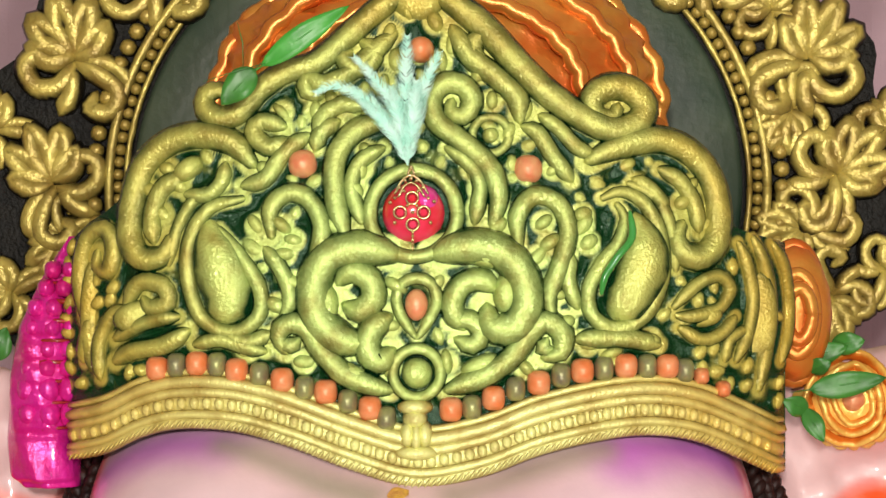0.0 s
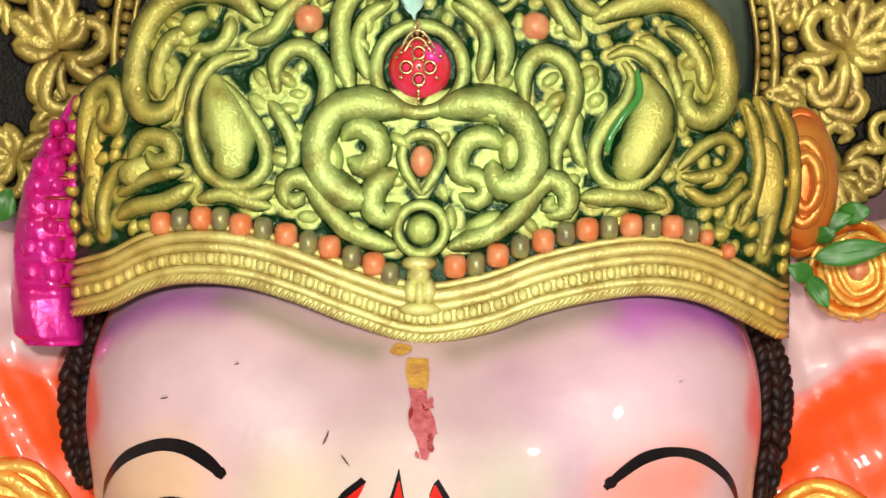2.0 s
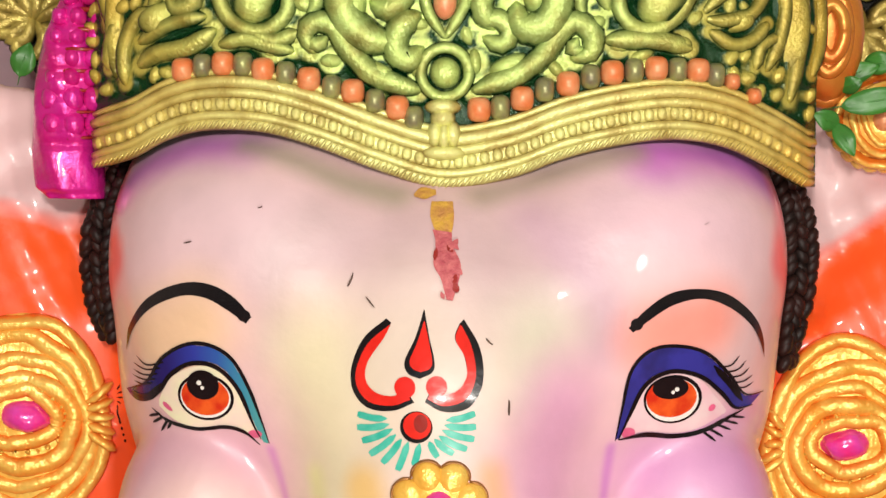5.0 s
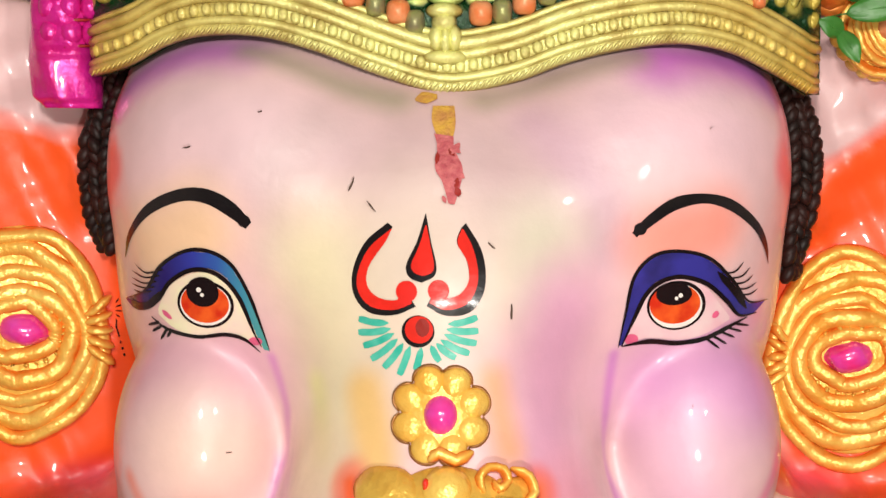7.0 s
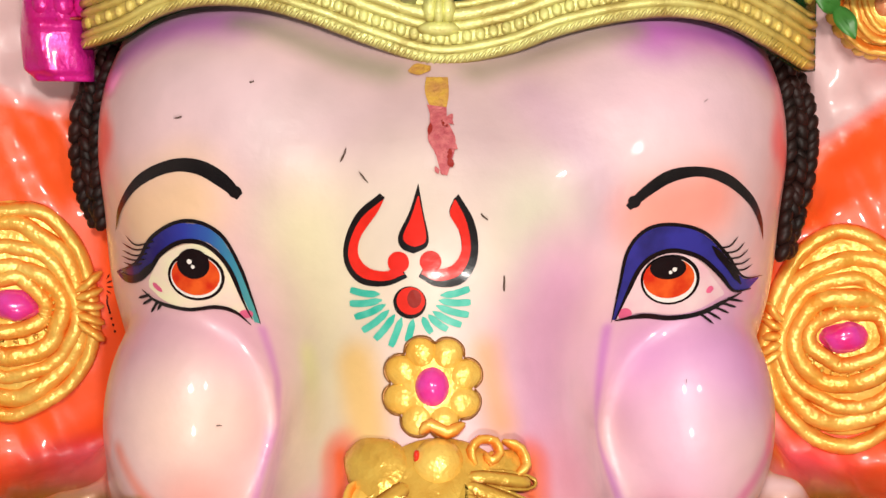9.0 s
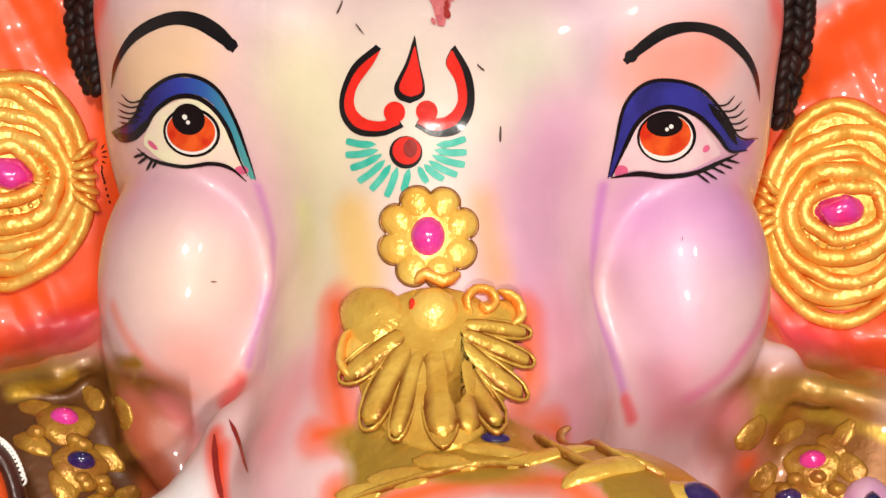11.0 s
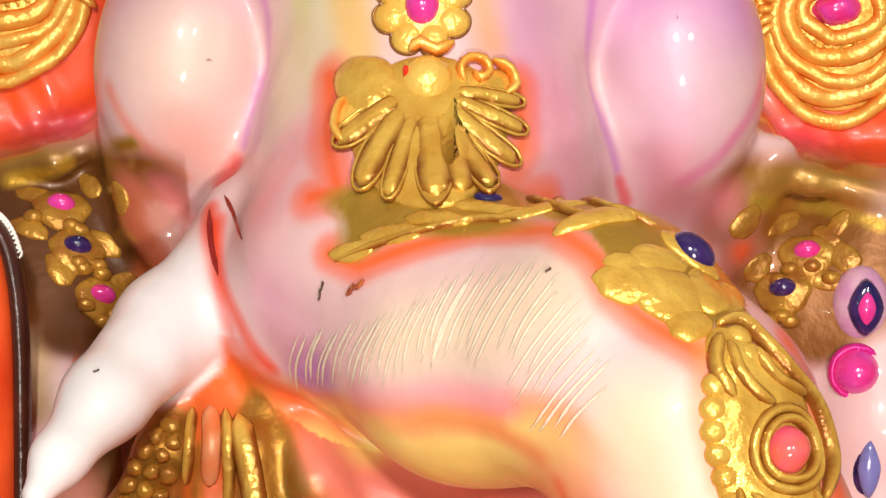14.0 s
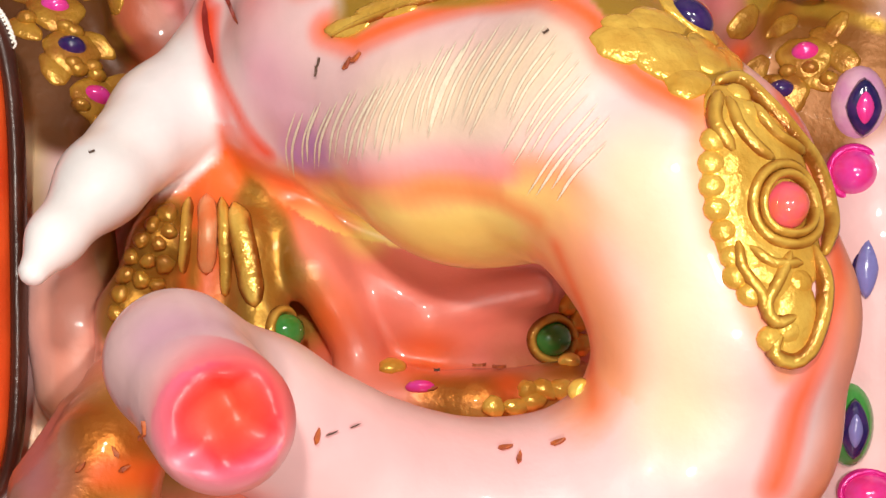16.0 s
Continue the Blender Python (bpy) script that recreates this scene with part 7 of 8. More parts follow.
for c in [(0.1522, 1.1093, 0.9235), (0.1490, 1.1001, 0.9100), (0.1475, 1.0950, 0.8980), (0.1480, 1.0917, 0.8859), (0.1506, 1.0895, 0.8738), (0.1544, 1.0876, 0.8617), (0.1595, 1.0833, 0.8484), (0.1608, 1.0794, 0.8381), (0.1684, 1.0764, 0.8294), (0.1745, 1.0769, 0.8294), (0.1795, 1.0737, 0.8052), (0.1956, 1.0847, 0.8348), (0.1889, 1.0761, 0.8096), (0.1695, 1.1168, 0.9249), (0.1638, 1.1234, 0.9338)]:
    lay_dome("lobe", c, 0.0085, 0.0080, 0.0060, GOLD, crest, n=12, rows=4)
for k, (r, w) in enumerate(((0.0235, 0.0035), (0.0180, 0.0028))):
    lay_ring("ring", gc, r * 0.95, r, w, 0.006, GOLD, crest, lift=0.003 + 0.002 * k)
lay_dome("stone", gc, 0.0128, 0.0148, 0.0165, CORAL, crest, "coral orange and pink glossy stone", n=24, rows=7)
# collar jewels
collar = thing("jewelled_collar", "gold relief collar with pink and blue stones on the shoulders", "collar")
rnd = random.Random(5)
for c, mat in (((-0.2829, 1.4614, 0.9737), PINK), ((-0.2684, 1.4455, 0.9458), BLUE), ((-0.2501, 1.4393, 0.9115), PINK), ((0.2647, 1.4803, 0.9489), PINK), ((0.2468, 1.4752, 0.9220), BLUE)):
    lay_dome("mound", (c[0], c[1], c[2] - 0.004), 0.022, 0.018, 0.0055, GOLD_DARK, collar, wobble=0.06)
    for k in range(4):
        lay_dome("lump", (c[0] + rnd.uniform(-0.02, 0.02), c[1], c[2] - rnd.uniform(0.012, 0.024)), 0.008, 0.006, 0.008, GOLD_DARK, collar, n=10, rows=3)
    lay_dome("stone", c, 0.0112, 0.0078, 0.0115, mat, collar, "glossy oval stone", n=20, rows=6)
    # highlight of the stone, painted as a small white dome
    lay_dome("glint", (c[0] - 0.001, c[1], c[2] + 0.002), 0.0017, 0.0015, 0.0122, P_WHITE, collar, "white dot painted as the stone's highlight", n=8, rows=2)
for c in [(-0.3011, 1.4677, 0.9985), (-0.2653, 1.4749, 1.0066), (-0.2418, 1.4465, 0.9976), (-0.3025, 1.4544, 0.9710), (-0.2524, 1.4609, 0.9628), (-0.2792, 1.4399, 0.9447), (-0.2391, 1.4556, 0.9348), (0.2478, 1.4975, 0.9836), (0.2800, 1.4883, 0.9727), (0.2874, 1.4860, 0.9857), (0.2293, 1.4802, 0.9519), (0.2743, 1.4752, 0.9450), (0.2906, 1.4766, 0.9618), (0.2181, 1.4675, 0.9867)]:
    lay_dome("lump", (c[0], c[1] - 0.004, c[2] - 0.016), rnd.uniform(0.012, 0.018), rnd.uniform(0.007, 0.011), 0.0028, GOLD_DARK, collar, turn=rnd.uniform(-1, 1), wobble=0.06)
# stones of the chest sash
for c, name in (((-0.0997, 1.2905, 0.7682), "chest_stone"), ((0.0758, 1.3329, 0.7589), "chest_stone")):
    st = thing(name, "green glossy round stone in a gold setting on the chest", "stone", group="chest stones")
    lay_ring("setting", c, 0.0155, 0.0145, 0.0035, 0.005, GOLD, st)
    lay_dome("stone", c, 0.0135, 0.0120, 0.011, GREEN, st, n=24, rows=6)
    # white dot that paints a highlight on the green stone
    lay_dome("glint", c, 0.0016, 0.0016, 0.0116, P_WHITE, st, n=8, rows=2)
sash = thing("sash", "gold relief edging across the chest", "sash")
for c in [(0.0853, 1.3406, 0.7810), (0.0933, 1.3418, 0.7693), (0.0955, 1.3405, 0.7541), (0.0853, 1.2963, 0.7504), (0.0571, 1.2762, 0.7351), (0.0681, 1.2775, 0.7350), (0.0792, 1.2789, 0.7349), (0.0810, 1.1447, 0.7616), (0.0352, 1.2673, 0.7254), (0.0499, 1.2722, 0.7246), (0.0608, 1.2746, 0.7280), (-0.0312, 1.2944, 0.7451)]:
    lay_dome("lump", c, rnd.uniform(0.007, 0.010), rnd.uniform(0.006, 0.009), 0.006, GOLD, sash, turn=rnd.uniform(-0.5, 0.5), n=14, rows=4, wobble=0.08)
lay_bar("pleat", [(-0.1374, 1.3211, 0.8485), (-0.1305, 1.3023, 0.8283), (-0.1254, 1.2962, 0.8068), (-0.1208, 1.2879, 0.7877)], 0.0088, 0.0050, GOLD, sash, ends=(0.25, 0.6), sides=10)
lay_bar("pleat", [(-0.1564, 1.3234, 0.8536), (-0.1532, 1.3064, 0.8349), (-0.1539, 1.3032, 0.8054)], 0.0066, 0.0050, ORANGE_BEAD, sash, ends=(0.25, 0.6), sides=10)
lay_bar("pleat", [(-0.1683, 1.3287, 0.8510), (-0.1677, 1.3098, 0.8305), (-0.1696, 1.3101, 0.8042)], 0.0044, 0.0050, GOLD, sash, ends=(0.25, 0.6), sides=10)
lay_bar("pleat", [(-0.1462, 1.3226, 0.8520), (-0.1418, 1.3040, 0.8242), (-0.1408, 1.3020, 0.7908)], 0.0048, 0.0050, GOLD, sash, ends=(0.25, 0.6), sides=10)
rnd = random.Random(23)
for c in ((-0.1818, 1.3206, 0.8411), (-0.1909, 1.3156, 0.8340), (-0.1793, 1.3127, 0.8300), (-0.1981, 1.3141, 0.8239), (-0.1856, 1.3101, 0.8220), (-0.2055, 1.3178, 0.8120), (-0.1933, 1.3115, 0.8104), (-0.1822, 1.3119, 0.8083), (-0.2093, 1.3178, 0.7995), (-0.1981, 1.3131, 0.7973), (-0.1878, 1.3146, 0.7939), (-0.2126, 1.3150, 0.7877), (-0.2147, 1.3115, 0.7750)):
    lay_dome("lump", c, rnd.uniform(0.005, 0.008), rnd.uniform(0.005, 0.008), 0.005, GOLD_DARK, sash, turn=rnd.uniform(-1, 1), n=12, rows=4, wobble=0.08)
lay_dome("stone", [(-0.0123, 1.2778, 0.7351)][0], 0.010, 0.004, 0.006, PINK, sash)
# ear ornaments
for c, s in (([(-0.3445, 1.1482)][0], 1), ([(0.2978, 1.1299)][0], -1)):
    ear = thing("ear_ornament", "yellow-gold ringed ear medallion with a pink oval stone", "ornament", group="ear ornaments")
    lay_dome("base", (c[0] - s * 0.004, c[1]), 0.064, 0.082, 0.010, GOLD_PALE, ear, n=36, rows=6)
    for k, (rx, rz, dz) in enumerate(((0.030, 0.020, 0.0), (0.040, 0.034, -0.003), (0.048, 0.050, -0.004), (0.055, 0.065, -0.004), (0.063, 0.080, -0.004))):
        run = [(c[0] - s * 0.004 + rx * (1 + 0.10 * noise.noise(Vector((math.cos(a) * 1.4, math.sin(a) * 1.4, k * 1.7 + s)))) * math.cos(a), c[1] + dz + rz * (1 + 0.10 * noise.noise(Vector((math.cos(a) * 1.4, math.sin(a) * 1.4, k * 1.7 + s + 9)))) * math.sin(a)) for a in np.linspace(0, 2 * math.pi, 72)]
        lay_bar("ring", run, 0.0068 + 0.0014 * (k % 2), 0.0065 if k < 4 else 0.009, GOLD_PALE, ear, lift=0.009 - 0.0018 * k, ends=(1, 1))
    for k in range(26):
        a = 2 * math.pi * k / 26
        lay_dome("grain", (c[0] - s * 0.004 + 0.0345 * math.cos(a), c[1] - 0.002 + 0.027 * math.sin(a)), 0.0022, 0.0022, 0.0155, GOLD, ear, n=7, rows=2)
    for k in range(5):
        a = 0.5 - 0.25 * k
        lay_bar("leaf", [(c[0] + s * (0.042 + 0.004 * math.cos(a)), c[1] + 0.012 - 0.006 * k), (c[0] + s * 0.055, c[1] + 0.018 - 0.009 * k), (c[0] + s * 0.066, c[1] + 0.026 - 0.013 * k)], 0.0042, 0.012, GOLD_PALE, ear, lift=0.006)
    lay_dome("stone", c, 0.0215, 0.0130, 0.022, PINK, ear, "pink and purple glossy oval stone", turn=-0.1 * s, n=26, rows=7)
rosette = thing("ear_rosette", "pale gold plaster rosette on top of the ear", "ornament")
rc = [(0.3165, 1.3837)][0]
lay_dome("base", rc, 0.034, 0.030, 0.010, GOLD_PALE, rosette, n=24, wobble=0.06)
for r, w in ((0.0135, 0.003), (0.021, 0.0035), (0.029, 0.0035)):
    lay_bar("ring", ring_points(rc, r, r, 36), w, 0.006, GOLD_PALE, rosette, lift=0.008, ends=(1, 1))
lay_dome("boss", rc, 0.008, 0.008, 0.016, PEACH, rosette)
for k in range(9):
    a = math.pi + k * 0.28
    lay_dome("lobe", (rc[0] + 0.034 * math.cos(a), rc[1] + 0.032 * math.sin(a)), 0.008, 0.007, 0.009, GOLD_PALE, rosette, n=12, rows=4)

# ---- magenta tassel beside the crown ----
tassel = thing("side_tassel", "glossy magenta ridged plaster tassel beside the crown", "tassel")
bm = bmesh.new()
top, bot = [(-0.2825, 1.5098)][0], [(-0.2825, 1.3197)][0]
k1 = 1.50 / 3536
rows_ = []
for i in range(90):
    f = i / 89
    v = 418 + 448 * f
    left = np.interp(v, [418, 455, 500, 580, 680, 780, 845, 866], [112, 88, 60, 22, 6, 2, 8, 30])
    right = 128 + 4 * f
    x0, x1, z = top[0] + (left - 118) * k1, top[0] + (right - 118) * k1, top[1] + (bot[1] - top[1]) * f
    groove = 1 - 0.10 * max(0, math.sin(f * 2 * math.pi * 10.5)) * (0.2 < f < 0.86)
    deep = (0.006 + 0.024 * min(1, 3 * f)) * groove * (1 if f < 0.97 else 0.7)
    rows_.append([bm.verts.new(((x0 + x1) / 2 + (x1 - x0) / 2 * math.cos(a) * (0.97 + 0.03 * groove), 1.525 - deep * math.sin(a) - 0.002 * math.sin(a * 6 + i * 0.2), z)) for a in np.linspace(0, 2 * math.pi, 29)[:-1]])
for a, b in zip(rows_, rows_[1:]):
    for k in range(28):
        bm.faces.new((a[k], a[(k + 1) % 28], b[(k + 1) % 28], b[k]))
bm.faces.new(rows_[0])
bm.faces.new(rows_[-1])
bmesh.ops.recalc_face_normals(bm, faces=bm.faces)
part("body", bm, MAGENTA, tassel)
knob_rows = (((-0.2935, 1.5000, 1.4843), 2), ((-0.2986, 1.5000, 1.4707), 2), ((-0.3062, 1.5000, 1.4559), 3), ((-0.3079, 1.5000, 1.4410), 3), ((-0.3105, 1.5000, 1.4249), 3), ((-0.3113, 1.5000, 1.4105), 3), ((-0.3122, 1.5000, 1.3944), 3), ((-0.3113, 1.5000, 1.3753), 3))
for r, ((x, _, z), count) in enumerate(knob_rows):
    for q in range(count):
        bm = bmesh.new()
        wide = 0.0068 if r < 6 else 0.0085
        dome(bm, (x + q * 0.0142 * (1 if r < 6 else 1.1), 1.503 + 0.003 * abs(q - 1), z), wide, 0.0072 if r < 6 else 0.010, 0.011, n=14, rows=4, square=2.8)
        part("knob", bm, MAGENTA, tassel)
    bm = bmesh.new()
    sweep(bm, [(x - 0.006, 1.508, z - 0.0095), (x + 0.012, 1.4985, z - 0.010), (x + 0.032, 1.503, z - 0.0095)], 0.0022, 0.003)
    part("groove", bm, P_DARKRED, tassel, "dark red groove between the knobs")

# ---- painted garland at the shoulder ----
garland = thing("garland", "painted plaster garland of pink, blue and green jewels", "garland")
for c, rx, rz, mat, inner in (((0.3025, 1.4500, 0.9118), 0.022, 0.030, LILAC, (BLUE, PINK)), ((0.2983, 1.4400, 0.8644), 0.018, 0.018, PINK, None), ((0.3029, 1.4500, 0.8319), 0.010, 0.014, GREEN, None), ((0.3073, 1.4400, 0.7961), 0.014, 0.032, BLUE, (P_LILACBLUE,)),
                              ((0.3052, 1.4500, 0.7467), 0.009, 0.026, GREEN, None), ((0.3044, 1.4500, 0.7173), 0.010, 0.020, GREEN, None), ((0.3011, 1.4300, 0.6794), 0.018, 0.032, GREEN, (BLUE, P_LILACBLUE)), ((0.3163, 1.4300, 0.6292), 0.020, 0.016, PINK, None)):
    bm = bmesh.new()
    dome(bm, (c[0], c[1] + 0.018, c[2]), rx, rz, 0.024, n=24, rows=7)
    jewel = part("jewel", bm, mat, garland)
    if mat is PINK:
        bm = bmesh.new()
        sweep(bm, [(c[0] + rx * 1.02 * math.cos(a), c[1] + 0.012, c[2] + rz * 1.02 * math.sin(a)) for a in np.linspace(0, 2 * math.pi, 30)], 0.003, 0.004, ends=(1, 1))
        part("rim", bm, MAGENTA, jewel)
    for k, m in enumerate(inner or ()):
        bm = bmesh.new()
        g = 0.62 - 0.28 * k
        dome(bm, (c[0], c[1] - 0.003 - 0.002 * k, c[2]), rx * g, rz * (g + 0.1), 0.005, n=20, rows=4, square=1.5)
        part("inlay", bm, m, jewel)

# ---- cushion at the statue's elbow ----
cushion = thing("cushion", "orange satin cushion with dark brown piping and white lace", "cushion")
cc = (-0.3310, 1.3600, 0.8050)
bm = bmesh.new()
n = 64
prof = []
for y, s in ((0.03, 0.80), (0.01, 0.97), (-0.01, 0.97), (-0.025, 0.85), (-0.033, 0.55)):
    prof.append([bm.verts.new((cc[0] + 0.042 * s * math.copysign(abs(math.cos(a)) ** 0.5, math.cos(a)), cc[1] + y, cc[2] + 0.166 * s * math.copysign(abs(math.sin(a)) ** 0.55, math.sin(a)))) for a in np.linspace(0, 2 * math.pi, n + 1)[:-1]])
for a, b in zip(prof, prof[1:]):
    for k in range(n):
        bm.faces.new((a[k], a[(k + 1) % n], b[(k + 1) % n], b[k]))
bm.faces.new(prof[0])
bm.faces.new(prof[-1])
bmesh.ops.recalc_face_normals(bm, faces=bm.faces)
part("cover", bm, SATIN, cushion)
bm = bmesh.new()
sweep(bm, [(cc[0] + 0.0445 * math.copysign(abs(math.cos(a)) ** 0.5, math.cos(a)), cc[1] - 0.012, cc[2] + 0.170 * math.copysign(abs(math.sin(a)) ** 0.55, math.sin(a))) for a in np.linspace(math.pi, 3 * math.pi, 240)], 0.006, 0.012, ends=(1, 1))
part("piping", bm, BROWN, cushion, "dark brown piping")
for k in range(16):
    a = 0.80 + k * 0.046
    bm = bmesh.new()
    p = (cc[0] + 0.049 * math.cos(a) ** 0.5, cc[1] - 0.013, cc[2] + 0.175 * math.sin(a) ** 0.55)
    sweep(bm, [(p[0] + 0.0035 * math.cos(t), p[1], p[2] + 0.0035 * math.sin(t)) for t in np.linspace(0, 2 * math.pi, 13)], 0.0009, 0.0012, ends=(1, 1), sides=5)
    part("lace_loop", bm, P_WHITE, cushion, "white lace loop")

# ---- feather pin on the great cabochon ----
pin = thing("feather_pin", "brass filigree pin with red stones and mint feathers", "brooch")


def pin_at(u, lift=0.0):
    return on_crown(u[0], u[1], 0.018 + lift)


for c in [(-0.0216, 1.5357), (-0.0300, 1.5256), (-0.0136, 1.5256), (-0.0212, 1.5172)]:
    bm = bmesh.new()
    sweep(bm, [pin_at(q) for q in ring_points(c, 0.0043, 0.0043, 18)], 0.0009, 0.0014, ends=(1, 1), sides=6)
    mount = part("mount", bm, BRASS, pin)
    bm = bmesh.new()
    dome(bm, pin_at(c, -0.001), 0.0036, 0.0036, 0.003, n=8, rows=2)
    part("stone", bm, RED, mount, "faceted red glass stone", False)
for c in [(-0.0229, 1.5567), (-0.0265, 1.5478), (-0.0225, 1.5494), (-0.0185, 1.5478), (-0.0305, 1.5429), (-0.0144, 1.5429), (-0.0337, 1.5357), (-0.0104, 1.5357), (-0.0273, 1.5405), (-0.0176, 1.5405), (-0.0369, 1.5325), (-0.0064, 1.5333), (-0.0248, 1.5305), (-0.0184, 1.5304), (-0.0212, 1.5256), (-0.0336, 1.5184), (-0.0088, 1.5184)]:
    bm = bmesh.new()
    dome(bm, pin_at(c), 0.0016, 0.0016, 0.002, n=8, rows=2)
    part("grain", bm, BRASS, pin)
for pts in ([(-0.0337, 1.5385), (-0.0289, 1.5478), (-0.0225, 1.5518), (-0.0161, 1.5478), (-0.0104, 1.5385)], [(-0.0313, 1.5365), (-0.0273, 1.5437), (-0.0225, 1.5466), (-0.0177, 1.5437), (-0.0128, 1.5365)], [(-0.0249, 1.5518), (-0.0225, 1.5583), (-0.0201, 1.5518)]):
    bm = bmesh.new()
    sweep(bm, [pin_at(p) for p in spline(pts, 0.002)], 0.0009, 0.0013, ends=(1, 1), sides=6)
    part("filigree", bm, BRASS, pin)
for k, c in enumerate([(-0.0212, 1.5120), (-0.0212, 1.5092), (-0.0212, 1.5064), (-0.0212, 1.5036), (-0.0212, 1.5004)]):
    bm = bmesh.new()
    dome(bm, pin_at(c, -0.001), 0.0012, 0.0016, 0.002, n=8, rows=2)
    part("chain_link", bm, BRASS, pin)
rnd = random.Random(21)


def feather(pts, wide, lift, count=120):
    """Quill with fine loose barbs."""
    run = spline(pts, 0.0008)
    bm = bmesh.new()
    spine = [pin_at(p, lift + 0.014 * math.sin(math.pi * 0.8 * i / len(run))) for i, p in enumerate(run)]
    sweep(bm, spine[::4], 0.0005, 0.0005, sides=5, ends=(1, 0.2))
    for k in range(count):
        for side in (-1, 1):
            f = 0.06 + 0.93 * (k + rnd.random()) / count
            i = min(len(run) - 2, int(f * (len(run) - 1)))
            t = (spine[i + 1] - spine[max(0, i - 1)]).normalized()
            s = Vector((t.z, 0, -t.x)) * side
            l = wide * (0.35 + 0.65 * math.sin(math.pi * min(1, 0.15 + 0.8 * f))) * rnd.uniform(0.6, 1.15)
            a, b = spine[i] + t * l * 0.5 + s * l * 0.45 + Vector((0, rnd.uniform(-0.3, 0.3) * l, 0)), spine[i] + t * l * 1.15 + s * l * 0.7 + Vector((0, rnd.uniform(-0.5, 0.5) * l, 0))
            w = t * 0.00045
            v = [bm.verts.new(q) for q in (spine[i] - w, spine[i] + w, a - w * 0.8, a + w * 0.8, b)]
            bm.faces.new((v[0], v[1], v[3], v[2]))
            bm.faces.new((v[2], v[3], v[4]))
    part("feather", bm, MINT, pin, "fluffy mint green feather", False)


for pts, wide, lift in (([(-0.0249, 1.5587), (-0.0338, 1.5810), (-0.0501, 1.6014), (-0.0745, 1.6138), (-0.0907, 1.6089)], 0.0085, 0.004), ([(-0.0249, 1.5587), (-0.0290, 1.5830), (-0.0380, 1.6055), (-0.0543, 1.6260), (-0.0633, 1.6351)], 0.0085, 0.007), ([(-0.0249, 1.5587), (-0.0250, 1.5851), (-0.0259, 1.6136), (-0.0252, 1.6507)], 0.0110, 0.006), ([(-0.0245, 1.5587), (-0.0202, 1.5851), (-0.0146, 1.6095), (-0.0024, 1.6391)], 0.0095, 0.004),
                        ([(-0.0249, 1.5587), (-0.0318, 1.5749), (-0.0440, 1.5912), (-0.0582, 1.6035)], 0.0090, 0.010), ([(-0.0249, 1.5587), (-0.0226, 1.5769), (-0.0198, 1.5973), (-0.0186, 1.6177)], 0.0120, 0.010), ([(-0.0249, 1.5587), (-0.0274, 1.5749), (-0.0315, 1.5932), (-0.0360, 1.6137)], 0.0110, 0.009)):
    feather(pts, wide, lift)


# ---- leaves, petals and twigs that fell on it ----
def leaf(a, b, wide, bend, material, label, name="leaf", stem=0.25):
    a, b = Vector(a), Vector(b)
    t = b - a
    s = t.cross(Vector((0, -1, 0))).normalized()
    bm = bmesh.new()
    rows = []
    for i in range(13):
        f = i / 12
        w = wide * math.sin(math.pi * f ** 0.8) ** 0.8
        mid = a + t * f + Vector((0, -bend * math.sin(math.pi * f), 0))
        rows.append([bm.verts.new(mid + s * w * g + Vector((0, -0.12 * abs(g) * wide - 0.1 * wide * math.sin(f * 9) * g, 0))) for g in (-1, -0.5, 0, 0.5, 1)])
    for r, q in zip(rows, rows[1:]):
        for k in range(4):
            bm.faces.new((r[k], r[k + 1], q[k + 1], q[k]))
    ob = thing(name, label, name)
    blade = part("blade", bm, material, ob)
    blade.modifiers.new("thick", "SOLIDIFY").thickness = 0.0005
    if stem:
        bm = bmesh.new()
        sweep(bm, [a - t * stem + Vector((0, 0.002, 0)), a, a + t * 0.5 + Vector((0, -bend - 0.0006, 0)), b], 0.0006, 0.0006, sides=5)
        part("midrib", bm, material, ob)
    return ob


leaf((-0.1279, 1.4050, 1.6283), (-0.0660, 1.4050, 1.6712), 0.0085, 0.006, LEAF_BRIGHT, "bright green narrow leaf stuck on the crown")
leaf((-0.1319, 1.4050, 1.6267), (-0.1557, 1.4050, 1.6013), 0.0105, 0.004, LEAF, "green leaf folded over the crown scroll")
for a, b in (((-0.1401, 1.4000, 1.6271), (-0.1441, 1.4000, 1.6587)), ((-0.1243, 1.4000, 1.6302), (-0.1679, 1.4000, 1.6172))):
    ob = thing("twig", "thin pale green stalk on the crown", "twig")
    bm = bmesh.new()
    sweep(bm, [a, (Vector(a) + Vector(b)) / 2 + Vector((0.002, -0.002, 0.001)), b], 0.0005, 0.0005, sides=5)
    part("stalk", bm, LEAF, ob)
for a, b, w in (((0.2776, 1.5150, 1.3933), (0.3348, 1.5100, 1.4031), 0.010), ((0.2740, 1.5000, 1.3783), (0.2532, 1.4900, 1.3875), 0.008), ((0.2706, 1.5000, 1.3808), (0.2840, 1.4900, 1.3563), 0.0075), ((0.2744, 1.5500, 1.4128), (0.3118, 1.5400, 1.4255), 0.009), ((0.3007, 1.5500, 1.4251), (0.3249, 1.5400, 1.4299), 0.009), ((0.2813, 1.5400, 1.4068), (0.2968, 1.5300, 1.4139), 0.007),
                ((-0.3492, 1.5600, 1.4126), (-0.3407, 1.5600, 1.4390), 0.010)):
    leaf(a, b, w, 0.004, LEAF, "small green leaf lying beside the ear")


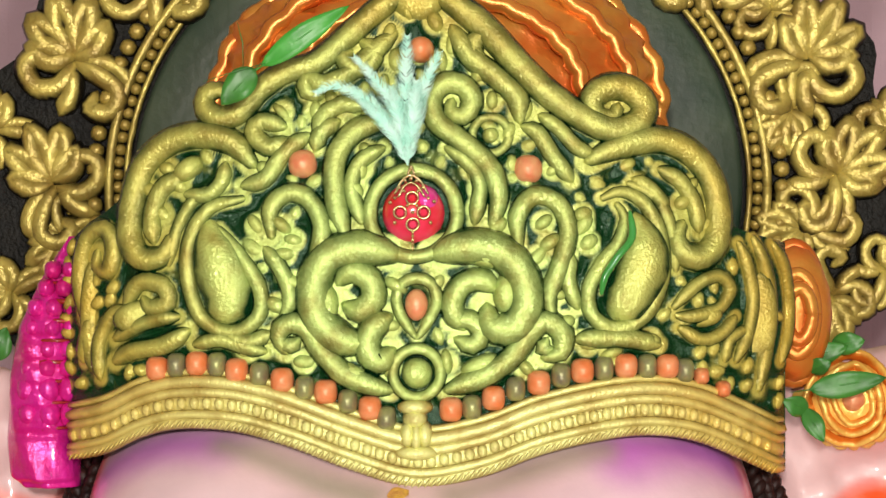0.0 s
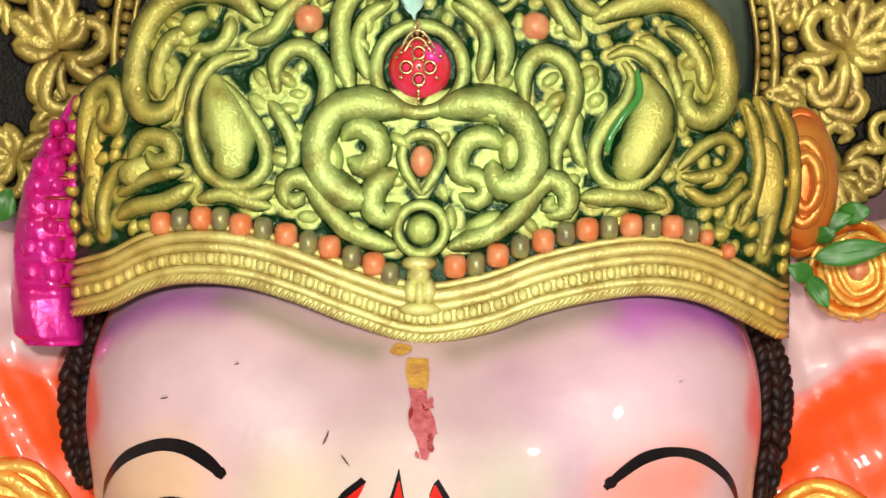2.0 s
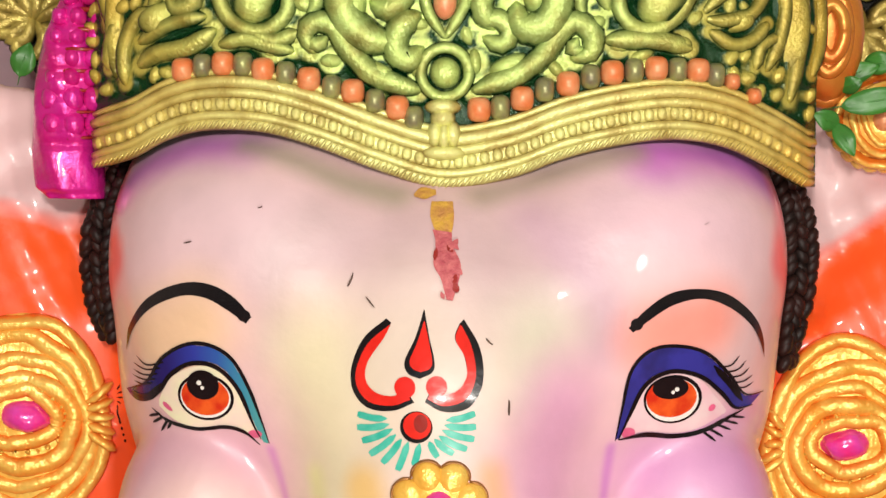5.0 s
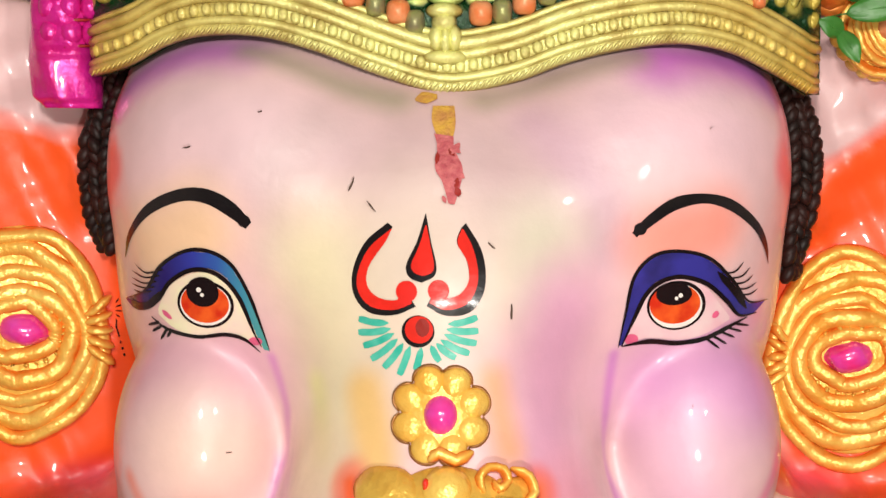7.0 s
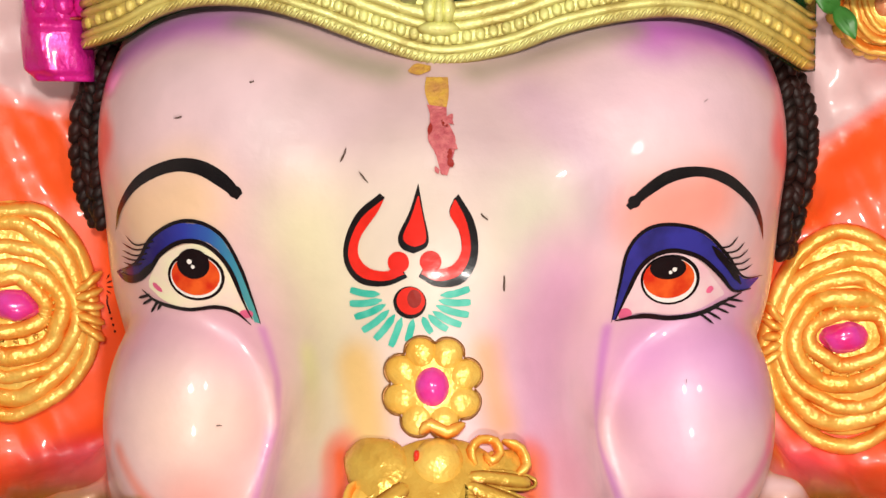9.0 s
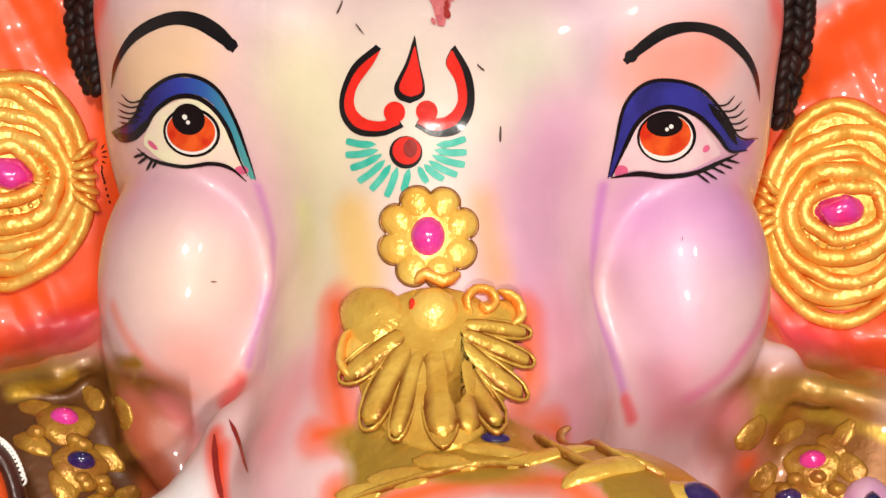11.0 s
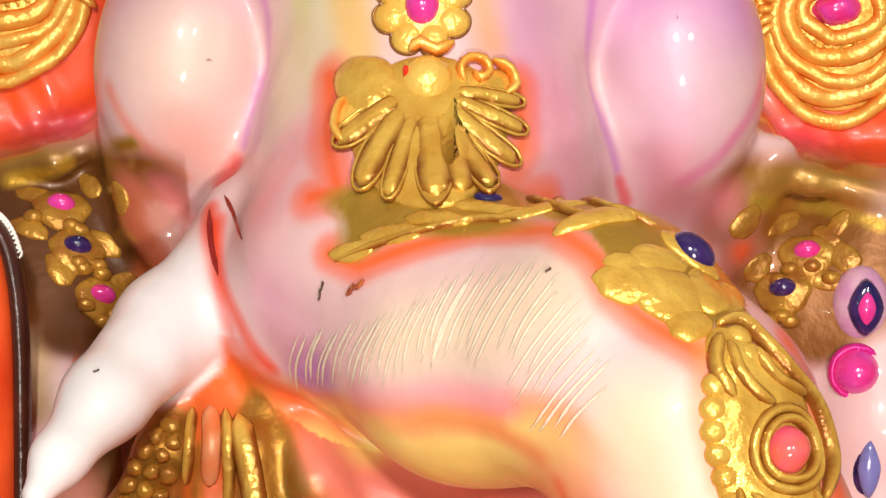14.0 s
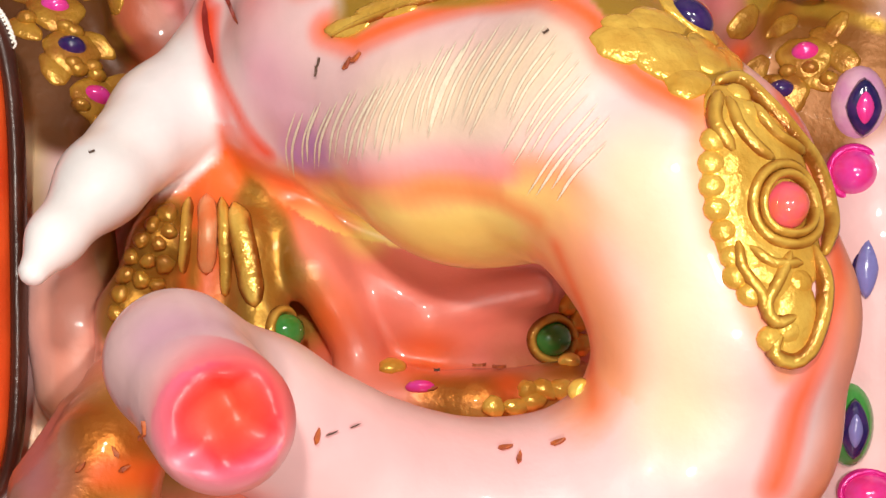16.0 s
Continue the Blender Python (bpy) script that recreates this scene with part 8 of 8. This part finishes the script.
def scrap(c, size, turn, material, label, name):
    p, m_ = skin_at(c, 0.0012)
    ob = thing(name, label, name)
    bm = bmesh.new()
    u = Vector((math.cos(turn), 0, math.sin(turn)))
    u = (u - m_ * u.dot(m_)).normalized()
    v = m_.cross(u)
    w = 0.35 if name == "petal" else 0.10
    pts = [(-1, 0), (-0.4, w), (0.3, w * 0.8), (1, 0.1), (0.4, -w * 0.7), (-0.5, -w)]
    lo = [bm.verts.new(p + u * a * size + v * b * size) for a, b in pts]
    hi = [bm.verts.new(p + u * a * size + v * b * size + m_ * (0.0008 + 0.0015 * abs(a))) for a, b in pts]
    bm.faces.new(lo)
    bm.faces.new(hi)
    for k in range(6):
        bm.faces.new((lo[k], lo[(k + 1) % 6], hi[(k + 1) % 6], hi[k]))
    bmesh.ops.recalc_face_normals(bm, faces=bm.faces)
    part("flake", bm, material, ob, smooth=False)


for c, turn in zip([(-0.0617, 1.0481, 0.7524), (0.0384, 1.1014, 0.7373), (0.0460, 1.0973, 0.7319), (0.0683, 1.1048, 0.7383), (-0.0572, 1.2214, 0.9445), (-0.0519, 1.2178, 0.9481), (-0.0050, 1.2761, 0.7341), (0.0261, 1.2930, 0.7455), (0.0390, 1.2898, 0.7452), (-0.1572, 1.0149, 0.7538), (-0.2012, 1.2242, 0.7018), (-0.1441, 0.9766, 0.7713), (-0.1959, 1.2233, 0.6913), (-0.2211, 1.2171, 0.6924)], (1.2, 0.4, 1.4, 0.3, 0.8, 0.5, 0, 0.2, 0.1, 0.7, 2, 1, 0.4, 0.9)):
    scrap(c, 0.0045, turn, PETAL, "dry orange marigold petal stuck on the paint", "petal")
for c, turn, size in zip([(-0.0808, 1.3674, 1.2693), (-0.0670, 1.3597, 1.2549), (-0.1941, 1.3875, 1.2933), (0.0126, 1.3445, 1.2299), (0.0259, 1.3374, 1.1873), (0.1544, 1.3935, 1.1164), (-0.1678, 1.3925, 1.0825), (0.1630, 1.3920, 1.3087), (-0.1445, 1.3836, 1.3176)], (1.2, -0.9, 0.1, -0.8, 1.5, 1.5, 0, 0.5, 0.3), (0.005, 0.005, 0.003, 0.003, 0.005, 0.0015, 0.002, 0.0015, 0.0015)):
    scrap(c, size, turn, TWIG, "tiny dry brown splinter stuck on the paint", "splinter")
for c, turn, size in zip([(-0.0429, 1.0640, 0.7563), (-0.0545, 1.0532, 0.7535), (-0.0758, 1.2390, 0.9446), (-0.0772, 1.2392, 0.9390), (-0.2202, 1.2583, 0.8851), (0.0587, 1.1481, 0.9663), (-0.0016, 1.2890, 0.7428)], (0.4, 0.3, 1.2, 1.4, 0.4, 0.5, 0.2), (0.004, 0.004, 0.003, 0.003, 0.002, 0.002, 0.002)):
    scrap(c, size, turn, TWIG, "tiny dry brown splinter stuck on the paint", "splinter")
